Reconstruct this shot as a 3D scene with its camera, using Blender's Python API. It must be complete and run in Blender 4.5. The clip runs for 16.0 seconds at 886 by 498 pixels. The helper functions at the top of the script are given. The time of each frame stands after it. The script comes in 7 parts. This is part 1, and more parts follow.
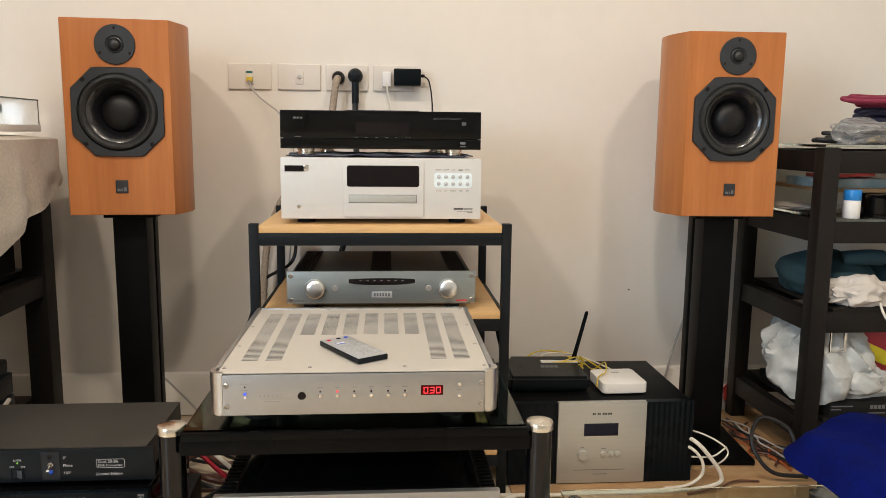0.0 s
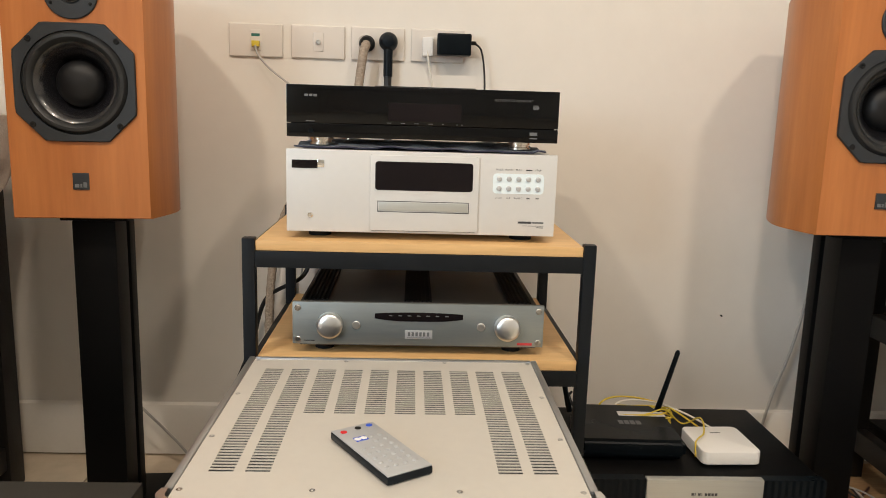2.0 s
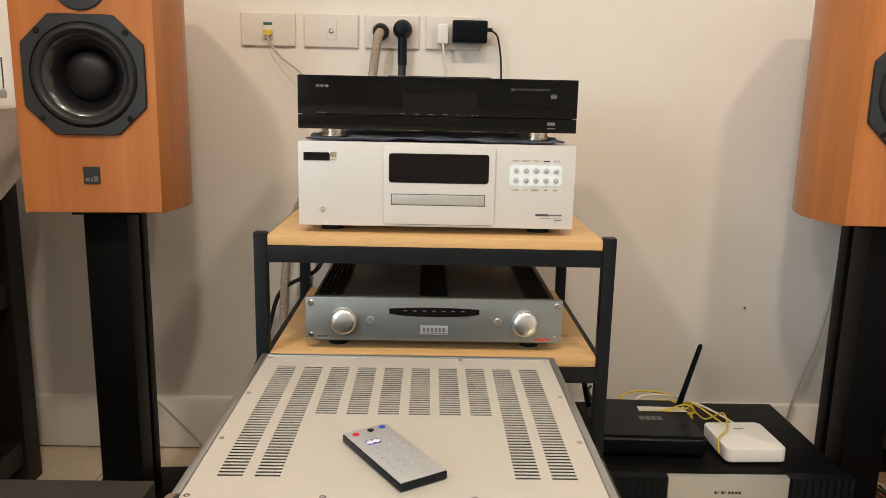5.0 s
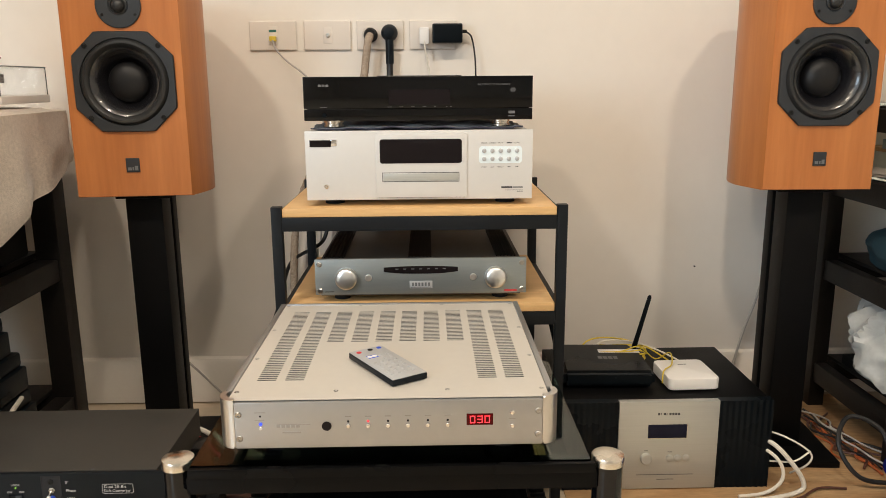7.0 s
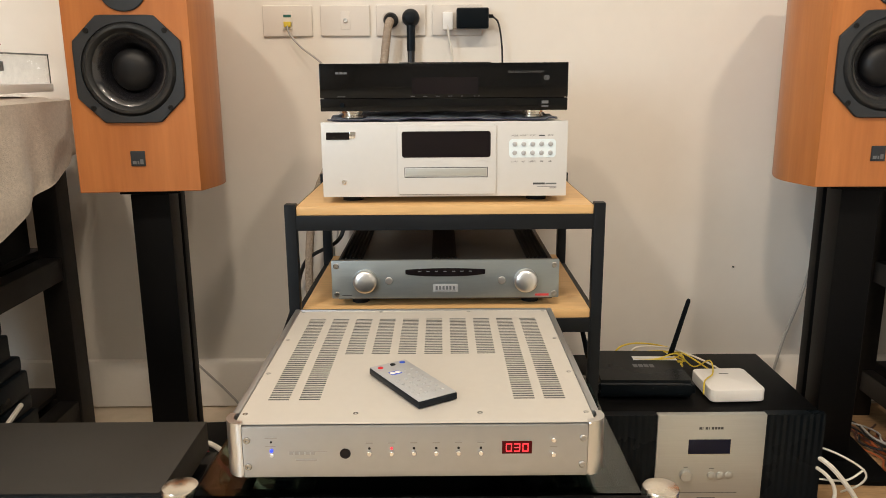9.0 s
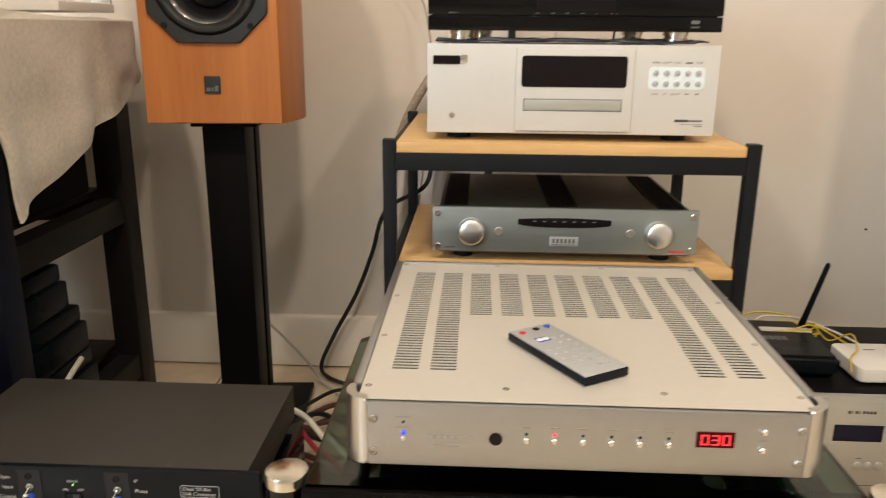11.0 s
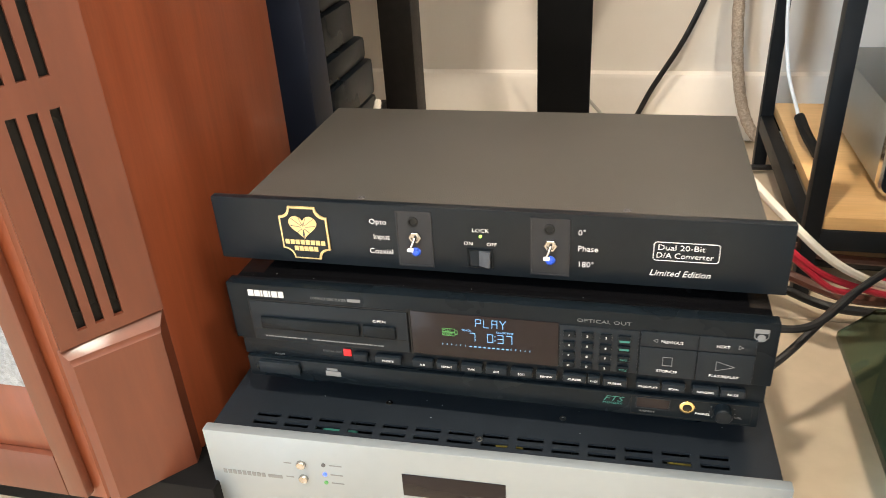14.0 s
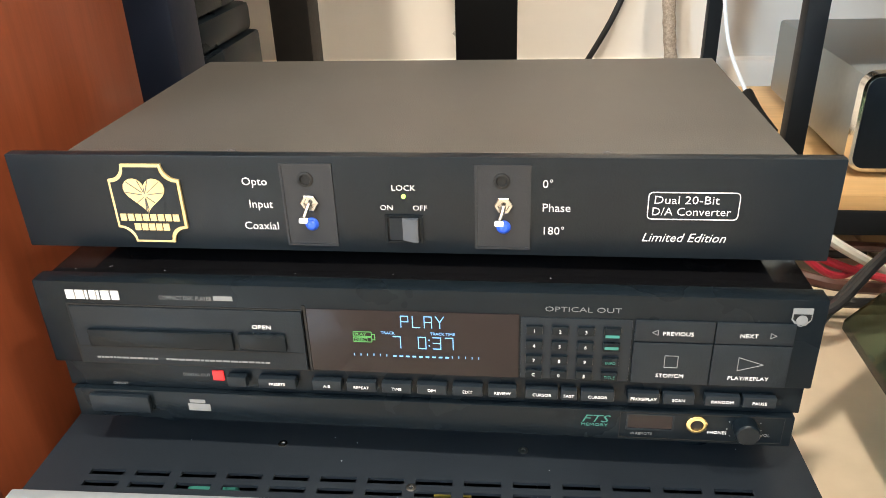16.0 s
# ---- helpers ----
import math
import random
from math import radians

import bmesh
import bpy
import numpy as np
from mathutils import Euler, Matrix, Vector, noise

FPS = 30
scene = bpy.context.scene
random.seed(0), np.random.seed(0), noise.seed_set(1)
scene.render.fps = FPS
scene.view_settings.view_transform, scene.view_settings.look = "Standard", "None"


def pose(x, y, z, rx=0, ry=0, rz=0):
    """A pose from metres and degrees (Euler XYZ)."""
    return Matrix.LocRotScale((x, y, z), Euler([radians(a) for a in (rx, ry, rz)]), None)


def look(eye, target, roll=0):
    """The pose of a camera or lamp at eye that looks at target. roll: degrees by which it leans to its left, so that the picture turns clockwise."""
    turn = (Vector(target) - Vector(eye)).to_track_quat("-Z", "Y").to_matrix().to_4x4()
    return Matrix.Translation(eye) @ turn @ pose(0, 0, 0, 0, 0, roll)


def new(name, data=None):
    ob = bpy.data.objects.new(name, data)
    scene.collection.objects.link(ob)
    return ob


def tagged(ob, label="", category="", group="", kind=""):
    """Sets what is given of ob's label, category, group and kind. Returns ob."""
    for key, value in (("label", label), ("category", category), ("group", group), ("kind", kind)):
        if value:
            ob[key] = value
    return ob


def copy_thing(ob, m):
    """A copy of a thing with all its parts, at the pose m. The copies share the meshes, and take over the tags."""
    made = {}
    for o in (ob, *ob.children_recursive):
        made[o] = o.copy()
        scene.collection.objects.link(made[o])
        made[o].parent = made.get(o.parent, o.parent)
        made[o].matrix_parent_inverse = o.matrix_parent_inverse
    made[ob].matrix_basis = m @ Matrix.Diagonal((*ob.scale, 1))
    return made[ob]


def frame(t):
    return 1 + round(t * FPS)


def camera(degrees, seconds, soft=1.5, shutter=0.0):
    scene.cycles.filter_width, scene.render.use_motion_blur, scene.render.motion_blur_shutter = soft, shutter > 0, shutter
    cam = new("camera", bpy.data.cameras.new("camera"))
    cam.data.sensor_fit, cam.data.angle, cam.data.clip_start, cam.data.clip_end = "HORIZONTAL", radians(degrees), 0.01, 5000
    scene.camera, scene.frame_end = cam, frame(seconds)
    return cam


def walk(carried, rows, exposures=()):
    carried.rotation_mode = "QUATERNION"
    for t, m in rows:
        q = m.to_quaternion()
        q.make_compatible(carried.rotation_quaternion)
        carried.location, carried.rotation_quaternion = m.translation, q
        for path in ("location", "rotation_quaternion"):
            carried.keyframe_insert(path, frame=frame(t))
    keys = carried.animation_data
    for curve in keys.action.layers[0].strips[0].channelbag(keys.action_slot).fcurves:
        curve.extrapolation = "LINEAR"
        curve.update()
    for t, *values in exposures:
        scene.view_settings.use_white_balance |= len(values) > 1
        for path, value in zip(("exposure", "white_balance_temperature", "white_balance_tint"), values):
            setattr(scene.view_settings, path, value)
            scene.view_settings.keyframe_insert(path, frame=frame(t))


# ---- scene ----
cam = camera(60.2, 16.0, soft=0.8, shutter=0.25)
PATH = [
    (0, (0.009, -0.004, 0.823), (0.159, 1.968, 0.524), 0.6),
    (0.5, (0.003, 0.016, 0.808), (0.144, 1.985, 0.486), 1.2),
    (1, (-0.01, 0.132, 0.803), (0.124, 2.093, 0.433), 2.1),
    (1.5, (-0.007, 0.305, 0.819), (0.112, 2.267, 0.451), 2.1),
    (2, (-0.015, 0.439, 0.84), (0.069, 2.404, 0.476), 1.7),
    (2.5, (-0.012, 0.506, 0.847), (0.038, 2.472, 0.485), 1.3),
    (3, (-0.008, 0.516, 0.85), (0.042, 2.482, 0.487), 0.6),
    (5.5, (-0.01, 0.432, 0.845), (0.026, 2.384, 0.412), 1.3),
    (6, (-0.005, 0.373, 0.856), (0.035, 2.316, 0.382), 0.5),
    (6.5, (0.006, 0.282, 0.859), (0.056, 2.226, 0.395), -0.4),
    (7, (0.015, 0.201, 0.861), (0.055, 2.153, 0.431), -0.4),
    (7.5, (0.014, 0.164, 0.855), (0.062, 2.118, 0.431), -0.3),
    (8, (0.0, 0.189, 0.854), (0.047, 2.141, 0.419), 0.1),
    (8.2, (-0.002, 0.215, 0.86), (0.034, 2.167, 0.423), 0.1),
    (10.3, (-0.016, 0.406, 0.835), (-0.038, 2.344, 0.343), -0.6),
    (10.5, (-0.041, 0.416, 0.831), (-0.062, 2.352, 0.332), -0.2),
    (11, (-0.137, 0.487, 0.787), (-0.224, 2.408, 0.238), 0.5),
    (11.5, (-0.233, 0.565, 0.716), (-0.509, 2.43, 0.049), -0.5),
    (12, (-0.317, 0.612, 0.666), (-0.693, 2.421, -0.101), -1.6),
    (12.5, (-0.373, 0.655, 0.615), (-0.784, 2.443, -0.18), -3.5),
    (13, (-0.432, 0.686, 0.591), (-0.811, 2.458, -0.254), -4.6),
    (13.5, (-0.464, 0.7, 0.58), (-0.897, 2.434, -0.318), -4.0),
    (14, (-0.499, 0.746, 0.547), (-0.948, 2.439, -0.419), -3.7),
    (14.5, (-0.533, 0.801, 0.487), (-0.953, 2.519, -0.448), -4.3),
    (15, (-0.526, 0.863, 0.446), (-0.818, 2.611, -0.481), -3.6),
    (15.5, (-0.529, 0.878, 0.427), (-0.759, 2.646, -0.478), -2.7),
    (16, (-0.536, 0.878, 0.431), (-0.757, 2.649, -0.471), -2.1),
]
EXPOSURES = [(0, 0.13, 6300, 10), (3, 0.09, 6500, 10), (5.5, 0.09, 6530, 10), (8, 0.22, 6520, 10), (10.5, 0.1, 6650, 10), (11, 0.15, 6760, 10), (11.5, 0.4, 6740, 10),
             (12, 0.88, 6720, 10), (12.5, 1.38, 6560, 10), (13, 1.64, 6420, 10), (14, 1.68, 6400, 9), (15, 1.97, 6280, 9), (16, 2.03, 6240, 8)]
walk(cam, [(t, look(eye, target, roll)) for t, eye, target, roll in PATH], EXPOSURES)

# ---- light, world, exposure ----
scene.view_settings.exposure = 0.0
world = bpy.data.worlds.new("world")
scene.world = world
world.use_nodes = True
wn = world.node_tree.nodes
sky = wn.new("ShaderNodeTexSky")
sky.sky_type, sky.sun_disc = "NISHITA", False
sky.sun_elevation, sky.sun_rotation = radians(40), radians(120)
world.node_tree.links.new(sky.outputs[0], wn["Background"].inputs[0])
wn["Background"].inputs[1].default_value = 0.1


def lamp(name, m, power, size, color, size_y=0.0):
    d = bpy.data.lights.new(name, "AREA")
    d.energy, d.color, d.size = power, color, size
    if size_y:
        d.shape, d.size_y = "RECTANGLE", size_y
    else:
        d.shape = "DISK"
    ob = new(name, d)
    ob.matrix_world = m
    return ob


WARM = (1.0, 0.85, 0.685)
COOL = (0.70, 0.86, 1.0)
# front row placed from the speaker shadows; rear row at y -2.4 is added fill
LAMPS = [(-1.0, 0.28), (0.0, 0.28), (1.0, 0.28), (-1.35, -2.4), (0.0, -2.4), (1.35, -2.4)]
for (lx, ly), watts in zip(LAMPS, (19, 20, 16.5, 6, 5, 4)):
    lamp("ceiling_and_fill_light", pose(lx, ly, 2.572), watts, 0.17, WARM)
lamp("window_light", pose(-2.37, -1.55, 1.5, 0, -90, 0), 70, 1.3, COOL, 1.5)


# ---- materials ----
def mk(name, color, rough=0.5, metal=0.0, var=0.12, scale=6.0, stretch=(1, 1, 1), fine=0.06, fscale=90.0, bump=0.0, bscale=300.0,
       rvar=0.1, coat=0.0, color2=None, spec=0.5, trans=0.0, ior=1.45, emit=None, power=0.0, sheen=0.0, wear=None):
    m = bpy.data.materials.new(name)
    m.use_nodes = True
    n, l = m.node_tree.nodes, m.node_tree.links
    p = n["Principled BSDF"]
    tc = n.new("ShaderNodeTexCoord")
    mp = n.new("ShaderNodeMapping")
    mp.inputs["Scale"].default_value = stretch
    l.new(tc.outputs["Object"], mp.inputs[0])
    info = n.new("ShaderNodeObjectInfo")
    big = n.new("ShaderNodeTexNoise")
    big.inputs["Scale"].default_value, big.inputs["Detail"].default_value = scale, 5
    l.new(mp.outputs[0], big.inputs["Vector"])
    small = n.new("ShaderNodeTexNoise")
    small.inputs["Scale"].default_value, small.inputs["Detail"].default_value = fscale, 3
    l.new(mp.outputs[0], small.inputs["Vector"])
    c2 = color2 or tuple(max(0.0, c * (1 - var)) for c in color)
    c1 = color if color2 else tuple(min(1.0, c * (1 + var * 0.6)) for c in color)
    ramp = n.new("ShaderNodeValToRGB")
    ramp.color_ramp.elements[0].position, ramp.color_ramp.elements[1].position = 0.3, 0.7
    ramp.color_ramp.elements[0].color, ramp.color_ramp.elements[1].color = (*c2, 1), (*c1, 1)
    l.new(big.outputs[0], ramp.inputs[0])
    mix = n.new("ShaderNodeMix")
    mix.data_type, mix.blend_type = "RGBA", "MULTIPLY"
    mix.inputs[0].default_value = 1.0
    fr = n.new("ShaderNodeMapRange")
    fr.inputs["From Min"].default_value, fr.inputs["From Max"].default_value = 0.25, 0.75
    fr.inputs["To Min"].default_value, fr.inputs["To Max"].default_value = 1 - fine, 1 + fine
    l.new(small.outputs[0], fr.inputs[0])
    l.new(ramp.outputs[0], mix.inputs[6])
    l.new(fr.outputs[0], mix.inputs[7])
    l.new(mix.outputs[2], p.inputs["Base Color"])
    rr = n.new("ShaderNodeMapRange")
    rr.inputs["To Min"].default_value, rr.inputs["To Max"].default_value = max(0.02, rough - rvar), min(1.0, rough + rvar)
    l.new(big.outputs[0], rr.inputs[0])
    l.new(rr.outputs[0], p.inputs["Roughness"])
    p.inputs["Metallic"].default_value = metal
    p.inputs["Coat Weight"].default_value = coat
    p.inputs["Coat Roughness"].default_value = 0.06
    p.inputs["Specular IOR Level"].default_value = spec
    p.inputs["Transmission Weight"].default_value = trans
    p.inputs["IOR"].default_value = ior
    p.inputs["Sheen Weight"].default_value = sheen
    if emit:
        p.inputs["Emission Color"].default_value = (*emit, 1)
        p.inputs["Emission Strength"].default_value = power
    if bump:
        b = n.new("ShaderNodeBump")
        b.inputs["Strength"].default_value, b.inputs["Distance"].default_value = bump, 0.002
        bn = n.new("ShaderNodeTexNoise")
        bn.inputs["Scale"].default_value, bn.inputs["Detail"].default_value = bscale, 4
        l.new(mp.outputs[0], bn.inputs["Vector"])
        l.new(bn.outputs[0], b.inputs["Height"])
        l.new(b.outputs[0], p.inputs["Normal"])
    return m


M = {}
M["wall"] = mk("wall_paint", (0.80, 0.752, 0.685), 0.75, var=0.04, scale=1.6, fine=0.012, fscale=25, bump=0.05, bscale=120)
M["base"] = mk("baseboard_paint", (0.80, 0.752, 0.685), 0.55, var=0.03, scale=2, fine=0.012, bump=0.03, bscale=90)
M["ceil"] = mk("ceiling_paint", (0.80, 0.79, 0.76), 0.8, var=0.03, scale=1)
M["tile"] = mk("stone_tile", (0.68, 0.57, 0.43), 0.22, var=0.16, scale=4, fine=0.06, fscale=30, rvar=0.1, color2=(0.56, 0.46, 0.34))
M["grout"] = mk("grout", (0.30, 0.26, 0.21), 0.9, bump=0.2)
M["board"] = mk("cardboard", (0.44, 0.285, 0.145), 0.7, stretch=(1, 5, 5), scale=5, color2=(0.33, 0.18, 0.08), fine=0.15, fscale=40, bump=0.15, bscale=60)
M["cherry"] = mk("cherry_veneer", (0.49, 0.182, 0.054), 0.36, stretch=(6, 6, 0.5), scale=5, color2=(0.385, 0.130, 0.037), fine=0.05, fscale=26, bump=0.02, bscale=60, spec=0.45)
M["mahog"] = mk("red_cherry_veneer", (0.150, 0.038, 0.0148), 0.36, stretch=(7, 7, 0.6), scale=4, color2=(0.108, 0.0252, 0.0094), fine=0.1, fscale=24, bump=0.04, bscale=60, coat=0.15)
M["mahogt"] = mk("red_cherry_solid", (0.106, 0.0295, 0.0140), 0.46, stretch=(6, 6, 0.8), scale=4, color2=(0.077, 0.0205, 0.0098), fine=0.08, fscale=24, coat=0.05)
M["birch"] = mk("birch_board", (0.72, 0.47, 0.22), 0.45, stretch=(0.7, 9, 9), scale=4, color2=(0.62, 0.38, 0.16), fine=0.08, fscale=24, bump=0.03)
M["steel"] = mk("grey_powder_steel", (0.0085, 0.0105, 0.0130), 0.45, bump=0.1, bscale=700, var=0.15, spec=0.2)
M["blk"] = mk("black_satin_metal", (0.0038, 0.0038, 0.0040), 0.45, bump=0.08, bscale=900, var=0.2, rvar=0.08, spec=0.1)
M["dac"] = mk("black_textured_lid", (0.038, 0.0355, 0.031), 0.5, bump=0.12, bscale=900, var=0.12, fine=0.06, fscale=120)
# the blue cast in this black stands in for the window's sheen
M["dacf"] = mk("black_panel_window_tint", (0.0054, 0.0080, 0.0108), 0.33, bump=0.06, bscale=800, var=0.15, fine=0.05, spec=0.21)
M["recess"] = mk("blue_grey_plastic", (0.014, 0.016, 0.0195), 0.4, bump=0.06, bscale=800, var=0.1, spec=0.3)
M["gloss"] = mk("black_gloss_panel", (0.0026, 0.0026, 0.0030), 0.12, rvar=0.05, var=0.2, spec=0.32)
# both plastics carry the window's bluish reflection in their base colour
M["plas"] = mk("black_plastic_window_tint", (0.0040, 0.0064, 0.0088), 0.28, bump=0.04, bscale=900, var=0.2, spec=0.13)
M["plas2"] = mk("dark_grey_plastic_window_tint", (0.0078, 0.0112, 0.0150), 0.34, bump=0.06, bscale=800, var=0.15, spec=0.16)
M["rub"] = mk("black_rubber", (0.006, 0.006, 0.006), 0.65, bump=0.1, bscale=500, spec=0.32)
M["dwood"] = mk("dark_stained_wood", (0.0095, 0.0080, 0.0070), 0.5, stretch=(6, 6, 6), scale=3, fine=0.2, fscale=12, bump=0.2, bscale=50, spec=0.3)
# dark wood with the window's blue light painted in, for front legs
M["litwood"] = mk("window_lit_dark_wood", (0.0055, 0.0085, 0.018), 0.5, fine=0.2, fscale=12, bump=0.2, bscale=50, spec=0.32)
M["alu"] = mk("brushed_aluminium", (0.50, 0.51, 0.485), 0.40, metal=0.55, stretch=(1, 60, 60), scale=6, var=0.04, fine=0.025, fscale=30, rvar=0.04)
M["aluf"] = mk("bead_blasted_aluminium", (0.43, 0.435, 0.44), 0.36, metal=0.92, var=0.03, scale=4, fine=0.02, bump=0.04, bscale=1200, rvar=0.04)
M["amptop"] = mk("champagne_aluminium", (0.63, 0.60, 0.545), 0.45, metal=0.35, var=0.04, scale=3, fine=0.015, bump=0.04, bscale=1200, rvar=0.05)
M["pol"] = mk("polished_aluminium", (0.80, 0.79, 0.76), 0.14, metal=1.0, var=0.03, rvar=0.05)
M["chrome"] = mk("chrome", (0.80, 0.79, 0.77), 0.10, metal=1.0, var=0.03, rvar=0.04)
M["capm"] = mk("spun_silver_cap", (0.78, 0.73, 0.64), 0.26, metal=1.0, var=0.05, fine=0.05, fscale=300)
M["brass"] = mk("brass", (0.75, 0.55, 0.25), 0.22, metal=1.0, var=0.08)
M["gold"] = mk("gold_foil", (0.58, 0.44, 0.21), 0.35, metal=0.6, var=0.1, scale=60)
M["pearl"] = mk("white_silver_panel", (0.62, 0.615, 0.60), 0.42, metal=0.1, var=0.02, scale=5, fine=0.01, bump=0.03, bscale=1500)
# silver with the bluish daylight put into its colour
M["power"] = mk("silver_panel_window_tint", (0.235, 0.265, 0.285), 0.36, metal=0.45, var=0.03, scale=5, fine=0.015)
M["satin"] = mk("grey_satin_aluminium", (0.31, 0.345, 0.350), 0.38, metal=0.7, var=0.05, stretch=(1, 20, 20), scale=6, fine=0.03, fscale=50, rvar=0.05)
M["knob"] = mk("turned_aluminium", (0.76, 0.77, 0.77), 0.31, metal=0.92, var=0.03, fine=0.02, fscale=200, rvar=0.04)
M["white"] = mk("white_plastic", (0.80, 0.79, 0.77), 0.35, var=0.015, scale=6, fine=0.006)
M["plate"] = mk("switch_plate_plastic", (0.73, 0.675, 0.615), 0.25, var=0.01, scale=4, fine=0.004, fscale=20, rvar=0.03)
M["ink"] = mk("white_print", (0.66, 0.66, 0.66), 0.6, var=0.03)
M["inkg"] = mk("grey_print", (0.13, 0.135, 0.14), 0.6, var=0.05)
M["inkd"] = mk("dark_print", (0.05, 0.05, 0.055), 0.6, var=0.05)
M["inkt"] = mk("teal_print", (0.022, 0.13, 0.11), 0.6, var=0.05)
M["red"] = mk("red_plastic", (0.50, 0.012, 0.016), 0.4, emit=(1.0, 0.02, 0.02), power=0.10)
M["bluep"] = mk("blue_plastic", (0.02, 0.08, 0.55), 0.3)
M["dispd"] = mk("display_window", (0.010, 0.0075, 0.0085), 0.10, rvar=0.03, var=0.1, spec=0.2)
M["dispn"] = mk("navy_display_window", (0.004, 0.006, 0.022), 0.15, rvar=0.03, spec=0.25)
M["ledr"] = mk("red_digits", (0.5, 0.02, 0.02), 0.5, emit=(1.0, 0.035, 0.05), power=1.8)
M["dred"] = mk("dark_red_window", (0.035, 0.0015, 0.002), 0.2, emit=(1.0, 0.02, 0.03), power=0.03, spec=0.2)
M["ledb"] = mk("blue_led", (0.03, 0.05, 0.5), 0.4, emit=(0.03, 0.08, 1.0), power=1.0)
M["ledg"] = mk("green_led", (0.2, 0.5, 0.05), 0.4, emit=(0.30, 1.0, 0.06), power=1.2)
M["vfd"] = mk("display_segments", (0.10, 0.22, 0.32), 0.5, emit=(0.13, 0.42, 1.0), power=0.30)
M["vfdg"] = mk("green_segments", (0.05, 0.16, 0.05), 0.5, emit=(0.10, 0.5, 0.10), power=0.12)
M["glow"] = mk("pale_lit_panel", (0.70, 0.78, 0.80), 0.4, emit=(0.75, 0.9, 1.0), power=0.05, var=0.02, fine=0.01)
M["lampd"] = mk("lamp_diffuser", (0.9, 0.88, 0.82), 0.5, emit=(1.0, 0.85, 0.68), power=6.0)
M["navyc"] = mk("navy_cloth", (0.014, 0.016, 0.040), 0.9, bump=0.5, bscale=500, var=0.3, sheen=0.4)
M["towel"] = mk("beige_terry_towel", (0.60, 0.54, 0.46), 0.95, bump=0.8, bscale=420, var=0.14, scale=5, fine=0.15, fscale=160, sheen=0.5)
M["bluec"] = mk("royal_blue_cloth", (0.0016, 0.006, 0.105), 0.9, bump=0.5, bscale=400, var=0.3, scale=9, fine=0.2, fscale=150, sheen=0.0, spec=0.1)
M["teal"] = mk("dark_teal_fabric", (0.014, 0.048, 0.066), 0.8, bump=0.4, bscale=400, var=0.25)
M["tissue"] = mk("white_tissue_cloth", (0.62, 0.575, 0.53), 0.8, bump=0.2, bscale=60, var=0.06, fine=0.02)
M["bag"] = mk("thin_white_plastic_bag", (0.50, 0.515, 0.505), 0.24, var=0.18, scale=9, bump=0.9, bscale=38, fine=0.05)
M["clearb"] = mk("clear_crinkled_plastic", (0.75, 0.76, 0.78), 0.15, var=0.1, trans=0.75, bump=0.8, bscale=60)
M["glassg"] = mk("green_tinted_glass", (0.80, 0.90, 0.85), 0.03, rvar=0.01, trans=1.0, var=0.02)
M["glassd"] = mk("green_smoked_glass", (0.17, 0.27, 0.22), 0.035, rvar=0.015, trans=1.0, var=0.05)
M["acryl"] = mk("clear_acrylic", (0.95, 0.96, 0.96), 0.05, rvar=0.02, trans=1.0, var=0.01)
M["cone"] = mk("coated_paper_cone", (0.008, 0.008, 0.010), 0.26, bump=0.04, bscale=300, rvar=0.06, spec=0.75, coat=0.35)
M["surr"] = mk("rubber_surround", (0.020, 0.021, 0.022), 0.34, bump=0.05, bscale=300, rvar=0.06)
M["frame"] = mk("grey_cast_frame", (0.022, 0.026, 0.031), 0.5, bump=0.1, bscale=700)
M["grille"] = mk("grey_grille_fabric", (0.26, 0.28, 0.30), 0.9, bump=0.9, bscale=900, var=0.3, scale=200)
M["cblk"] = mk("black_cable", (0.012, 0.012, 0.013), 0.45)
M["cwht"] = mk("white_cable", (0.72, 0.68, 0.60), 0.45)
M["cgry"] = mk("grey_cable", (0.42, 0.40, 0.37), 0.5)
M["cred"] = mk("red_cable", (0.42, 0.02, 0.04), 0.4)
M["cmag"] = mk("magenta_cable", (0.24, 0.022, 0.060), 0.5)
M["inks"] = mk("faded_grey_print", (0.30, 0.29, 0.27), 0.5)
M["cyel"] = mk("yellow_cable", (0.66, 0.50, 0.05), 0.4)
M["cnav"] = mk("navy_cable", (0.012, 0.014, 0.040), 0.5)
M["cbrn"] = mk("brown_cable", (0.09, 0.035, 0.025), 0.4)
M["braid"] = mk("tan_braided_sleeve", (0.50, 0.41, 0.32), 0.6, var=0.5, scale=260, fine=0.25, fscale=500, color2=(0.27, 0.21, 0.16), bump=0.6, bscale=400)
M["mag"] = mk("printed_card", (0.34, 0.42, 0.45), 0.5, var=0.4, scale=18, color2=(0.10, 0.22, 0.28))
M["magr"] = mk("red_printed_card", (0.50, 0.05, 0.05), 0.5, var=0.4, scale=18)
M["lblu"] = mk("bright_blue_cap", (0.02, 0.22, 0.62), 0.35)
M["yel"] = mk("yellow_label", (0.75, 0.62, 0.02), 0.5)
M["nickel"] = mk("nickel", (0.42, 0.41, 0.39), 0.28, metal=1.0, var=0.1)
M["rface"] = mk("silver_grey_plastic", (0.46, 0.47, 0.48), 0.4, metal=0.3, var=0.03, fine=0.02)
M["cwhb"] = mk("bluish_white_cable", (0.66, 0.71, 0.76), 0.45, var=0.03)
M["corg"] = mk("orange_wire", (0.40, 0.10, 0.03), 0.5)
M["aluc"] = mk("satin_aluminium_corner", (0.62, 0.615, 0.60), 0.3, metal=1.0, var=0.03, scale=4, fine=0.02, rvar=0.04)
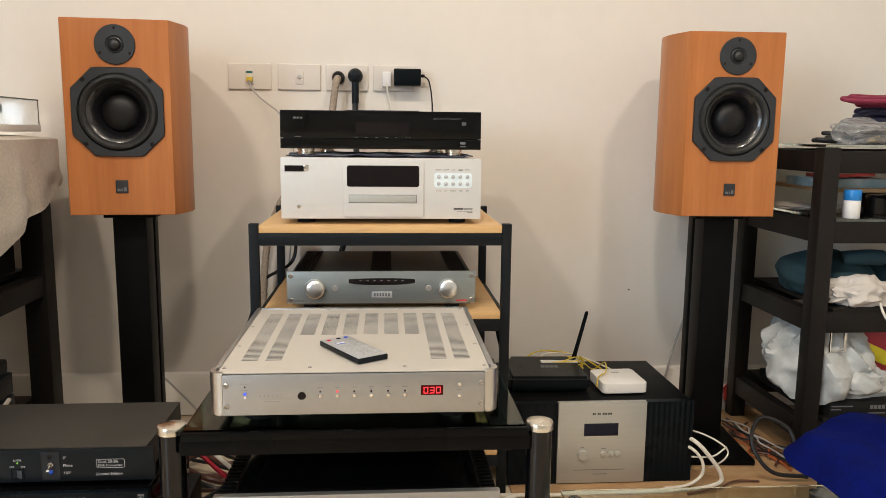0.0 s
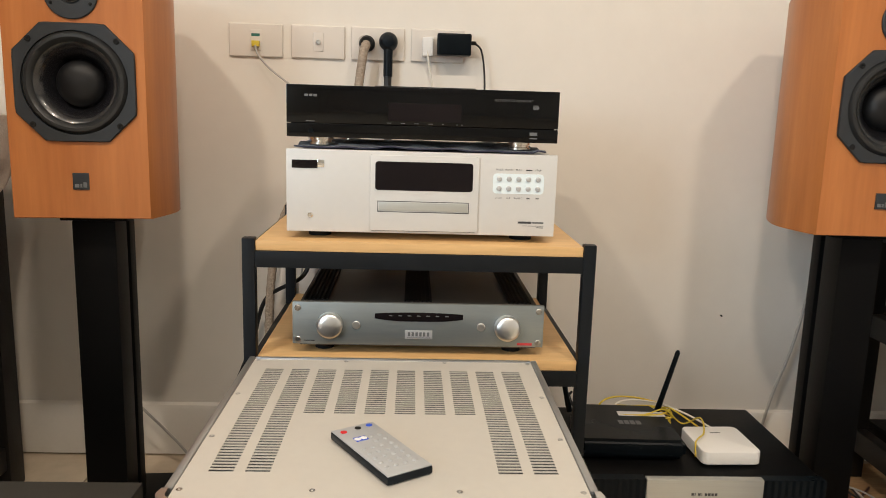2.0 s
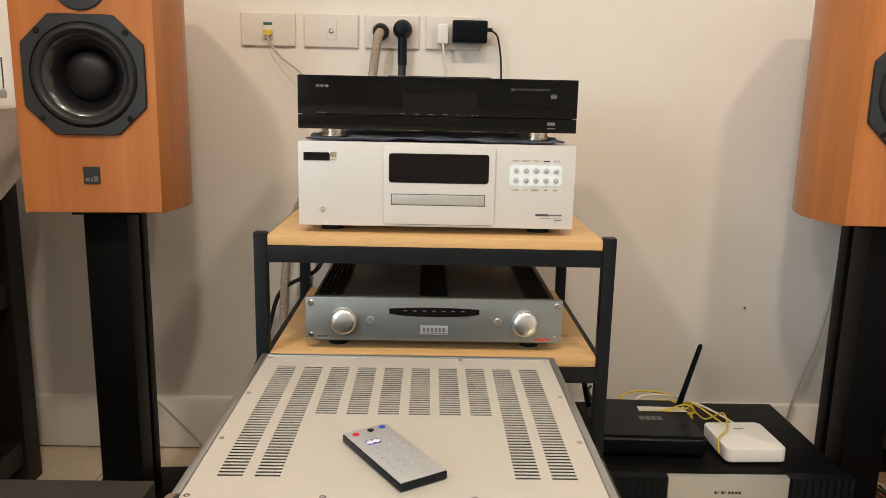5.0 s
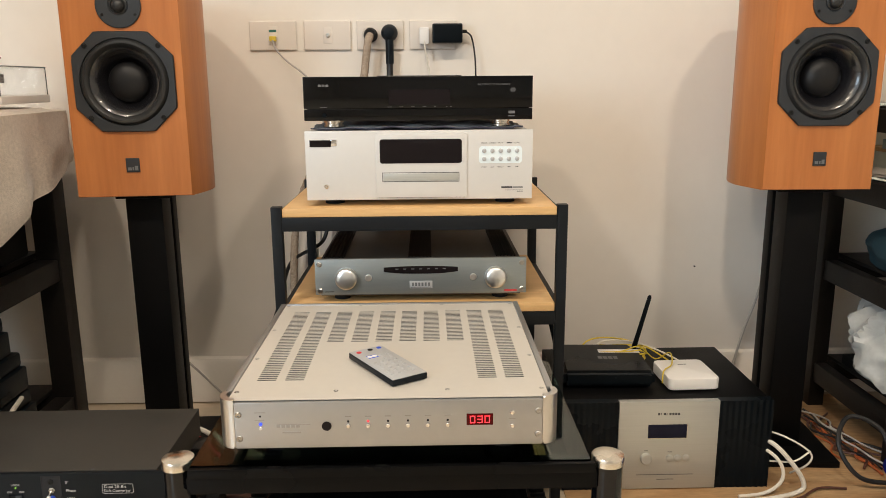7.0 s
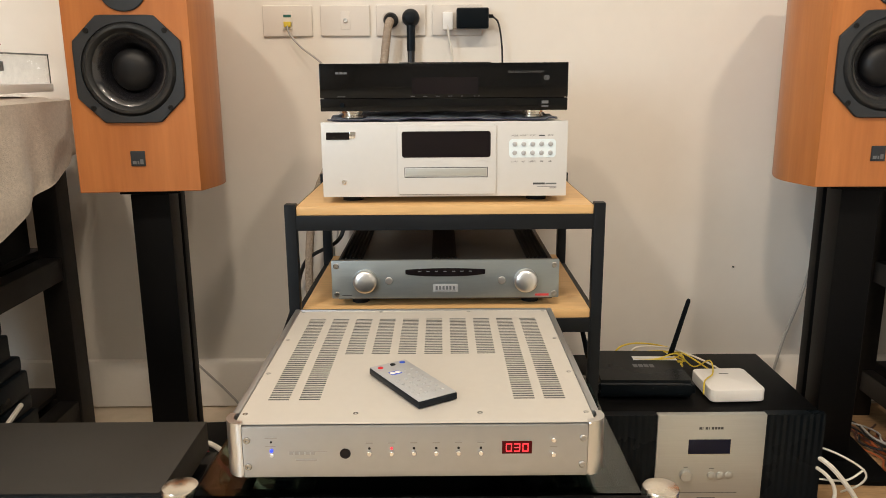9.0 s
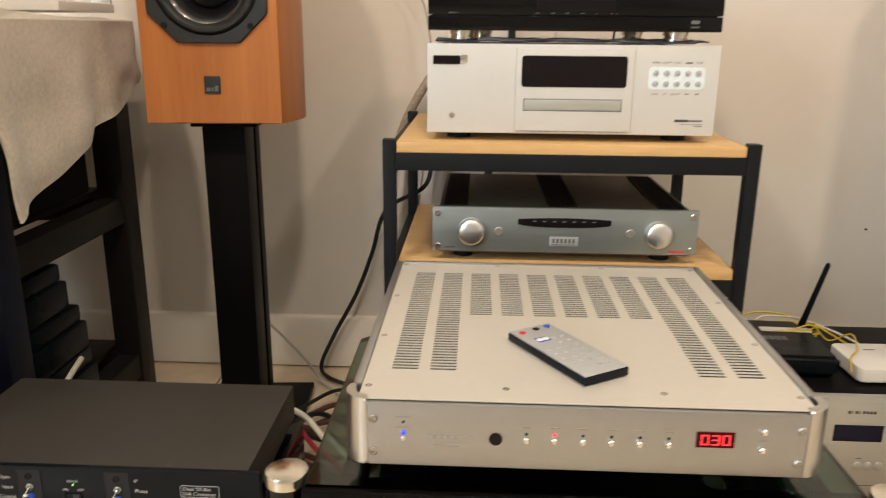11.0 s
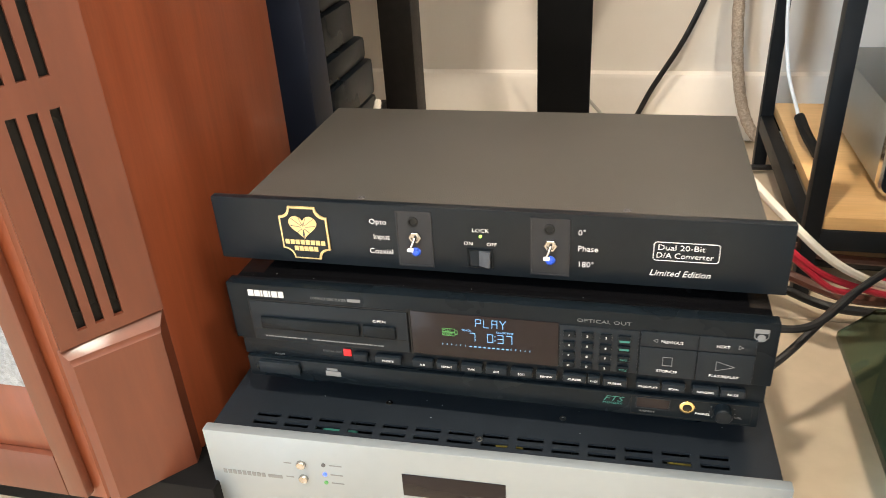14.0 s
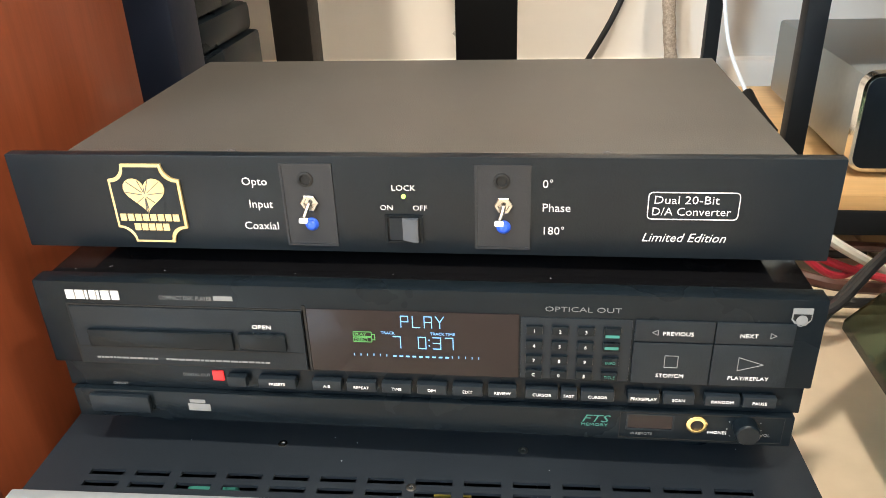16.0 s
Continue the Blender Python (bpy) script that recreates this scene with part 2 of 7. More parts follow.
M["yeld"] = mk("dim_yellow_film", (0.10, 0.085, 0.012), 0.5)
M["cap"] = mk("black_dust_cap", (0.006, 0.006, 0.007), 0.5, spec=0.4, var=0.1)
M["rtop"] = mk("dark_grey_case", (0.085, 0.080, 0.074), 0.42, metal=0.3, var=0.08, fine=0.03)
# black paint of the rack bars, also the painted shade in the tower slots
M["barb"] = mk("black_bar_and_slot_shade", (0.0028, 0.0028, 0.0030), 0.28, spec=0.12, var=0.2)
M["rock"] = mk("slate_plastic", (0.040, 0.047, 0.058), 0.35, var=0.1)
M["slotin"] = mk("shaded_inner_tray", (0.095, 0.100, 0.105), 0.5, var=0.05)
M["gpost"] = mk("black_lacquer", (0.003, 0.0032, 0.0040), 0.14, rvar=0.04, var=0.2, spec=0.4, coat=0.1)
# black lid; the blue sheen of reflected daylight is mixed into its colour
M["lidm"] = mk("black_lid_blue_sheen", (0.0095, 0.0125, 0.0165), 0.38, bump=0.05, bscale=900, var=0.15, spec=0.26)
M["win"] = mk("white_window_frame", (0.75, 0.75, 0.74), 0.4)


# ---- mesh helpers ----
def box(bm, x0, x1, y0, y1, z0, z1, bevel=0.0, segs=2, m=None):
    r = bmesh.ops.create_cube(bm, size=1.0)
    vs = r["verts"]
    for v in vs:
        v.co = Vector((x0 if v.co.x < 0 else x1, y0 if v.co.y < 0 else y1, z0 if v.co.z < 0 else z1))
    if bevel:
        es = list({e for v in vs for e in v.link_edges})
        out = bmesh.ops.bevel(bm, geom=es, offset=bevel, segments=segs, affect="EDGES", profile=0.6)
        vs = list({v for f in out["faces"] for v in f.verts} | {v for v in vs if v.is_valid})
    if m is not None:
        bmesh.ops.transform(bm, matrix=m, verts=vs)
    return vs


def cyl(bm, c, r, h, axis="z", segs=24, r2=None):
    """A cylinder or cone from c, h long along +axis."""
    out = bmesh.ops.create_cone(bm, cap_ends=True, segments=segs, radius1=r, radius2=r if r2 is None else r2, depth=h)
    turn = {"z": Matrix(), "y": pose(0, 0, 0, -90), "x": pose(0, 0, 0, 0, 90)}[axis]
    bmesh.ops.transform(bm, matrix=Matrix.Translation(c) @ turn @ pose(0, 0, h / 2), verts=out["verts"])
    return out["verts"]


def lathe(bm, c, profile, axis="z", segs=32, caps=(True, True)):
    """Turns (radius, height) pairs about an axis through c; heights run along -y for axis 'y-'."""
    rings = []
    for r, h in profile:
        ring = []
        for i in range(segs):
            a = 2 * math.pi * i / segs
            p = Vector((r * math.cos(a), r * math.sin(a), h))
            if axis == "y-":
                p = Vector((p.x, -p.z, p.y))
            ring.append(bm.verts.new(Vector(c) + p))
        rings.append(ring)
    for a, b in zip(rings, rings[1:]):
        for i in range(segs):
            j = (i + 1) % segs
            f = (a[i], a[j], b[j], b[i])
            bm.faces.new(f)
    for ring, flip, on in ((rings[0], True, caps[0]), (rings[-1], False, caps[1])):
        if on:
            bm.faces.new(ring[::-1] if flip else ring)


def comb(bm, x0, n, pitch, tooth, zb, zt, y0, y1, floor_z):
    """A row of n fins on one base, drawn out from y0 to y1."""
    pts = [(x0, floor_z)]
    for i in range(n):
        a = x0 + pitch * i
        pts += [(a, zt), (a + tooth, zt)]
        if i < n - 1:
            pts += [(a + tooth, zb), (a + pitch, zb)]
    pts.append((x0 + pitch * (n - 1) + tooth, floor_z))
    prism(bm, pts, y0, y1, "y")


def prism(bm, pts, lo, hi, axis="z"):
    """A flat outline of (u, v) pairs drawn out from lo to hi: z: (x, y); y: (x, z); x: (y, z)."""
    def put(u, v, w):
        return {"z": (u, v, w), "y": (u, w, v), "x": (w, u, v)}[axis]
    a = [bm.verts.new(put(u, v, lo)) for u, v in pts]
    b = [bm.verts.new(put(u, v, hi)) for u, v in pts]
    n = len(pts)
    bm.faces.new(a[::-1])
    bm.faces.new(b)
    for i in range(n):
        bm.faces.new((a[i], a[(i + 1) % n], b[(i + 1) % n], b[i]))


def spline(pts, sub=8):
    p = [Vector(q) for q in pts]
    p = [p[0] * 2 - p[1]] + p + [p[-1] * 2 - p[-2]]
    out = []
    for i in range(1, len(p) - 2):
        for k in range(sub):
            t = k / sub
            a, b, c, d = p[i - 1], p[i], p[i + 1], p[i + 2]
            out.append(0.5 * (2 * b + (c - a) * t + (2 * a - 5 * b + 4 * c - d) * t * t + (3 * b - a - 3 * c + d) * t ** 3))
    out.append(p[-2])
    return out


def tube(bm, pts, r, segs=8, sub=8, ripple=0.0):
    path = spline(pts, sub)
    up = Vector((0.13, 0.27, 0.95))
    rings = []
    for i, q in enumerate(path):
        d = (path[min(i + 1, len(path) - 1)] - path[max(i - 1, 0)]).normalized()
        u = d.cross(up)
        u = u.normalized() if u.length > 1e-4 else d.orthogonal().normalized()
        up = u.cross(d)
        rr = r * (1 + (ripple if i % 2 else -ripple))
        rings.append([bm.verts.new(q + rr * (math.cos(2 * math.pi * k / segs) * u + math.sin(2 * math.pi * k / segs) * up)) for k in range(segs)])
    for a, b in zip(rings, rings[1:]):
        for k in range(segs):
            bm.faces.new((a[k], a[(k + 1) % segs], b[(k + 1) % segs], b[k]))
    bm.faces.new(rings[0][::-1])
    bm.faces.new(rings[-1])


def mesh(bm, name, smooth=True):
    bmesh.ops.recalc_face_normals(bm, faces=bm.faces)
    me = bpy.data.meshes.new(name)
    bm.to_mesh(me)
    bm.free()
    if smooth:
        me.polygons.foreach_set("use_smooth", [True] * len(me.polygons))
        me.set_sharp_from_angle(angle=radians(38))
    return me


def part(name, bm, material, parent, label=""):
    """Links a bmesh as one mesh object under a thing or a part."""
    me = mesh(bm, name)
    me.materials.append(M[material])
    ob = new(name, me)
    ob.parent = parent
    if label:
        ob["label"] = label
    return ob


def thing(name, m, label, category, group="", kind=""):
    ob = new(name)
    ob.empty_display_size = 0.05
    ob.matrix_world = m
    return tagged(ob, label, category, group, kind)


def solid(name, bm, material, label, category, m=None, group="", kind=""):
    """A thing that is one mesh."""
    me = mesh(bm, name)
    me.materials.append(M[material])
    ob = new(name, me)
    ob.matrix_world = m or Matrix()
    return tagged(ob, label, category, group, kind)


def B():
    return bmesh.new()


def pbox(name, parent, material, x0, x1, y0, y1, z0, z1, bevel=0.0, label="", segs=2):
    bm = B()
    box(bm, x0, x1, y0, y1, z0, z1, bevel, segs)
    return part(name, bm, material, parent, label)


def pcyl(name, parent, material, c, r, h, axis="z", segs=24, r2=None, label=""):
    bm = B()
    cyl(bm, c, r, h, axis, segs, r2)
    return part(name, bm, material, parent, label)


def letters(name, parent, body, size, x, z, y, material, align="LEFT", shear=0.0, wide=1.0, turn=None, fit=0.0):
    """Raised lettering on a face that looks along -y, its base line at z."""
    cu = bpy.data.curves.new(name, "FONT")
    cu.body, cu.size, cu.align_x, cu.shear, cu.extrude = body, size, align, shear, 0.00012
    cu.offset = -0.010 * size
    cu.resolution_u = 2
    tmp = bpy.data.objects.new(name, cu)
    scene.collection.objects.link(tmp)
    me = bpy.data.meshes.new_from_object(tmp.evaluated_get(bpy.context.evaluated_depsgraph_get()))
    bpy.data.objects.remove(tmp)
    me.materials.clear()
    if fit:
        xs = [v.co.x for v in me.vertices]
        wide = fit / (max(xs) - min(xs))
    me.materials.append(M[material])
    me.transform(turn or (Matrix.Translation((x, y, z)) @ pose(0, 0, 0, 90) @ Matrix.Diagonal((wide, 1, 1, 1))))
    ob = new(name, me)
    ob.parent = parent
    return ob


def segs(bm, ch, x, z, w, h, y, t):
    """One lit character of straight segments."""
    on = {"0": "abcdef", "1": "bc", "2": "abged", "3": "abgcd", "4": "fgbc", "5": "afgcd", "6": "afgedc", "7": "abc", "8": "abcdefg", "9": "abfgcd",
          "P": "abfge", "L": "fed", "A": "abcefg", "Y": "fbgcd"}.get(ch, "")
    lay = {"a": (0, w, h - t, h), "d": (0, w, 0, t), "g": (0, w, h / 2 - t / 2, h / 2 + t / 2), "f": (0, t, h / 2, h), "b": (w - t, w, h / 2, h),
           "e": (0, t, 0, h / 2), "c": (w - t, w, 0, h / 2)}
    e = t * 0.18
    for k in on:
        a, b, c, d = lay[k]
        box(bm, x + a + e, x + b - e, y - 0.0003, y, z + c + e, z + d - e)
    if ch == ":":
        box(bm, x + w / 2 - t / 2, x + w / 2 + t / 2, y - 0.0003, y, z + h * 0.25, z + h * 0.25 + t)
        box(bm, x + w / 2 - t / 2, x + w / 2 + t / 2, y - 0.0003, y, z + h * 0.7, z + h * 0.7 + t)


def screw(parent, c, r=0.004, axis="y", material="chrome"):
    """A cap screw with a socket, its head towards -y or up."""
    bm = B()
    if axis == "y":
        lathe(bm, c, [(r, -0.0005), (r, 0.0012), (r * 0.8, 0.002), (r * 0.42, 0.002), (r * 0.4, 0.0008)], "y-", 14)
    else:
        lathe(bm, c, [(r, -0.0005), (r, 0.0010), (r * 0.8, 0.0016), (r * 0.42, 0.0016), (r * 0.4, 0.0006)], "z", 14)
    return part("screw", bm, material, parent)


def flat_screw(parent, c, r=0.003, material="nickel"):
    """A countersunk screw, flush with a lid."""
    bm = B()
    lathe(bm, c, [(r, -0.0004), (r, 0.0003), (r * 0.9, 0.0004), (r * 0.45, 0.0003), (r * 0.35, -0.0003)], "z", 14)
    return part("screw", bm, material, parent)


# ---- the room ----
X0, X1, Y0, Y1, H = -2.4, 2.75, -5.6, 2.19, 2.6


def slab(name, material, label, category, *b):
    bm = B()
    box(bm, *b)
    return solid(name, bm, material, label, category, kind="structure")


slab("wall_north", "wall", "cream painted plaster wall behind the equipment", "wall", X0 - 0.15, X1 + 0.15, Y1, Y1 + 0.15, 0, H)
slab("wall_south", "wall", "cream painted plaster wall", "wall", X0 - 0.15, X1 + 0.15, Y0 - 0.15, Y0, 0, H)
bm = B()
for b in ((Y0, -2.40, 0, H), (-0.70, Y1, 0, H), (-2.40, -0.70, 0, 0.85), (-2.40, -0.70, 2.15, H)):
    box(bm, X0 - 0.15, X0, b[0], b[1], b[2], b[3])
solid("wall_west", bm, "wall", "cream painted plaster wall with a window", "wall", kind="structure")
slab("wall_east", "wall", "cream painted plaster wall", "wall", X1, X1 + 0.15, Y0, Y1, 0, H)
slab("ceiling", "ceil", "plain white painted ceiling", "ceiling", X0 - 0.15, X1 + 0.15, Y0 - 0.15, Y1 + 0.15, H, H + 0.1)
bm = B()
prism(bm, [(Y1 - 0.014, 0.004), (Y1 - 0.014, 0.118), (Y1 - 0.010, 0.126), (Y1, 0.130), (Y1, 0.004)], X0, X1, "x")
solid("baseboard", bm, "base", "cream painted skirting board along the wall", "baseboard", kind="structure")
win = thing("window_1", pose(X0 - 0.05, -1.55, 1.5, 0, 0, -90), "white framed window letting in daylight", "window", kind="structure")
bm = B()
for b in ((-0.85, -0.80, -0.65, 0.65), (0.80, 0.85, -0.65, 0.65), (-0.80, 0.80, -0.65, -0.60), (-0.80, 0.80, 0.60, 0.65), (-0.02, 0.02, -0.60, 0.60)):
    box(bm, b[0], b[1], -0.06, -0.02, b[2], b[3])
part("window_frame", bm, "win", win)
for a, b in ((-0.80, -0.02), (0.02, 0.80)):
    pbox("pane", win, "acryl", a, b, -0.042, -0.038, -0.60, 0.60).visible_shadow = False
# unseen fittings for every lamp, the added rear fill row included
lampt = None
for lx, ly in LAMPS:
    if lampt is None:
        lampt = thing("ceiling_light", pose(lx, ly, H), "round white recessed ceiling downlight out of view, lit; rear row is added fill", "ceiling light", "ceiling downlights")
        bm = B()
        lathe(bm, (0, 0, 0), [(0.115, 0.0), (0.115, -0.006), (0.10, -0.012), (0.092, -0.012), (0.09, -0.004)], "z", 32, (False, False))
        part("trim_ring", bm, "white", lampt)
        pcyl("diffuser", lampt, "lampd", (0, 0, -0.008), 0.089, 0.006)
    else:
        copy_thing(lampt, pose(lx, ly, H))


# ---- speakers on stands ----
def speaker(x, y, z, yaw, flip):
    """Stand-mount loudspeaker: front centre at the origin, cabinet behind it with bowed sides."""
    s = thing("loudspeaker", pose(x, y, z, 0, 0, yaw), "cherry veneered two-way loudspeaker with bowed sides on a black stand", "loudspeaker", "pair of stand speakers")
    w, h = 0.2310, 0.435
    side = []
    for i in range(15):
        t = i / 14
        yy = 0.004 + 0.296 * t
        side.append((w / 2 + 0.0265 * math.sin(min(1, t * 2.3) * math.pi / 2) - 0.070 * max(0, t - 0.3) ** 1.6 / 0.565, yy))
    out = [(w / 2 - 0.002, 0)] + side
    bm = B()
    prism(bm, [(-a, b) for a, b in out] + [(a, b) for a, b in out[::-1]], 0, h)
    es = [e for e in bm.edges if abs(e.verts[0].co.z - e.verts[1].co.z) < 1e-5]
    bmesh.ops.bevel(bm, geom=es, offset=0.0012, segments=1, affect="EDGES")
    part("cabinet", bm, "cherry", s)
    # tweeter
    zt = 0.3790
    tw = B()
    lathe(tw, (0, 0, zt), [(0.0435, 0.0), (0.0435, 0.003), (0.042, 0.0042), (0.020, 0.0042), (0.018, 0.0015), (0.0165, 0.001)], "y-", 48)
    twp = part("tweeter_plate", tw, "frame", s)
    bm = B()
    lathe(bm, (0, 0, zt), [(0.0160, 0.0005), (0.0165, 0.003), (0.0145, 0.004), (0.013, 0.003), (0.0125, 0.004), (0.0115, 0.0075), (0.009, 0.0105), (0.005, 0.0125), (0.001, 0.013)], "y-", 32)
    part("dome", bm, "surr", twp)
    for a in (90, 210, 330):
        screw(twp, (0.036 * math.cos(radians(a)), -0.004, zt + 0.036 * math.sin(radians(a))), 0.0028, "y", "rub")
    # woofer
    zw, q, c = 0.2315, 0.0985, 0.051
    bm = B()
    rim = [(q, c), (c, q), (-c, q), (-q, c), (-q, -c), (-c, -q), (c, -q), (q, -c)]
    n, steps = 64, []
    def rim_at(a):
        dx, dz = math.cos(a), math.sin(a)
        best = 9.0
        for (px, pz), (qx, qz) in zip(rim, rim[1:] + rim[:1]):
            nx, nz = qz - pz, px - qx
            d = nx * dx + nz * dz
            if abs(d) > 1e-9:
                k = (nx * px + nz * pz) / d
                if 0 < k < best:
                    best = k
        return best
    for depth, kind in ((0.0, 1.0), (-0.004, 1.0), (-0.006, 0.985), (-0.006, 0.0), (0.0, -1.0)):
        ring = []
        for i in range(n):
            a = 2 * math.pi * i / n
            r = rim_at(a) * kind if kind > 0 else (0.0865 if kind == 0 else 0.085)
            ring.append(bm.verts.new((r * math.cos(a), depth, zw + r * math.sin(a))))
        steps.append(ring)
    for a, b in zip(steps, steps[1:]):
        for i in range(n):
            bm.faces.new((a[i], a[(i + 1) % n], b[(i + 1) % n], b[i]))
    fr = part("woofer_frame", bm, "frame", s)
    bm = B()
    lathe(bm, (0, 0, zw), [(0.086, 0.001), (0.0845, 0.006), (0.0805, 0.0105), (0.0755, 0.0112), (0.071, 0.008), (0.0680, 0.004), (0.0670, 0.002)], "y-", 56, (False, False))
    part("surround", bm, "surr", fr)
    bm = B()
    lathe(bm, (0, 0, zw), [(0.0675, 0.003), (0.0635, 0.0010), (0.0585, -0.0035), (0.0535, -0.010), (0.0485, -0.018), (0.0440, -0.026), (0.0405, -0.030), (0.030, -0.0325)], "y-", 56, (False, True))
    # the cone lies in a round well in the cabinet front
    cn = part("cone", bm, "cone", fr)
    bm = B()
    lathe(bm, (0, 0, zw), [(0.0408, -0.0302), (0.0398, -0.024), (0.036, -0.0165), (0.028, -0.0105), (0.018, -0.0070), (0.002, -0.0055)], "y-", 48)
    part("dust_cap", bm, "cap", fr)
    for sx in (-1, 1):
        for sz in (-1, 1):
            screw(fr, (sx * 0.0705, -0.006, zw + sz * 0.0705), 0.0052, "y", "rub")
    bd = pbox("badge", s, "frame", -0.0135, 0.0135, -0.0025, 0.0, 0.0505, 0.0795, 0.0008, "small dark badge with silver marks")
    bm = B()
    for i, (a, b) in enumerate(((-0.010, -0.003), (-0.001, 0.002), (0.004, 0.010))):
        box(bm, a, b, -0.0030, -0.0024, 0.0545, 0.0605 + 0.003 * (i == 2))
    part("mark", bm, "inkg", bd)
    return s


def well(s):
    """A round recess for the cone, cut through the cabinet front."""
    cab = [c for c in s.children if c.name.startswith("cabinet")][0]
    bm = bmesh.new()
    bm.from_mesh(cab.data)
    front = [f for f in bm.faces if f.normal.y < -0.99 and f.calc_area() > 0.05]
    bmesh.ops.delete(bm, geom=front, context="FACES_ONLY")
    edge = [e for e in bm.edges if len(e.link_faces) == 1]
    loop = sorted({v for e in edge for v in e.verts}, key=lambda v: math.atan2(v.co.z - 0.2315, v.co.x))
    n = 64
    ring = [bm.verts.new((0.085 * math.cos(2 * math.pi * i / n - math.pi), 0.0, 0.2315 + 0.085 * math.sin(2 * math.pi * i / n - math.pi))) for i in range(n)]
    deep = [bm.verts.new((v.co.x, 0.05, v.co.z)) for v in ring]
    # fan from each outline corner to its stretch of the ring
    k, owner = len(loop), []
    for i in range(n):
        a = math.atan2(ring[i].co.z - 0.2315, ring[i].co.x)
        owner.append(min(range(k), key=lambda j: abs(math.atan2(math.sin(a - math.atan2(loop[j].co.z - 0.2315, loop[j].co.x)), math.cos(a - math.atan2(loop[j].co.z - 0.2315, loop[j].co.x))))))
    for i in range(n):
        j = (i + 1) % n
        bm.faces.new((ring[i], ring[j], loop[owner[i]]))
        a = owner[i]
        while a != owner[j]:
            b = (a + 1) % k
            bm.faces.new((ring[j], loop[b], loop[a]))
            a = b
        bm.faces.new((ring[i], deep[i], deep[j], ring[j]))
    bm.faces.new(deep)
    bmesh.ops.recalc_face_normals(bm, faces=bm.faces)
    bm.to_mesh(cab.data)
    bm.free()


SPK = ((-0.588, 1.785, 0.631, 5.0), (0.836, 1.785, 0.631, -1.5))
for x, y, z, yaw in SPK:
    s = speaker(x, y, z, yaw, x > 0)
    well(s)


def stand(x, y, yaw, inner):
    s = thing("speaker_stand", pose(x, y, 0, 0, 0, yaw), "black painted steel speaker stand with a tall column", "speaker stand", "pair of speaker stands")
    pbox("column", s, "blk", -0.042, 0.034, 0, 0.070, 0.018, 0.619, 0.003)
    pbox("web", s, "rub", -0.036, 0.024, 0.0702, 0.0868, 0.018, 0.619)
    pbox("rear_rib", s, "blk", -0.042, 0.034, 0.087, 0.122, 0.018, 0.619, 0.003)
    pbox("base_plate", s, "blk", -0.105, 0.105, -0.075, 0.215, 0.004, 0.018, 0.002)
    pbox("top_plate", s, "blk", -0.062, 0.056, 0.0, 0.135, 0.619, 0.6308, 0.0015)
    for a, b in ((-0.095, -0.065), (0.095, -0.065), (-0.095, 0.205), (0.095, 0.205)):
        pcyl("spike", s, "chrome", (a, b, 0.0), 0.002, 0.006, "z", 10, 0.006)
    return s


stand(-0.588, 1.835, 4, 1)
st = stand(0.836, 1.835, -4, -1)
st.scale = (-1, 1, 1)


# ---- wood and steel rack with its three devices ----
RX0, RX1, RY0, RY1 = -0.283, 0.285, 1.640, 2.075
rack = thing("equipment_rack", pose(0, 0, 0), "small rack with birch shelves in a dark grey steel frame", "rack")
for a in (RX0, RX1 - 0.020):
    for b in (RY0, RY1 - 0.020):
        pbox("post", rack, "steel", a, a + 0.020, b, b + 0.020, 0, 0.628, 0.0015)
for zt, th in ((0.624, 0.016), (0.432, 0.017), (0.112, 0.017)):
    pbox("shelf", rack, "birch", RX0 + 0.021, RX1 - 0.021, RY0 + 0.004, RY1 - 0.004, zt - th, zt, 0.001)
    pbox("front_rail", rack, "steel", RX0 + 0.020, RX1 - 0.020, RY0 + 0.001, RY0 + 0.020, zt - th - 0.027, zt - th - 0.0005, 0.001)
    pbox("back_rail", rack, "steel", RX0 + 0.020, RX1 - 0.020, RY1 - 0.020, RY1 - 0.001, zt - th - 0.027, zt - th - 0.0005, 0.001)
    for a in (RX0 + 0.0005, RX1 - 0.0195):
        pbox("side_rail", rack, "steel", a, a + 0.019, RY0 + 0.020, RY1 - 0.020, zt - th - 0.027, zt - th - 0.0005, 0.001)


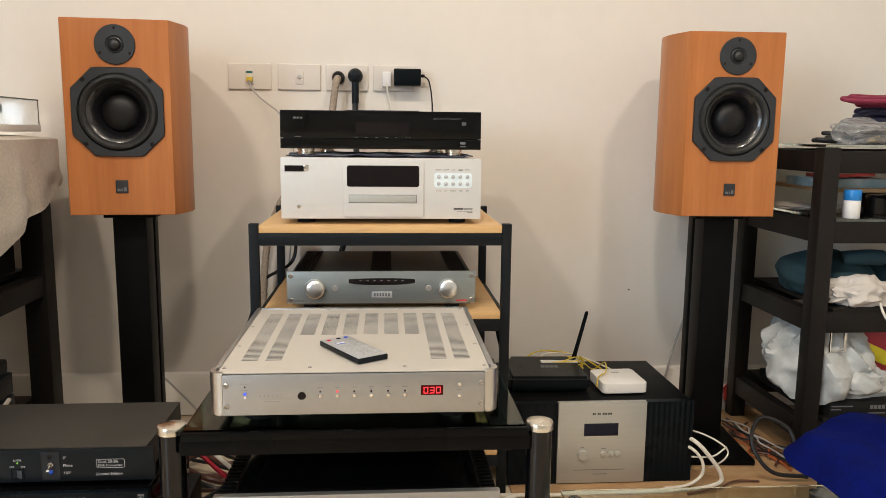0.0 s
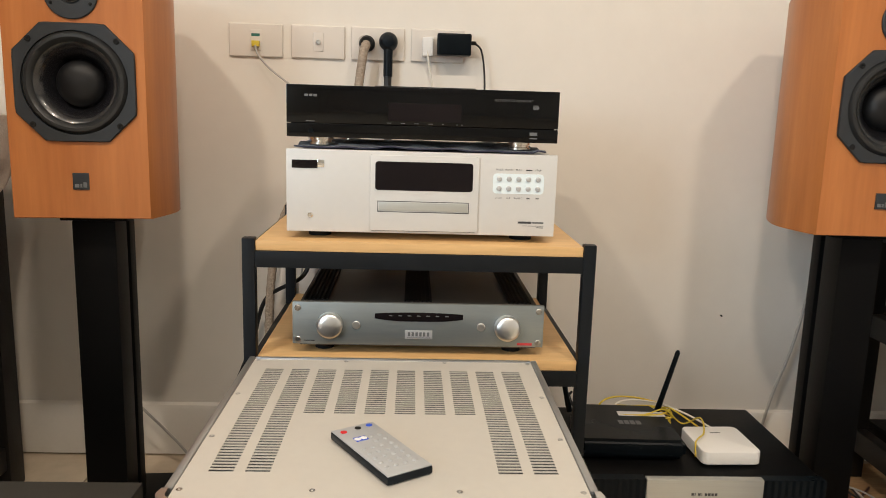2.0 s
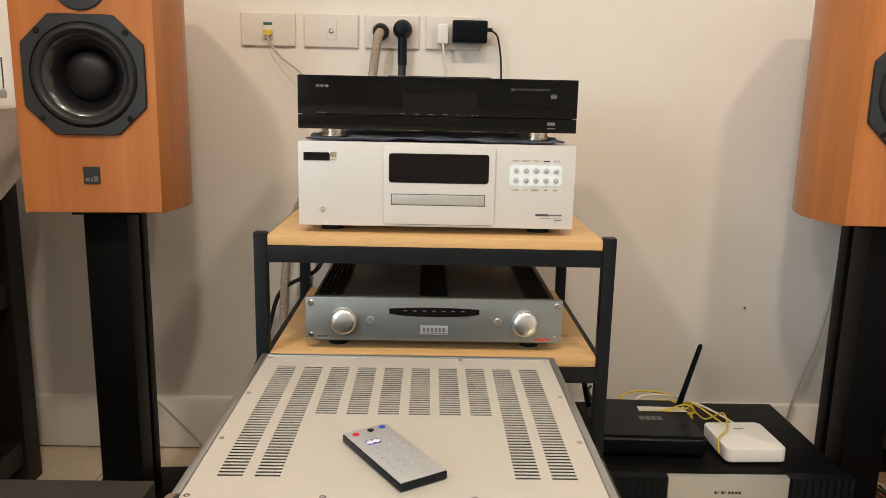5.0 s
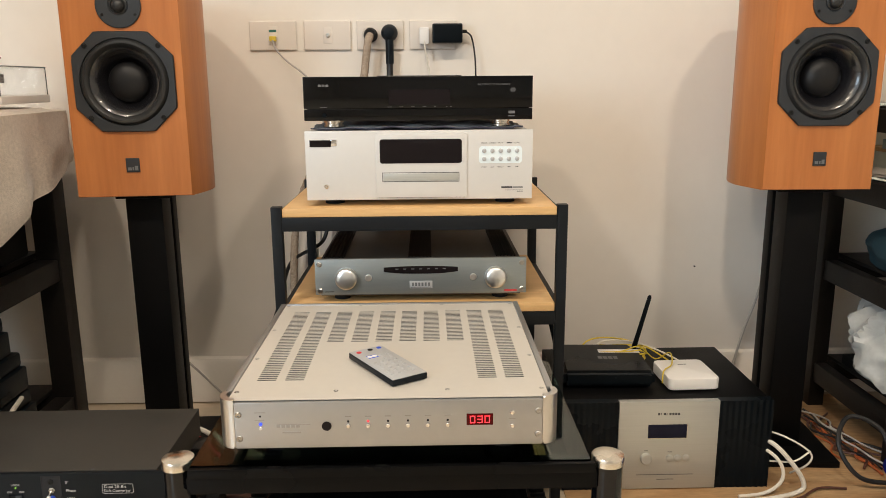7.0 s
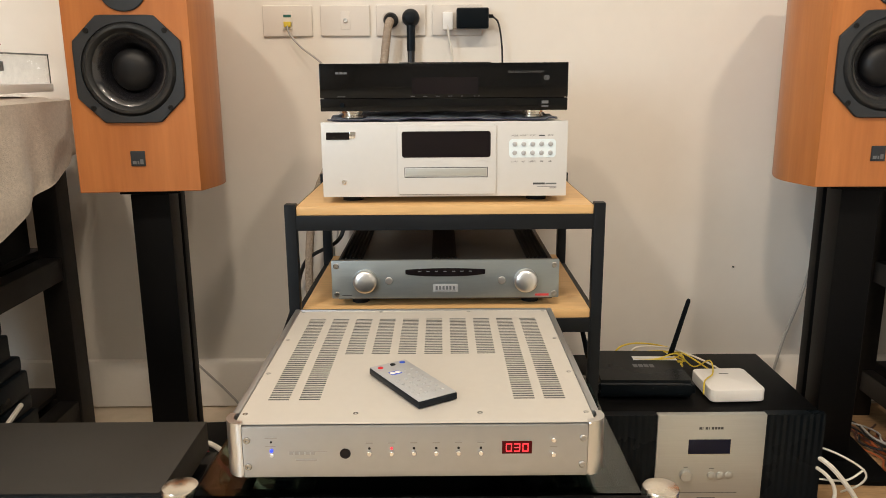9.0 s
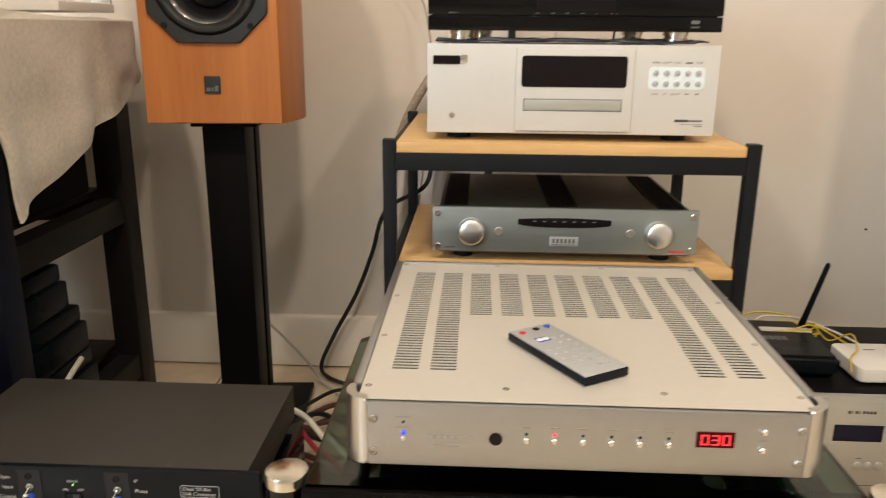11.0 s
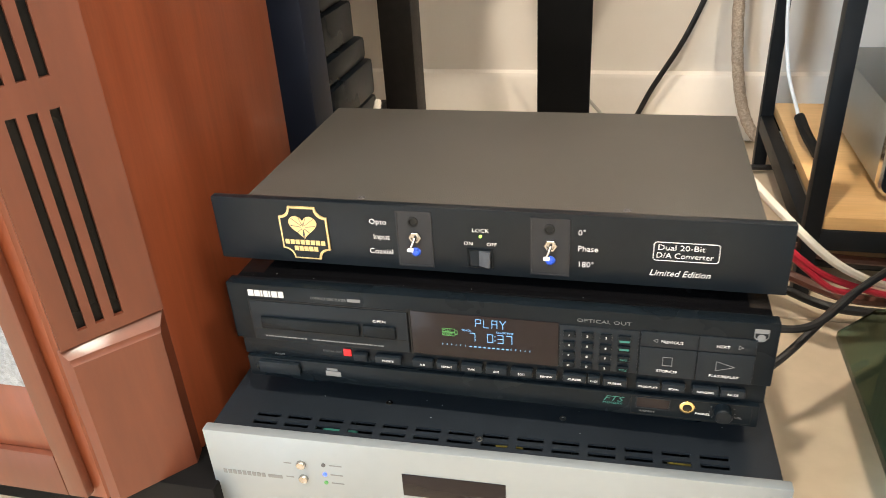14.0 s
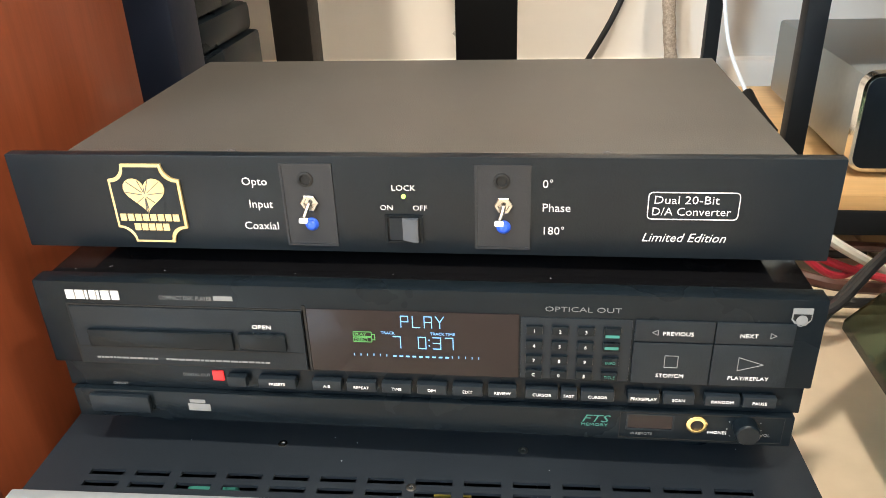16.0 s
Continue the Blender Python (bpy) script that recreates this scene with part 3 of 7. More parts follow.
def transport():
    """Black belt-drive disc transport."""
    s = thing("cd_transport", pose(0.0005, 1.672, 0.774), "glossy black disc transport on brass and steel feet", "cd player")
    w, h = 0.2165, 0.0815
    pbox("body", s, "blk", -0.212, 0.212, 0.012, 0.30, 0.014, 0.014 + h - 0.002, 0.001)
    fp = pbox("front_panel", s, "gloss", -w, w, 0.0, 0.012, 0.014 + 0.0225, 0.014 + h, 0.0012)
    lp = pbox("lower_panel", s, "gloss", -w, w, 0.001, 0.012, 0.014, 0.014 + 0.0215, 0.001)
    pbox("disc_lid", s, "gloss", -0.078, 0.082, 0.006, 0.25, 0.014 + h - 0.002, 0.014 + h + 0.0015, 0.001)
    pbox("display", fp, "dispd", -0.056, 0.060, -0.0006, 0.0, 0.014 + 0.029, 0.014 + 0.057)
    for i in range(7):
        xx = -0.058 + 0.022 * i if i < 6 else 0.060
        pbox("mark", fp, "inkg", xx, xx + (0.007 if i < 4 else 0.003), -0.0004, 0.0, 0.014 + 0.0247, 0.014 + 0.0257)
    for i, a in enumerate((-0.188, -0.181, -0.174)):
        bm = B()
        ww = 0.006
        box(bm, a, a + ww - 0.0006, -0.0005, 0, 0.014 + 0.0634, 0.014 + 0.0672)
        part("emblem", bm, "inkg", fp)
    letters("lettering", fp, "BELT DRIVE CD TRANSPORT", 0.0052, 0.112, 0.014 + 0.0640, -0.0001, "inkg", shear=0.25, wide=0.92)
    bm = B()
    for i in range(4):
        box(bm, 0.174 + 0.001 * (i in (0, 3)), 0.184 - 0.001 * (i in (0, 3)), -0.0004, 0, 0.014 + 0.0525 + 0.0018 * i, 0.014 + 0.0537 + 0.0018 * i)
    part("emblem", bm, "inkg", fp)
    pbox("mark", fp, "inkg", -0.186, -0.172, -0.0004, 0.0, 0.014 + 0.0247, 0.014 + 0.0257)
    bm = B()
    box(bm, 0.171, 0.183, 0.0004, 0.001, 0.014 + 0.0115, 0.014 + 0.0165)
    box(bm, 0.171, 0.183, 0.0004, 0.001, 0.014 + 0.0060, 0.014 + 0.0080)
    part("emblem", bm, "inkg", lp)
    pcyl("power_button", lp, "plas", (-0.178, -0.001, 0.014 + 0.0105), 0.0042, 0.004, "y")
    for a, b in ((-0.166, 0.045), (0.160, 0.045), (-0.135, 0.26), (0.135, 0.26)):
        bm = B()
        lathe(bm, (a, b, 0), [(0.0175, 0.0), (0.019, 0.001), (0.019, 0.0045), (0.0165, 0.005), (0.0165, 0.0085), (0.019, 0.009), (0.019, 0.0142)], "z", 28)
        part("foot", bm, "capm", s)
    return s


transport()


def folded_cloth():
    bm = B()
    nx, ny = 60, 30
    grid = []
    for j in range(ny + 1):
        row = []
        for i in range(nx + 1):
            u, v = i / nx, j / ny
            x = -0.205 + 0.405 * u + 0.004 * noise.noise((v * 6, 1, 0))
            y = 1.674 + 0.30 * v + 0.006 * noise.noise((u * 7, 4, 0))
            near = abs(x + 0.166) < 0.024 or abs(x - 0.160) < 0.024
            lift = 0.0016 + (0.0 if (near and y < 1.75) else 0.0055 * max(0.0, noise.noise((u * 9, v * 5, 2)) + 0.25) * min(1, 3 * (1 - v) + 0.3))
            row.append(bm.verts.new((x, y, 0.7695 + lift)))
        grid.append(row)
    for j in range(ny):
        for i in range(nx):
            bm.faces.new((grid[j][i], grid[j][i + 1], grid[j + 1][i + 1], grid[j + 1][i]))
    r = bmesh.ops.extrude_face_region(bm, geom=bm.faces[:])
    for v in r["geom"]:
        if isinstance(v, bmesh.types.BMVert):
            v.co.z += 0.0022
    solid("cloth", bm, "navyc", "rumpled navy blue cloth laid between two devices", "cloth")


folded_cloth()


def disc_player():
    """White-silver disc player with a raised centre panel."""
    s = thing("disc_player", pose(0.001, 1.672, 0.6242), "white silver disc player with a black display window", "cd player")
    g = 0.012
    pbox("body", s, "pearl", -0.214, 0.214, 0.010, 0.37, g, g + 0.131, 0.001)
    fp = pbox("front_panel", s, "pearl", -0.218, 0.218, 0.0, 0.010, g, g + 0.1330, 0.0012)
    bm = B()
    x0, x1, z0, z1 = -0.0835, 0.0915, g + 0.0045, g + 0.1265
    box(bm, x0, x1, -0.004, 0.0, z0, z1, 0.0014)
    cp = part("centre_panel", bm, "pearl", fp)
    bm = B()
    r = 0.005
    prism(bm, [(cx + r * math.cos(radians(a0 + 18 * k)), cz + r * math.sin(radians(a0 + 18 * k))) for cx, cz, a0 in ((0.0765, g + 0.1115, 0), (-0.0705, g + 0.1115, 90), (-0.0705, g + 0.0755, 180), (0.0765, g + 0.0755, 270)) for k in range(6)], -0.0046, -0.0039, "y")
    part("display", bm, "dispd", fp, "glossy black display window")
    bm = B()
    for b in ((-0.0715, 0.0765, g + 0.0520, g + 0.0530), (-0.0715, 0.0765, g + 0.0350, g + 0.0360), (-0.0715, -0.0705, g + 0.0360, g + 0.0520), (0.0755, 0.0765, g + 0.0360, g + 0.0520)):
        box(bm, b[0], b[1], -0.0044, -0.0038, b[2], b[3])
    part("drawer_gap", bm, "inkd", fp)
    bm = B()
    for b in ((-0.0822, -0.0812, g + 0.0040, g + 0.1270), (0.0872, 0.0882, g + 0.0040, g + 0.1270), (-0.0812, 0.0872, g + 0.0034, g + 0.0042)):
        box(bm, b[0], b[1], -0.0004, 0.0, b[2], b[3])
    part("panel_gap", bm, "inkg", fp)
    pbox("disc_drawer", fp, "alu", -0.0695, 0.0745, -0.0052, -0.0036, g + 0.0372, g + 0.0508, 0.0004)
    bs = pbox("badge_slot", fp, "dispd", -0.209, -0.168, -0.0012, 0.0, g + 0.1025, g + 0.1155, 0.0004)
    pbox("badge_tip", bs, "chrome", -0.168, -0.1575, -0.0016, 0.0, g + 0.1045, g + 0.1165, 0.0006)
    bm = B()
    lathe(bm, (-0.180, 0, g + 0.027), [(0.0045, 0), (0.0045, 0.002), (0.0035, 0.003), (0.001, 0.003)], "y-", 20)
    part("power_button", bm, "chrome", fp)
    bm = B()
    x0, x1, z0, z1, r = 0.1145, 0.1975, g + 0.069, g + 0.1015, 0.006
    pts = []
    for cx, cz, a0 in ((x1 - r, z1 - r, 0), (x0 + r, z1 - r, 90), (x0 + r, z0 + r, 180), (x1 - r, z0 + r, 270)):
        pts += [(cx + r * math.cos(radians(a0 + k * 22.5)), cz + r * math.sin(radians(a0 + k * 22.5))) for k in range(5)]
    prism(bm, pts, -0.0006, 0.0, "y")
    kp = part("key_panel", bm, "glow", fp, "softly lit pale blue key panel")
    for i in range(5):
        for j in range(2):
            bm = B()
            lathe(bm, (0.1245 + 0.0158 * i, -0.0006, g + 0.0775 + 0.0155 * j), [(0.0042, 0), (0.0042, 0.0018), (0.003, 0.0026), (0.001, 0.0026)], "y-", 16)
            part("key", bm, "rface", kp)
    for i, t in enumerate(("MODE", "INSERT", "PLAY", "", "STOP")):
        if t:
            letters("lettering", fp, t, 0.0042, 0.1245 + 0.0158 * i, g + 0.1065, -0.0001, "inkd", "CENTER")
        else:
            pbox("mark", fp, "inkd", 0.1675, 0.1775, -0.0003, 0, g + 0.1068, g + 0.1088)
    for i, t in enumerate(("LOAD", "ALT", "REPEAT", "", "")):
        if t:
            letters("lettering", fp, t, 0.0040, 0.1245 + 0.0158 * i, g + 0.0605, -0.0001, "inkd", "CENTER")
        else:
            bm = B()
            for k in (0, 1):
                o = 0.1725 + 0.0158 * (i - 3) - 0.003 + 0.003 * k
                prism(bm, [(o, g + 0.0622), (o + 0.0028, g + 0.0608), (o + 0.0028, g + 0.0636)] if i == 3 else [(o + 0.0028, g + 0.0622), (o, g + 0.0636), (o, g + 0.0608)], -0.0003, 0, "y")
            part("mark", bm, "inkd", fp)
    bm = B()
    box(bm, 0.158, 0.1795, -0.0003, 0, g + 0.0205, g + 0.0240)
    part("emblem", bm, "inkd", fp)
    bm = B()
    box(bm, 0.1805, 0.2, -0.0003, 0, g + 0.0210, g + 0.0235)
    box(bm, 0.166, 0.2, -0.0003, 0, g + 0.0165, g + 0.0172)
    box(bm, 0.188, 0.2, -0.0003, 0, g + 0.0135, g + 0.0148)
    part("emblem", bm, "inkg", fp)
    for a in (-0.17, 0.17):
        for b in (0.05, 0.33):
            pcyl("foot", s, "rub", (a, b, 0), 0.019, g)


disc_player()


def integrated():
    """Slim grey amplifier with two knobs."""
    s = thing("amplifier", pose(0.001, 1.664, 0.4322), "slim grey aluminium amplifier with two round knobs", "amplifier")
    g = 0.012
    fp = pbox("front_panel", s, "satin", -0.2085, 0.2085, 0, 0.008, g + 0.004, g + 0.076, 0.0015)
    pbox("body", s, "rtop", -0.198, 0.198, 0.008, 0.31, g, g + 0.0735, 0.0015)
    for x0, n in ((-0.192, 6), (-0.025, 7), (0.150, 6)):
        bm = B()
        comb(bm, x0, n, 0.0072, 0.0030, g + 0.0742, g + 0.0765, 0.02, 0.30, g + 0.0736)
        part("heat_sink", bm, "rub", s)
    for sx in (-1, 1):
        bm = B()
        lathe(bm, (sx * 0.147, 0, g + 0.038), [(0.0215, 0), (0.0215, 0.010), (0.0205, 0.0125), (0.018, 0.0145), (0.010, 0.0165), (0.001, 0.017)], "y-", 36)
        k = part("knob", bm, "knob", fp)
        if sx > 0:
            bm = B()
            lathe(bm, (0.142, -0.0157, g + 0.036), [(0.0022, 0), (0.0022, 0.0008), (0.001, 0.0008)], "y-", 12)
            part("pointer", bm, "inkd", k)
        bm = B()
        lathe(bm, (sx * 0.1035, 0, g + 0.038), [(0.0068, 0), (0.0068, 0.002), (0.0058, 0.003), (0.001, 0.003)], "y-", 24)
        part("button", bm, "knob", fp)
        for zz in (g + 0.012, g + 0.066):
            screw(fp, (sx * 0.1995, 0, zz), 0.0052, "y", "nickel")
    bm = B()
    top, bot = [], []
    for i in range(17):
        u = -1 + i / 8
        top.append((0.073 * u, g + 0.0585 + 0.0025 * (1 - u * u)))
        bot.append((0.073 * u, g + 0.0500 - 0.0045 * (1 - abs(u) ** 3)))
    prism(bm, bot + top[::-1], -0.0012, 0.0, "y")
    d = part("display", bm, "dispd", fp)
    for i in range(7):
        pbox("mark", d, "inkg", -0.05 + 0.0155 * i, -0.044 + 0.0155 * i, -0.0016, -0.0011, g + 0.0545, g + 0.0560)
    lg = pbox("plaque", fp, "rface", -0.0225, 0.0225, -0.0012, 0, g + 0.0155, g + 0.0305, 0.0004, "pale plaque with dark marks")
    bm = B()
    for i in range(6):
        box(bm, -0.018 + 0.0063 * i, -0.014 + 0.0063 * i, -0.0016, -0.0011, g + 0.0205, g + 0.0275)
    box(bm, -0.0195, 0.0195, -0.0016, -0.0011, g + 0.0175, g + 0.0185)
    part("mark", bm, "inkg", lg)
    pbox("label", fp, "magr", 0.165, 0.190, -0.0005, 0, g + 0.0075, g + 0.0115)
    pbox("mark", fp, "inkd", -0.190, -0.172, -0.0003, 0, g + 0.0095, g + 0.0110)
    for a in (-0.16, 0.16):
        for b in (0.04, 0.28):
            pcyl("foot", s, "rub", (a, b, 0), 0.016, g)


integrated()


def low_device():
    s = thing("hifi_component", pose(-0.012, 1.690, 0.1125), "dark silver component with rounded front on the lowest shelf", "amplifier")
    pbox("body", s, "satin", -0.183, 0.183, 0.012, 0.32, 0.012, 0.110, 0.006)
    bm = B()
    x, z0, z1, r = 0.186, 0.008, 0.114, 0.016
    def ring(d):
        pts = []
        for cx, cz, a0 in ((x - r, z1 - r, 0), (-x + r, z1 - r, 90), (-x + r, z0 + r, 180), (x - r, z0 + r, 270)):
            pts += [(cx + (r - d) * math.cos(radians(a0 + 15 * k)), cz + (r - d) * math.sin(radians(a0 + 15 * k))) for k in range(7)]
        return pts
    prism(bm, ring(0), 0.0, 0.014, "y")
    f = part("front_rim", bm, "pol", s, "polished rim")
    bm = B()
    prism(bm, ring(0.004), -0.001, 0.0, "y")
    part("front_panel", bm, "plas2", f)
    bm = B()
    lathe(bm, (-0.14, -0.001, 0.04), [(0.008, 0), (0.008, 0.006), (0.001, 0.006)], "y-", 20)
    part("knob", bm, "knob", f)
    for a in (-0.15, 0.15):
        for b in (0.04, 0.28):
            pcyl("foot", s, "rub", (a, b, 0), 0.014, 0.0125)


low_device()


# ---- silver amplifier on the glass rack ----
def big_amp():
    s = thing("integrated_amplifier", pose(-0.0365, 1.109, 0.3855), "champagne silver amplifier with rounded corners and a vented top", "amplifier")
    g, h, w, dp = 0.020, 0.062, 0.2135, 0.425
    # vented top plate: bars between and across the rows of slots
    cols = [-0.168 + 0.03733 * i for i in range(10)]
    half, yb = 0.0128, 0.380
    bm = B()
    z0, z1 = g + h - 0.0005, g + h
    px0, px1, py0, py1 = -0.2045, 0.2045, 0.0005, 0.418
    edges = [px0] + [e for c in cols for e in (c - half, c + half)] + [px1]
    pitch, slot, n = 0.0070, 0.0040, 45
    ys = [py0] + [e for k in range(n) for e in (yb - pitch * (n - k), yb - pitch * (n - k) + slot)] + [py1]
    vs = {}
    for i, x in enumerate(edges):
        for j, y in enumerate(ys):
            vs[i, j] = bm.verts.new((x, y, z1))
    for i in range(len(edges) - 1):
        for j in range(len(ys) - 1):
            if i % 2 and j % 2 and ((i // 2) in (0, 1, 8, 9) or ys[j] > 0.214):
                continue
            bm.faces.new((vs[i, j], vs[i + 1, j], vs[i + 1, j + 1], vs[i, j + 1]))
    r = bmesh.ops.extrude_face_region(bm, geom=bm.faces[:])
    for v in r["geom"]:
        if isinstance(v, bmesh.types.BMVert):
            v.co.z = z0
    tp = part("top_plate", bm, "amptop", s)
    # plain tray whose grey stands in for the shaded inside below the vents
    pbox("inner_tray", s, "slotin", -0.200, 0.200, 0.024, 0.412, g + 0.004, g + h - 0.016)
    # sides and rear, each with a rounded rim that stands a little above the top plate
    for x0, x1 in ((-w, -0.2050), (0.2050, w)):
        pbox("side_panel", s, "aluf", x0, x1, 0.0272, dp, g, g + h + 0.0022, 0.0022)
    pbox("rear_panel", s, "aluf", -0.2046, 0.2046, 0.4185, dp, g, g + h + 0.0022, 0.0015)
    # flat front panel between two rounded corner columns
    fp = pbox("front_panel", s, "aluf", -0.1959, 0.1959, -0.004, 0.014, g - 0.002, g + h - 0.0016, 0.0012, "satin silver front panel")
    for sx in (1, -1):
        bm = B()
        cx, cy, r, ri = 0.1962, 0.0175, 0.0212, 0.0125
        out = [(sx * (cx + r * math.sin(radians(7.5 * k))), cy - r * math.cos(radians(7.5 * k))) for k in range(13)] + [(sx * (cx + r), 0.0268), (sx * (cx + ri), 0.0268)]
        out += [(sx * (cx + ri * math.sin(radians(15 * k))), cy - ri * math.cos(radians(15 * k))) for k in range(6, -1, -1)]
        prism(bm, out, g - 0.002, g + h + 0.0018)
        es = [e for e in bm.edges if abs(e.verts[0].co.z - e.verts[1].co.z) < 1e-6 and all((abs(v.co.x) - cx) ** 2 + (v.co.y - cy) ** 2 > (r - 0.001) ** 2 for v in e.verts)]
        bmesh.ops.bevel(bm, geom=es, offset=0.0022, segments=3, affect="EDGES")
        part("corner_column", bm, "aluc", s, "polished rounded corner column")
    for a, b in [(sx * 0.1985, b) for sx in (-1, 1) for b in (0.027, 0.15, 0.28, 0.413)] + [(-0.07, 0.027), (0.075, 0.027), (-0.07, 0.413), (0.075, 0.413)]:
        flat_screw(tp, (a, b, g + h), 0.0032)
    f = -0.004
    for sx in (-1, 1):
        for zz in (g + 0.012, g + 0.0445):
            screw(fp, (sx * 0.1905, f, zz), 0.0042, "y", "nickel")
    for zz in (g + 0.0255, g + 0.0315):
        bm = B()
        lathe(bm, (-0.163, f, zz), [(0.0021, 0), (0.0021, 0.0012), (0.0015, 0.0018), (0.0008, 0.0018)], "y-", 16)
        part("led", bm, "ledb" if zz > g + 0.03 else "knob", fp, "blue power light" if zz > g + 0.03 else "")
    pcyl("led", fp, "rub", (-0.163, f - 0.0006, g + 0.042), 0.0014, 0.001, "y", 10)
    bm = B()
    lathe(bm, (-0.0795, f, g + 0.0275), [(0.0062, 0), (0.0062, 0.0008), (0.0055, 0.0008), (0.005, 0.0003)], "y-", 24)
    part("sensor_window", bm, "dispd", fp)
    for i in range(6):
        xx = -0.052 + 0.0253 * i
        bm = B()
        lathe(bm, (xx, f, g + 0.0275), [(0.003, 0), (0.003, 0.0025), (0.0022, 0.0035), (0.0008, 0.0035)], "y-", 16)
        part("button", bm, "pol", fp)
        pcyl("led", fp, "ledr" if i == 1 else "rub", (xx, f - 0.0006, g + 0.0335), 0.0015, 0.001, "y", 10, None, "red input light" if i == 1 else "")
        pbox("mark", fp, "inks", xx - 0.004, xx + 0.004, f - 0.0003, f, g + 0.0395, g + 0.0408)
    for zz in (g + 0.0430, g + 0.0250):
        bm = B()
        lathe(bm, (0.157, f, zz), [(0.003, 0), (0.003, 0.0025), (0.0022, 0.0035), (0.0008, 0.0035)], "y-", 16)
        part("button", bm, "pol", fp)
    pbox("mark", fp, "inks", 0.153, 0.161, f - 0.0003, f, g + 0.0335, g + 0.0348)
    pbox("mark", fp, "inks", -0.170, -0.156, f - 0.0003, f, g + 0.0465, g + 0.0475)
    pbox("mark", fp, "inks", -0.170, -0.158, f - 0.0003, f, g + 0.0365, g + 0.0373)
    bm = B()
    box(bm, -0.143, -0.100, f - 0.0003, f, g + 0.0300, g + 0.0308)
    for i in range(5):
        box(bm, -0.143 + 0.0062 * i, -0.1385 + 0.0062 * i, f - 0.0003, f, g + 0.0262, g + 0.0298)
    part("emblem", bm, "inks", fp)
    pbox("mark", fp, "inks", -0.136, -0.112, f - 0.0003, f, g + 0.0185, g + 0.0205)
    d = pbox("display", fp, "dred", 0.0985, 0.1325, f - 0.0008, f, g + 0.0260, g + 0.0415, 0.0003, "dark red digital volume display")
    bm = B()
    for i, c in enumerate("030"):
        segs(bm, c, 0.1025 + 0.0094 * i, g + 0.0285, 0.0074, 0.0105, f - 0.0008, 0.0016)
    part("digits", bm, "ledr", d)
    for a in (-0.15, 0.15):
        for b in (0.05, 0.36):
            pcyl("foot", s, "rub", (a, b, 0), 0.024, g - 0.001, "z", 24, 0.026)


big_amp()


def remote():
    a, b, c = Vector((-0.101, 1.252)), Vector((-0.054, 1.279)), Vector((-0.034, 1.145))
    u, v = (c - a), (b - a)
    L, W = 0.128, 0.054
    s = thing("remote_control", pose(a.x, a.y, 0.4685, 0, 0, math.degrees(math.atan2(u.y, u.x))), "slim silver grey remote control lying on the amplifier", "remote control")
    base = pbox("case", s, "plas2", 0, L, 0, W, 0.0, 0.0085, 0.0015)
    fc = pbox("face", s, "rface", 0.0008, L - 0.0008, 0.0008, W - 0.0008, 0.0085, 0.0097, 0.0004)
    def dot(x, y, r, m):
        bm = B()
        lathe(bm, (x, y, 0.0097), [(r, -0.0004), (r, 0.0006), (r * 0.7, 0.0011), (0.0003, 0.0011)], "z", 16)
        part("key", bm, m, fc)
    dot(0.011, 0.011, 0.0038, "red")
    dot(0.009, 0.030, 0.0038, "rub")
    dot(0.008, 0.045, 0.0038, "bluep")
    pbox("key_pad", fc, "bluep", 0.030, 0.041, 0.012, 0.027, 0.0097, 0.0101, 0.0002)
    dot(0.0355, 0.0158, 0.0038, "white")
    dot(0.0355, 0.0232, 0.0038, "white")
    for i in range(7):
        for j in range(4):
            if i < 2 and j < 2:
                continue
            dot(0.036 + 0.0122 * i, 0.010 + 0.0112 * j, 0.0026, "rface")


remote()


# ---- black rack with glass shelves ----
gr = thing("glass_rack", pose(0, 0, 0), "black metal rack with dark glass shelves and silver post caps", "rack")
for px, py in ((-0.312, 1.118), (0.246, 1.108)):
    bm = B()
    lathe(bm, (px, py, 0), [(0.0195, 0.0), (0.0195, 0.374)], "z", 40)
    p = part("post", bm, "plas", gr, "gloss black round post")
    p.data.materials[0] = M["gpost"]
    bm = B()
    lathe(bm, (px, py, 0.374), [(0.0200, 0.0), (0.0212, 0.001), (0.0212, 0.0105), (0.0202, 0.0125), (0.012, 0.0150), (0.001, 0.0158)], "z", 40)
    part("cap", bm, "capm", p, "spun silver cap")
    pbox("foot", p, "rub", px - 0.012, px + 0.012, py - 0.012, py + 0.012, -0.0, 0.002)
pbox("front_bar", gr, "barb", -0.296, 0.230, 1.094, 1.124, 0.346, 0.370, 0.002)
pbox("front_lip", gr, "barb", -0.292, 0.226, 1.0885, 1.0965, 0.3705, 0.3835, 0.0015)
for a in (-0.262, 0.175):
    pbox("side_bar", gr, "plas", a, a + 0.022, 1.124, 1.46, 0.346, 0.370, 0.002)
pbox("back_bar", gr, "plas", -0.262, 0.197, 1.46, 1.482, 0.346, 0.370, 0.002)
for a in (-0.20, 0.12):
    pbox("rear_leg", gr, "plas", a, a + 0.022, 1.460, 1.482, 0, 0.346, 0.002)
for name, z in (("top_glass", 0.3775), ("lower_glass", 0.1045)):
    bm = B()
    c = 0.045
    x0, x1, y0, y1 = (-0.290, 0.221, 1.097, 1.487) if z > 0.3 else (-0.292, 0.221, 1.10, 1.455)
    prism(bm, [(x0, y0), (x1, y0), (x1, y1 - c), (x1 - c, y1), (x0 + c, y1), (x0, y1 - c)], z - 0.007, z + 0.0005 + 0.0072 * (z > 0.3))
    part(name, bm, "glassd", gr)


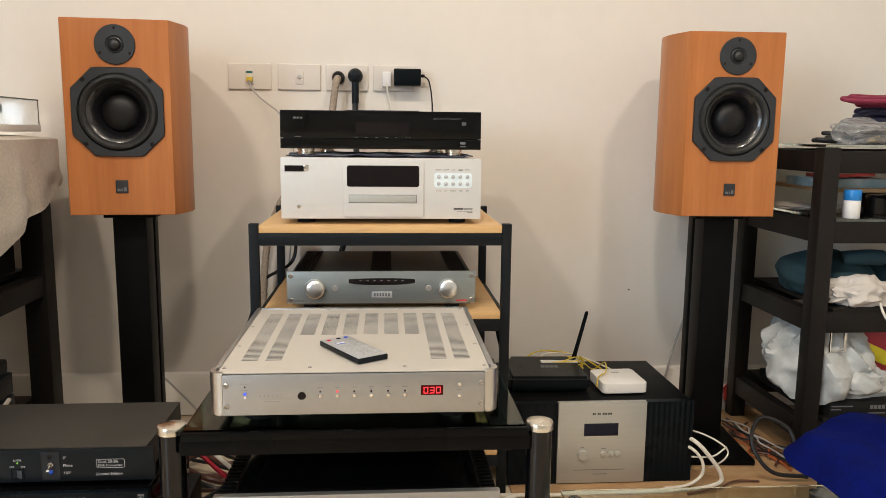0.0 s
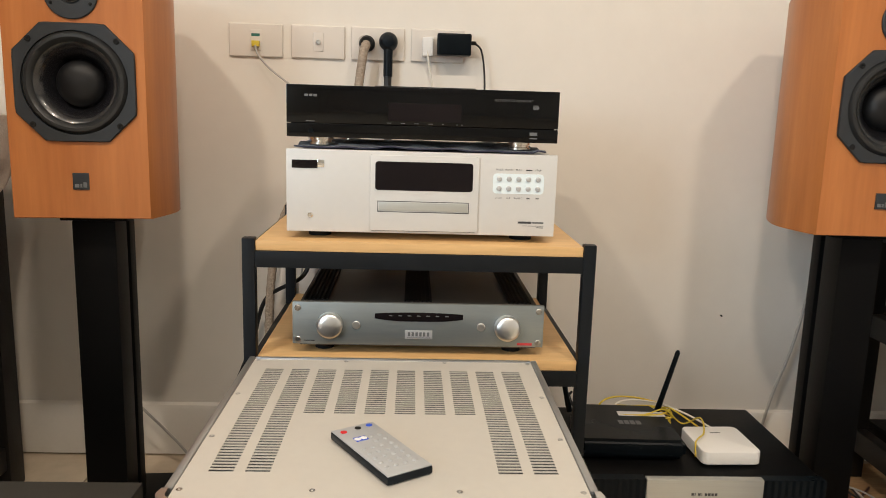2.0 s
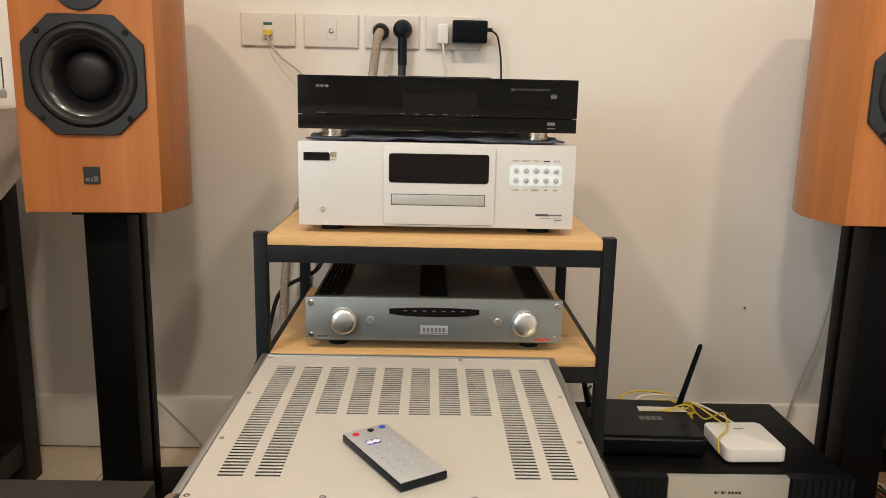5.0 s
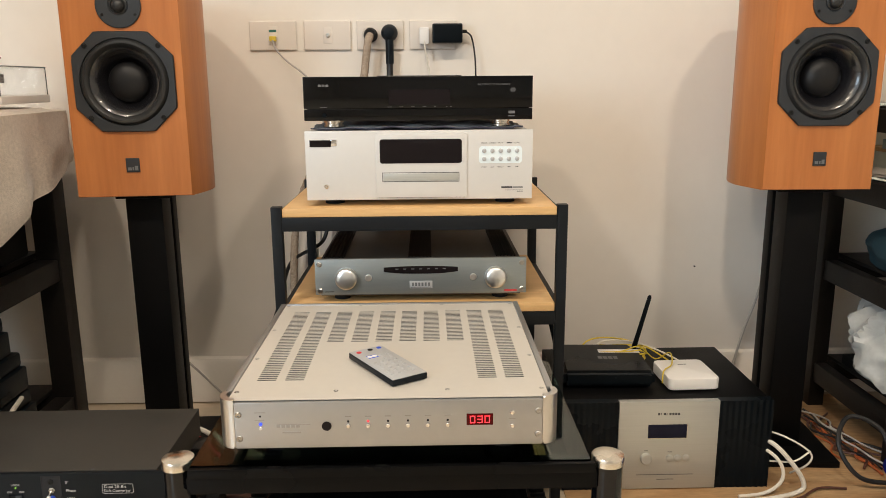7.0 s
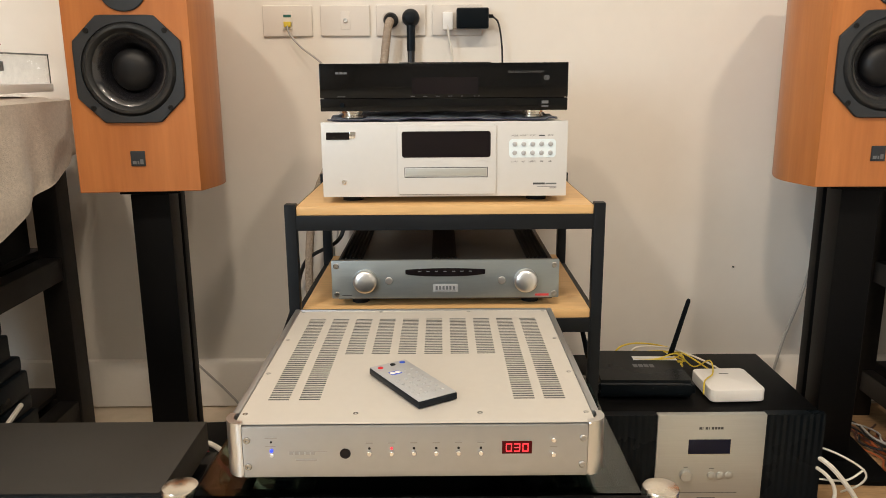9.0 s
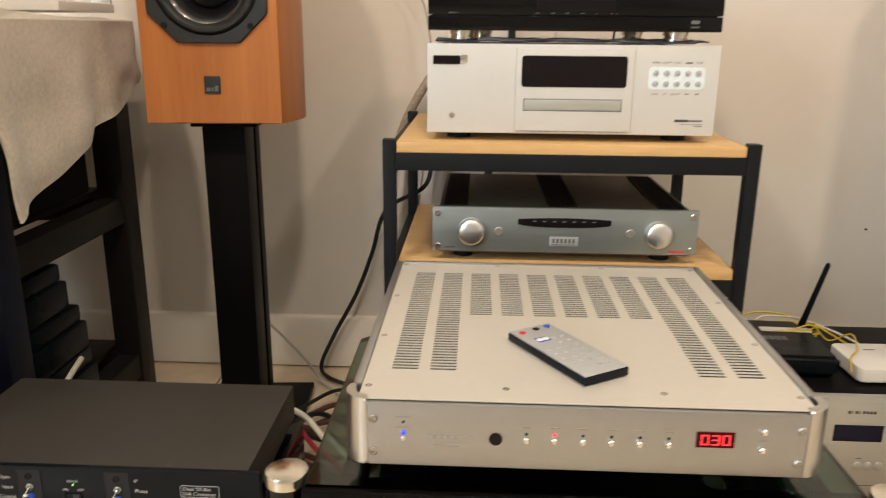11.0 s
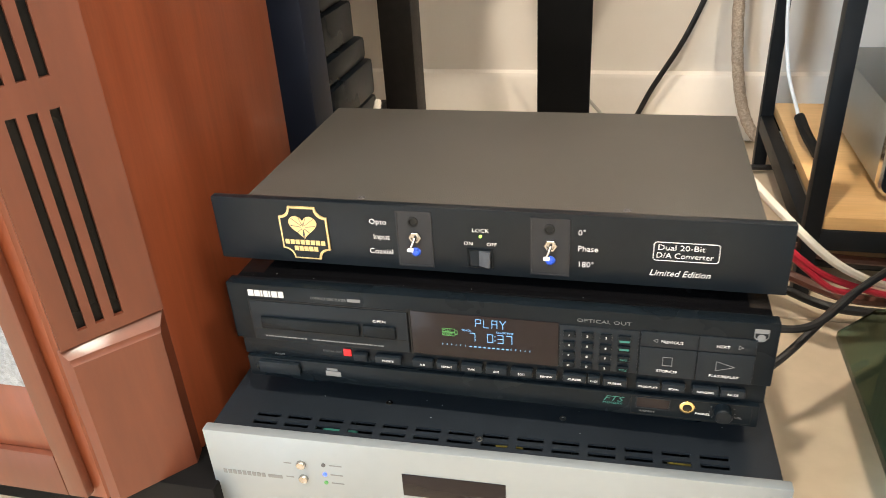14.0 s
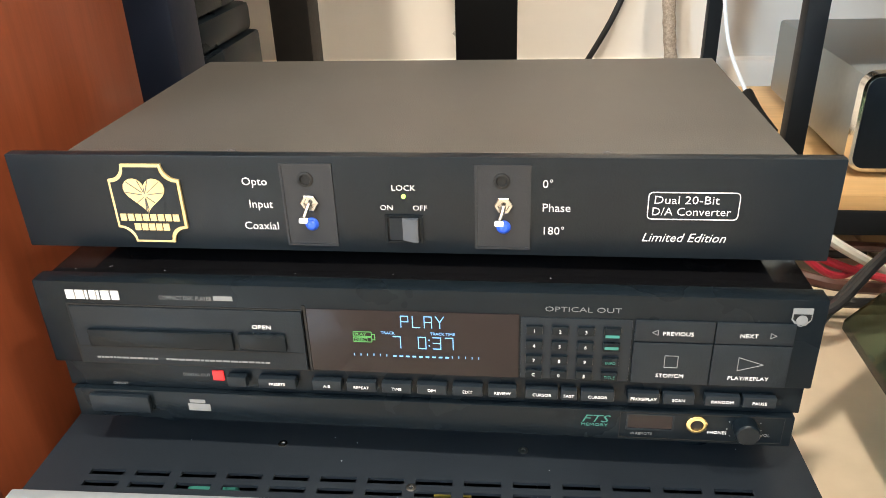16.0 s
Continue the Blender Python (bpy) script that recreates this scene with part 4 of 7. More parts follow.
def lower_amp():
    s = thing("power_amplifier", pose(-0.0325, 1.095, 0.1052), "power amplifier with silver front, black lid and finned sides", "amplifier")
    w, g, h = 0.2175, 0.022, 0.1748
    fp = pbox("front_panel", s, "aluf", -w, w, 0, 0.012, g, h, 0.0015)
    pbox("body", s, "gloss", -w + 0.03, w - 0.03, 0.012, 0.33, g, h - 0.003, 0.001)
    for sx in (-1, 1):
        bm = B()
        pts = [(sx * (w - 0.03), 0.016)]
        for i in range(24):
            y = 0.018 + 0.0128 * i
            pts += [(sx * (w - 0.026), y), (sx * (w - 0.004), y), (sx * (w - 0.004), y + 0.005), (sx * (w - 0.026), y + 0.005)]
        pts.append((sx * (w - 0.03), 0.32))
        prism(bm, pts, g + 0.002, h - 0.004)
        part("heat_sink", bm, "blk", s)
    for sx in (-1, 1):
        for zz in (g + 0.012, h - 0.016):
            screw(fp, (sx * (w - 0.055), 0, zz), 0.004)
    for a in (-0.17, 0.17):
        for b in (0.05, 0.29):
            pcyl("foot", s, "rub", (a, b, 0), 0.02, g)


lower_amp()


# ---- left stack: converter, disc player, power conditioner ----
def converter():
    s = thing("da_converter", pose(-0.603, 1.250, 0.234), "black two-channel converter box with gold crest and white lettering", "converter")
    f, fh = -0.0005, 0.0565
    z0 = 0.0045
    fp = pbox("front_panel", s, "dacf", -0.2225, 0.2225, 0.0, 0.0075, z0, z0 + fh, 0.0010)
    pbox("body", s, "dac", -0.198, 0.205, 0.0075, 0.237, 0.006, 0.0565, 0.0015)
    for a in (-0.10, 0.108):
        flat_screw(s, (a, 0.020, 0.0565), 0.0030, "inkd")
    for a in (-0.17, 0.17):
        for b in (0.03, 0.21):
            pcyl("foot", s, "rub", (a, b, 0.0), 0.012, 0.0062)
    # crest: gold rim on a black field, a plain rounded emblem and two bars
    cx, cz, hw, hh, r = -0.1438, z0 + 0.0282, 0.0205, 0.0235, 0.009
    def outline(w, h, r):
        pts = []
        for sx, sz, a0 in ((1, 1, 270), (-1, 1, 0), (-1, -1, 90), (1, -1, 180)):
            for k in range(7):
                a = radians(a0 - 15 * k)
                pts.append((cx + sx * w + r * math.cos(a), cz + sz * h + r * math.sin(a)))
        return pts
    bm = B()
    prism(bm, outline(hw, hh, r), f - 0.0010, 0.0, "y")
    cr = part("crest", bm, "gold", fp, "gold rimmed crest")
    bm = B()
    prism(bm, outline(hw - 0.0016, hh - 0.0016, r - 0.0001), f - 0.0016, f - 0.0009, "y")
    fld = part("crest_field", bm, "dacf", cr)
    # heart-shaped emblem with dark rays
    def heart(a):
        return 0.00075 * 16 * math.sin(a) ** 3, 0.00072 * (13 * math.cos(a) - 5 * math.cos(2 * a) - 2 * math.cos(3 * a) - math.cos(4 * a))
    bm = B()
    pts = []
    for k in range(36):
        x, z = heart(2 * math.pi * k / 36)
        pts.append((cx + x, cz + 0.0070 + z))
    prism(bm, pts, f - 0.0021, f - 0.0015, "y")
    part("emblem", bm, "gold", cr)
    bm = B()
    for k in (0, 4, 7, 10, 13, 15.5, 18, 20.5, 23, 26, 29, 32):
        x, z = heart(2 * math.pi * k / 36)
        p, q = Vector((cx + 0.15 * x, cz + 0.006 + 0.2 * z)), Vector((cx + 0.96 * x, cz + 0.0070 + 0.96 * z))
        n = (q - p).orthogonal().normalized() * 0.00022
        prism(bm, [(p + n)[:], (p - n)[:], (q - n)[:], (q + n)[:]], f - 0.0023, f - 0.0020, "y")
    part("emblem_line", bm, "inkd", cr)
    for n, xs, step, z in ((8, cx - 0.0172, 0.0044, cz - 0.0098), (5, cx - 0.0100, 0.0042, cz - 0.0156)):
        for i in range(n):
            pbox("name_bar", cr, "gold", xs + step * i, xs + step * i + 0.0035, f - 0.0021, f - 0.0015, z, z + 0.0041)
    for x0, x1 in ((-0.0663, -0.0375), (0.0385, 0.0680)):
        # switch recess: a dark sunken field with a raised lip
        bm = B()
        for b in ((x0, x0 + 0.0012, z0 + 0.004, z0 + 0.0525), (x1 - 0.0012, x1, z0 + 0.004, z0 + 0.0525), (x0 + 0.0012, x1 - 0.0012, z0 + 0.004, z0 + 0.0052), (x0 + 0.0012, x1 - 0.0012, z0 + 0.0513, z0 + 0.0525)):
            box(bm, b[0], b[1], -0.0008, 0.0, b[2], b[3])
        rc = part("switch_recess", bm, "recess", fp)
        pbox("field", rc, "recess", x0 + 0.0012, x1 - 0.0012, -0.0003, 0.0, z0 + 0.0052, z0 + 0.0513)
        xc = (x0 + x1) / 2 - 0.0005
        bm = B()
        lathe(bm, (xc, 0, z0 + 0.0435), [(0.0043, 0.0), (0.0043, 0.0012), (0.0036, 0.0016), (0.0030, 0.0016), (0.0026, 0.0004), (0.0006, 0.0004)], "y-", 24)
        part("pilot_lamp", bm, "rub", rc)
        bm = B()
        lathe(bm, (xc + 0.001, 0, z0 + 0.0172), [(0.0038, 0.0), (0.0038, 0.0010), (0.0032, 0.0014), (0.0030, 0.0026), (0.0020, 0.0036), (0.0006, 0.0039)], "y-", 24)
        part("pilot_lamp", bm, "bluep", rc, "blue pilot lamp")
        bm = B()
        lathe(bm, (xc + 0.001, 0, z0 + 0.030), [(0.0052, 0.0), (0.0052, 0.0018), (0.0046, 0.0023), (0.0032, 0.0023), (0.0029, 0.0012), (0.0008, 0.0012)], "y-", 6)
        part("toggle_nut", bm, "nickel", rc, "nickel hexagon nut")
        bm = B()
        tube(bm, [(xc + 0.001, -0.003, z0 + 0.030), (xc + 0.0003, -0.0060, z0 + 0.0275), (xc - 0.0008, -0.0082, z0 + 0.0245)], 0.0013, 10, 4)
        part("toggle_lever", bm, "nickel", rc)
        pbox("toggle_tip", rc, "white", xc - 0.0034, xc + 0.0012, -0.0098, -0.0070, z0 + 0.0216, z0 + 0.0240, 0.0006)
    for t, x, z in (("Opto", -0.0737, 0.0398), ("Input", -0.0722, 0.0266), ("Coaxial", -0.0702, 0.0135)):
        letters("lettering", fp, t, 0.0066, x, z0 + z, f, "ink", "RIGHT")
    for t, x, z in (("0°", 0.0738, 0.0400), ("Phase", 0.0738, 0.0266), ("180°", 0.0738, 0.0132)):
        letters("lettering", fp, t, 0.0066, x, z0 + z, f, "ink")
    letters("lettering", fp, "LOCK", 0.0045, 0.0005, z0 + 0.0376, f, "ink", "CENTER", wide=1.1)
    letters("lettering", fp, "ON", 0.0042, -0.0092, z0 + 0.0262, f, "ink", "CENTER", wide=1.1)
    letters("lettering", fp, "OFF", 0.0042, 0.0090, z0 + 0.0262, f, "ink", "CENTER", wide=1.1)
    pcyl("led", fp, "ledg", (0.0004, -0.0012, z0 + 0.0343), 0.0011, 0.0012, "y", 12, None, "small green lock light")
    bz = B()
    for b in ((-0.0105, -0.0092, 0.0068, 0.0235), (0.0090, 0.0103, 0.0068, 0.0235), (-0.0092, 0.0090, 0.0068, 0.0080), (-0.0092, 0.0090, 0.0222, 0.0235)):
        box(bz, b[0], b[1], -0.0012, 0.0, z0 + b[2], z0 + b[3])
    rk = part("switch_bezel", bz, "plas", fp)
    bm = B()
    prism(bm, [(-0.0078, 0.0), (-0.0078, -0.0016), (-0.0010, -0.0012), (-0.0006, 0.0)], z0 + 0.0085, z0 + 0.0218)
    part("rocker", bm, "plas2", rk)
    bm = B()
    prism(bm, [(-0.0006, 0.0), (-0.0010, -0.0012), (0.0058, -0.0040), (0.0078, -0.0036), (0.0078, 0.0)], z0 + 0.0085, z0 + 0.0218)
    part("rocker_end", bm, "rock", rk)
    bm = B()
    x0, x1, zz0, zz1, r = 0.1283, 0.1738, z0 + 0.0232, z0 + 0.0382, 0.0022
    ring = [(x + r * math.cos(radians(a0 + 22.5 * k)), f, z + r * math.sin(radians(a0 + 22.5 * k))) for x, z, a0 in ((x0 + r, zz0 + r, 180), (x1 - r, zz0 + r, 270), (x1 - r, zz1 - r, 0), (x0 + r, zz1 - r, 90)) for k in range(5)]
    tube(bm, ring + ring[:1], 0.00028, 4, 1)
    part("border", bm, "ink", fp)
    letters("lettering", fp, "Dual 20-Bit", 0.0064, 0.1308, z0 + 0.0319, f, "ink", wide=1.12)
    letters("lettering", fp, "D/A Converter", 0.0064, 0.1302, z0 + 0.0254, f, "ink", wide=1.0)
    letters("lettering", fp, "Limited Edition", 0.0072, 0.1262, z0 + 0.0102, f, "ink", shear=0.3, wide=0.98)


converter()


def cd_player():
    s = thing("compact_disc_player", pose(-0.599, 1.225, 0.111), "black compact disc player with lit blue display and number keys", "cd player")
    o = 0.017
    fp = pbox("front_panel", s, "plas", -0.2140, 0.2140, 0.0, 0.012, o + 0.0468, o + 0.1015, 0.0012)
    lp = pbox("lower_panel", s, "plas", -0.2110, 0.2120, 0.0035, 0.012, o + 0.0278, o + 0.0464, 0.0008)
    kp = pbox("key_strip", s, "plas", -0.2085, 0.2095, 0.0, 0.012, o + 0.0070, o + 0.0274, 0.0012)
    pbox("body", s, "gloss", -0.2100, 0.2100, 0.012, 0.275, o + 0.004, o + 0.1005, 0.001)
    f = 0.0
    def lip(name, parent, mat, x0, x1, zz0, zz1, t=0.0006, d=0.0006):
        bm = B()
        for b in ((x0, x0 + t, zz0, zz1), (x1 - t, x1, zz0, zz1), (x0 + t, x1 - t, zz0, zz0 + t), (x0 + t, x1 - t, zz1 - t, zz1)):
            box(bm, b[0], b[1], f - d, f, b[2], b[3])
        return part(name, bm, mat, parent)
    # disc tray
    ty = pbox("tray_front", fp, "plas2", -0.1955, -0.0600, -0.0010, 0.0, o + 0.0478, o + 0.0862, 0.0004)
    pbox("tray_gap", ty, "rub", -0.0596, -0.0574, -0.0004, 0.0, o + 0.0468, o + 0.0900)
    pbox("tray_lip", ty, "plas", -0.1865, -0.1005, -0.0040, -0.0009, o + 0.0608, o + 0.0722, 0.0012)
    pbox("open_key", ty, "plas", -0.0975, -0.0700, -0.0036, -0.0009, o + 0.0612, o + 0.0722, 0.0010)
    pbox("tray_line", ty, "rub", -0.1955, -0.0600, -0.0013, -0.0009, o + 0.0588, o + 0.0594)
    letters("lettering", ty, "OPEN", 0.0036, -0.0835, o + 0.0745, -0.0011, "ink", "CENTER", wide=1.2)
    bm = B()
    rnd = random.Random(4)
    x = -0.1860
    while x < -0.0840:
        w = rnd.uniform(0.0012, 0.0045)
        if not -0.150 < x < -0.144:
            box(bm, x, x + w, -0.0012, -0.0009, o + 0.0512, o + 0.0523)
        x += w + 0.0006
    part("mark", bm, "inkg", ty)
    for a, b in ((0, .0042), (.0048, .009), (.0096, .0108), (.0116, .0148), (.0154, .0166), (.0174, .0216), (.0224, .0262)):
        pbox("emblem_bar", fp, "rface", -0.1950 + a * 1.2, -0.1950 + b * 1.2, f - 0.0006, f, o + 0.0905, o + 0.0962)
    letters("lettering", fp, "COMPACT DISC PLAYER", 0.0037, -0.1406, o + 0.0914, -0.0001, "inkg", fit=0.0305)
    pbox("mark", fp, "inkg", -0.1088, -0.0978, -0.0003, 0.0, o + 0.0916, o + 0.0945)
    lip("tray_seam", fp, "rub", -0.1968, -0.0587, o + 0.0470, o + 0.0874, 0.0008, 0.0004)
    # display
    ds = pbox("display", fp, "dispd", -0.0570, 0.0590, -0.0008, 0.0, o + 0.0478, o + 0.0885, 0.0003, "dark display window with blue characters")
    y = -0.0009
    bm = B()
    for i, c in enumerate("PLAY"):
        x, z, w, h, t = -0.0050 + 0.0064 * i, o + 0.0784, 0.0046, 0.0076, 0.0006
        if c == "Y":
            for p, q in (((0, h), (w / 2, h / 2)), ((w, h), (w / 2, h / 2)), ((w / 2, h / 2), (w / 2, 0))):
                tube(bm, [(x + p[0], y, z + p[1]), (x + q[0], y, z + q[1])], t * 0.5, 4, 1)
        else:
            segs(bm, c, x, z, w, h, y, t)
    segs(bm, "7", -0.0098, o + 0.0648, 0.0046, 0.0080, y, 0.0007)
    for i, c in enumerate("0:37"):
        segs(bm, c, (0.0040, 0.0088, 0.0122, 0.0190)[i], o + 0.0648, 0.0048 if c != ":" else 0.003, 0.0080, y, 0.0007)
    part("characters", bm, "vfd", ds)
    letters("lettering", ds, "TRACK", 0.0024, -0.0162, o + 0.0738, y, "vfd")
    letters("lettering", ds, "TRACK TIME", 0.0024, 0.0110, o + 0.0740, y, "vfd")
    letters("lettering", ds, "PLAY", 0.0024, -0.0310, o + 0.0724, y, "vfdg", wide=1.2)
    letters("lettering", ds, "DIRECT", 0.0024, -0.0312, o + 0.0688, y, "vfdg", wide=0.95)
    bm = B()
    for zz in (0.0718, 0.0682):
        for b in ((-0.0318, -0.0214, zz, zz + 0.0003), (-0.0318, -0.0214, zz + 0.0029, zz + 0.0032), (-0.0318, -0.0315, zz + 0.0003, zz + 0.0029), (-0.0217, -0.0214, zz + 0.0003, zz + 0.0029)):
            box(bm, b[0], b[1], y - 0.0003, y, o + b[2], o + b[3])
    box(bm, -0.0214, -0.0196, y - 0.0003, y, o + 0.0732, o + 0.0735)
    box(bm, -0.0214, -0.0196, y - 0.0003, y, o + 0.0697, o + 0.0700)
    box(bm, -0.0199, -0.0196, y - 0.0003, y, o + 0.0700, o + 0.0732)
    part("frame_lines", bm, "vfdg", ds)
    bm = B()
    for i in range(20):
        x = -0.0322 + 0.00365 * i
        lit = 6 <= i <= 14
        box(bm, x, x + (0.0020 if lit else 0.0004), y - 0.0003, y, o + 0.0592, o + 0.0600 + 0.0006 * (not lit))
    part("time_scale", bm, "vfd", ds)
    # number keys
    kb = pbox("key_field", fp, "plas2", 0.0600, 0.1182, -0.0006, 0.0, o + 0.0478, o + 0.0870, 0.0003)
    for r, row in enumerate((("1", "2", "3", ""), ("4", "5", "6", ""), ("7", "8", "9", "INFO"), ("C", "0", "S", "TITLE"))):
        for c, t in enumerate(row):
            x, z = 0.0672 + 0.0136 * c, o + 0.0798 - 0.0094 * r
            k = pbox("number_key", kb, "plas", x - 0.0044, x + 0.0044, -0.0026, -0.0005, z - 0.0024, z + 0.0028, 0.0005)
            if t:
                letters("lettering", k, t, 0.0030 if len(t) == 1 else 0.0024, x, z - 0.0010, -0.0027, "ink" if c < 3 else "inkt", "CENTER")
            else:
                pbox("mark", k, "inkt", x - 0.0036, x + 0.0036, -0.0029, -0.0026, z - 0.0008 - 0.002 * (r == 0), z + 0.0008 - 0.002 * (r == 0))
    letters("lettering", fp, "OPTICAL OUT", 0.0043, 0.0723, o + 0.0908, -0.0001, "inkg", fit=0.0395)
    # transport keys
    for x0, x1, zz0, zz1, t in ((0.1195, 0.1600, 0.0745, 0.0875, "PREVIOUS"), (0.1606, 0.2000, 0.0745, 0.0875, "NEXT"), (0.1195, 0.1600, 0.0478, 0.0738, "STOP/CM"), (0.1606, 0.2000, 0.0478, 0.0738, "PLAY/REPLAY")):
        k = pbox("transport_key", fp, "plas2", x0, x1, -0.0012, 0.0, o + zz0, o + zz1, 0.0005)
        xm = (x0 + x1) / 2
        letters("lettering", k, t, 0.0034, xm + 0.002 * (t == "PREVIOUS") - 0.003 * (t == "NEXT"), o + zz0 + 0.0042, -0.0013, "ink", "CENTER", wide=1.05)
        bm = B()
        if t == "STOP/CM":
            q = [(xm - 0.0034, o + 0.0585), (xm + 0.0034, o + 0.0585), (xm + 0.0034, o + 0.0660), (xm - 0.0034, o + 0.0660)]
        elif t == "PLAY/REPLAY":
            q = [(xm - 0.0062, o + 0.0580), (xm + 0.0066, o + 0.0622), (xm - 0.0062, o + 0.0664)]
        elif t == "NEXT":
            q = [(x1 - 0.012, o + 0.0787), (x1 - 0.009, o + 0.0803), (x1 - 0.012, o + 0.0819)]
        else:
            q = [(x0 + 0.012, o + 0.0787), (x0 + 0.009, o + 0.0803), (x0 + 0.012, o + 0.0819)]
        for a, b in zip(q, q[1:] + q[:1]):
            tube(bm, [(a[0], -0.0013, a[1]), (b[0], -0.0013, b[1])], 0.00022, 4, 1)
        part("symbol", bm, "inkg", k)
    # row of small keys
    fy = 0.0035
    letters("lettering", lp, "DIGITAL OUT", 0.0029, -0.1382, o + 0.0372, fy - 0.0001, "inkg", fit=0.0165)
    pbox("lamp", lp, "red", -0.1197, -0.1128, fy - 0.0010, fy, o + 0.0352, o + 0.0420, 0.0004, "red square standby lamp")
    row = [(-0.1096, -0.0980, ""), (-0.0908, -0.0686, "PRESETS"), (-0.0588, -0.0417, "A-B"), (-0.0386, -0.0215, "REPEAT"), (-0.0182, -0.0011, "TIME"), (0.0020, 0.0190, "DIM"), (0.0222, 0.0393, "EDIT"), (0.0423, 0.0581, "REVIEW"),
           (0.0632, 0.0811, "CURSOR"), (0.0826, 0.0915, "FAST"), (0.0936, 0.1118, "CURSOR"), (0.1190, 0.1360, "PROG/PLAY"), (0.1378, 0.1546, "SCAN"), (0.1601, 0.1785, "RANDOM"), (0.1800, 0.1975, "PAUSE")]
    for x0, x1, t in row:
        k = pbox("function_key", lp, "plas2", x0, x1, fy - 0.0050, fy, o + 0.0340, o + 0.0408, 0.0008)
        if t:
            letters("lettering", k, t, 0.0027, (x0 + x1) / 2, o + 0.0362, fy - 0.0051, "ink", "CENTER")
    # lower strip
    pbox("power_key", kp, "plas2", -0.1975, -0.1600, -0.0035, 0.0, o + 0.0130, o + 0.0250, 0.0012)
    letters("lettering", lp, "ON/OFF", 0.0026, -0.1790, o + 0.0290, fy - 0.0001, "inkg", "CENTER")
    bm = B()
    box(bm, -0.1372, -0.1236, -0.0004, 0, o + 0.0145, o + 0.0195)
    box(bm, -0.1358, -0.1262, -0.0004, 0, o + 0.0203, o + 0.0225)
    part("emblem", bm, "inkg", kp)
    letters("lettering", kp, "FTS", 0.0072, 0.0945, o + 0.0188, -0.0001, "inkt", shear=0.35, fit=0.0155)
    letters("lettering", kp, "MEMORY", 0.0028, 0.0945, o + 0.0160, -0.0001, "inkt", fit=0.0148)
    lip("recess_line", kp, "rub", 0.1160, 0.2045, o + 0.0088, o + 0.0268, 0.0004, 0.0003)
    letters("lettering", kp, "IR REMOTE", 0.0024, 0.1225, o + 0.0112, -0.0001, "inkg")
    bm = B()
    for i in range(9):
        a = radians(-40 + 32.5 * i)
        x, z = 0.1835 + 0.0092 * math.cos(a), o + 0.0190 + 0.0092 * math.sin(a)
        if z < o + 0.0262:
            box(bm, x - 0.0003, x + 0.0003, -0.0003, 0.0, z - 0.0003, z + 0.0003)
    part("volume_mark", bm, "inkg", kp)
    bm = B()
    for b in ((0.1196, 0.1206, 0.0150, 0.0262), (0.1447, 0.1457, 0.0150, 0.0262), (0.1206, 0.1447, 0.0150, 0.0160), (0.1206, 0.1447, 0.0252, 0.0262)):
        box(bm, b[0], b[1], -0.0008, 0, o + b[2], o + b[3])
    iw = part("sensor_frame", bm, "plas2", kp)
    pbox("sensor_window", iw, "dispd", 0.1206, 0.1447, -0.0004, 0.0, o + 0.0160, o + 0.0252)
    bm = B()
    lathe(bm, (0.1578, 0, o + 0.0205), [(0.0058, 0), (0.0058, 0.0012), (0.0050, 0.0018), (0.0036, 0.0018), (0.0033, 0.0004), (0.0008, 0.0003)], "y-", 28)
    jk = part("headphone_jack", bm, "brass", kp, "brass headphone socket")
    bm = B()
    lathe(bm, (0.1578, -0.00035, o + 0.0205), [(0.0033, 0), (0.0033, 0.0002), (0.0006, 0.0002)], "y-", 20)
    part("jack_hole", bm, "rub", jk)
    letters("lettering", kp, "PHONES", 0.0028, 0.1640, o + 0.0140, -0.0001, "ink")
    bm = B()
    lathe(bm, (0.1835, 0, o + 0.0205), [(0.0066, 0), (0.0066, 0.008), (0.0058, 0.009), (0.0010, 0.009)], "y-", 28)
    part("volume_knob", bm, "plas", kp)
    letters("lettering", kp, "VOL", 0.0028, 0.1925, o + 0.0135, -0.0001, "inkg")
    bm = B()
    x0, x1, zt, zb = 0.1968, 0.2066, o + 0.0968, o + 0.0860
    xm = (x0 + x1) / 2
    prism(bm, [(x0, zt), (x0, zb + 0.004), (xm - 0.0025, zb + 0.0008), (xm, zb), (xm + 0.0025, zb + 0.0008), (x1, zb + 0.004), (x1, zt)], -0.0005, 0, "y")
    sh = part("shield", bm, "inkg", fp)
    bm = B()
    prism(bm, [(x0 + 0.0006, zt - 0.0034), (x0 + 0.0006, zb + 0.0044), (xm, zb + 0.0008), (x1 - 0.0006, zb + 0.0044), (x1 - 0.0006, zt - 0.0034)], -0.0008, -0.0004, "y")
    part("shield_field", bm, "plas", sh)
    bm = B()
    lathe(bm, (xm, -0.0008, zt - 0.0066), [(0.0028, 0), (0.0028, 0.0003), (0.0005, 0.0003)], "y-", 16)
    part("shield_disc", bm, "inkg", sh)
    for a in (-0.165, 0.165):
        for b in (0.045, 0.24):
            pcyl("foot", s, "plas", (a, b, 0.0), 0.019, o + 0.0045, "z", 24, 0.021)


cd_player()


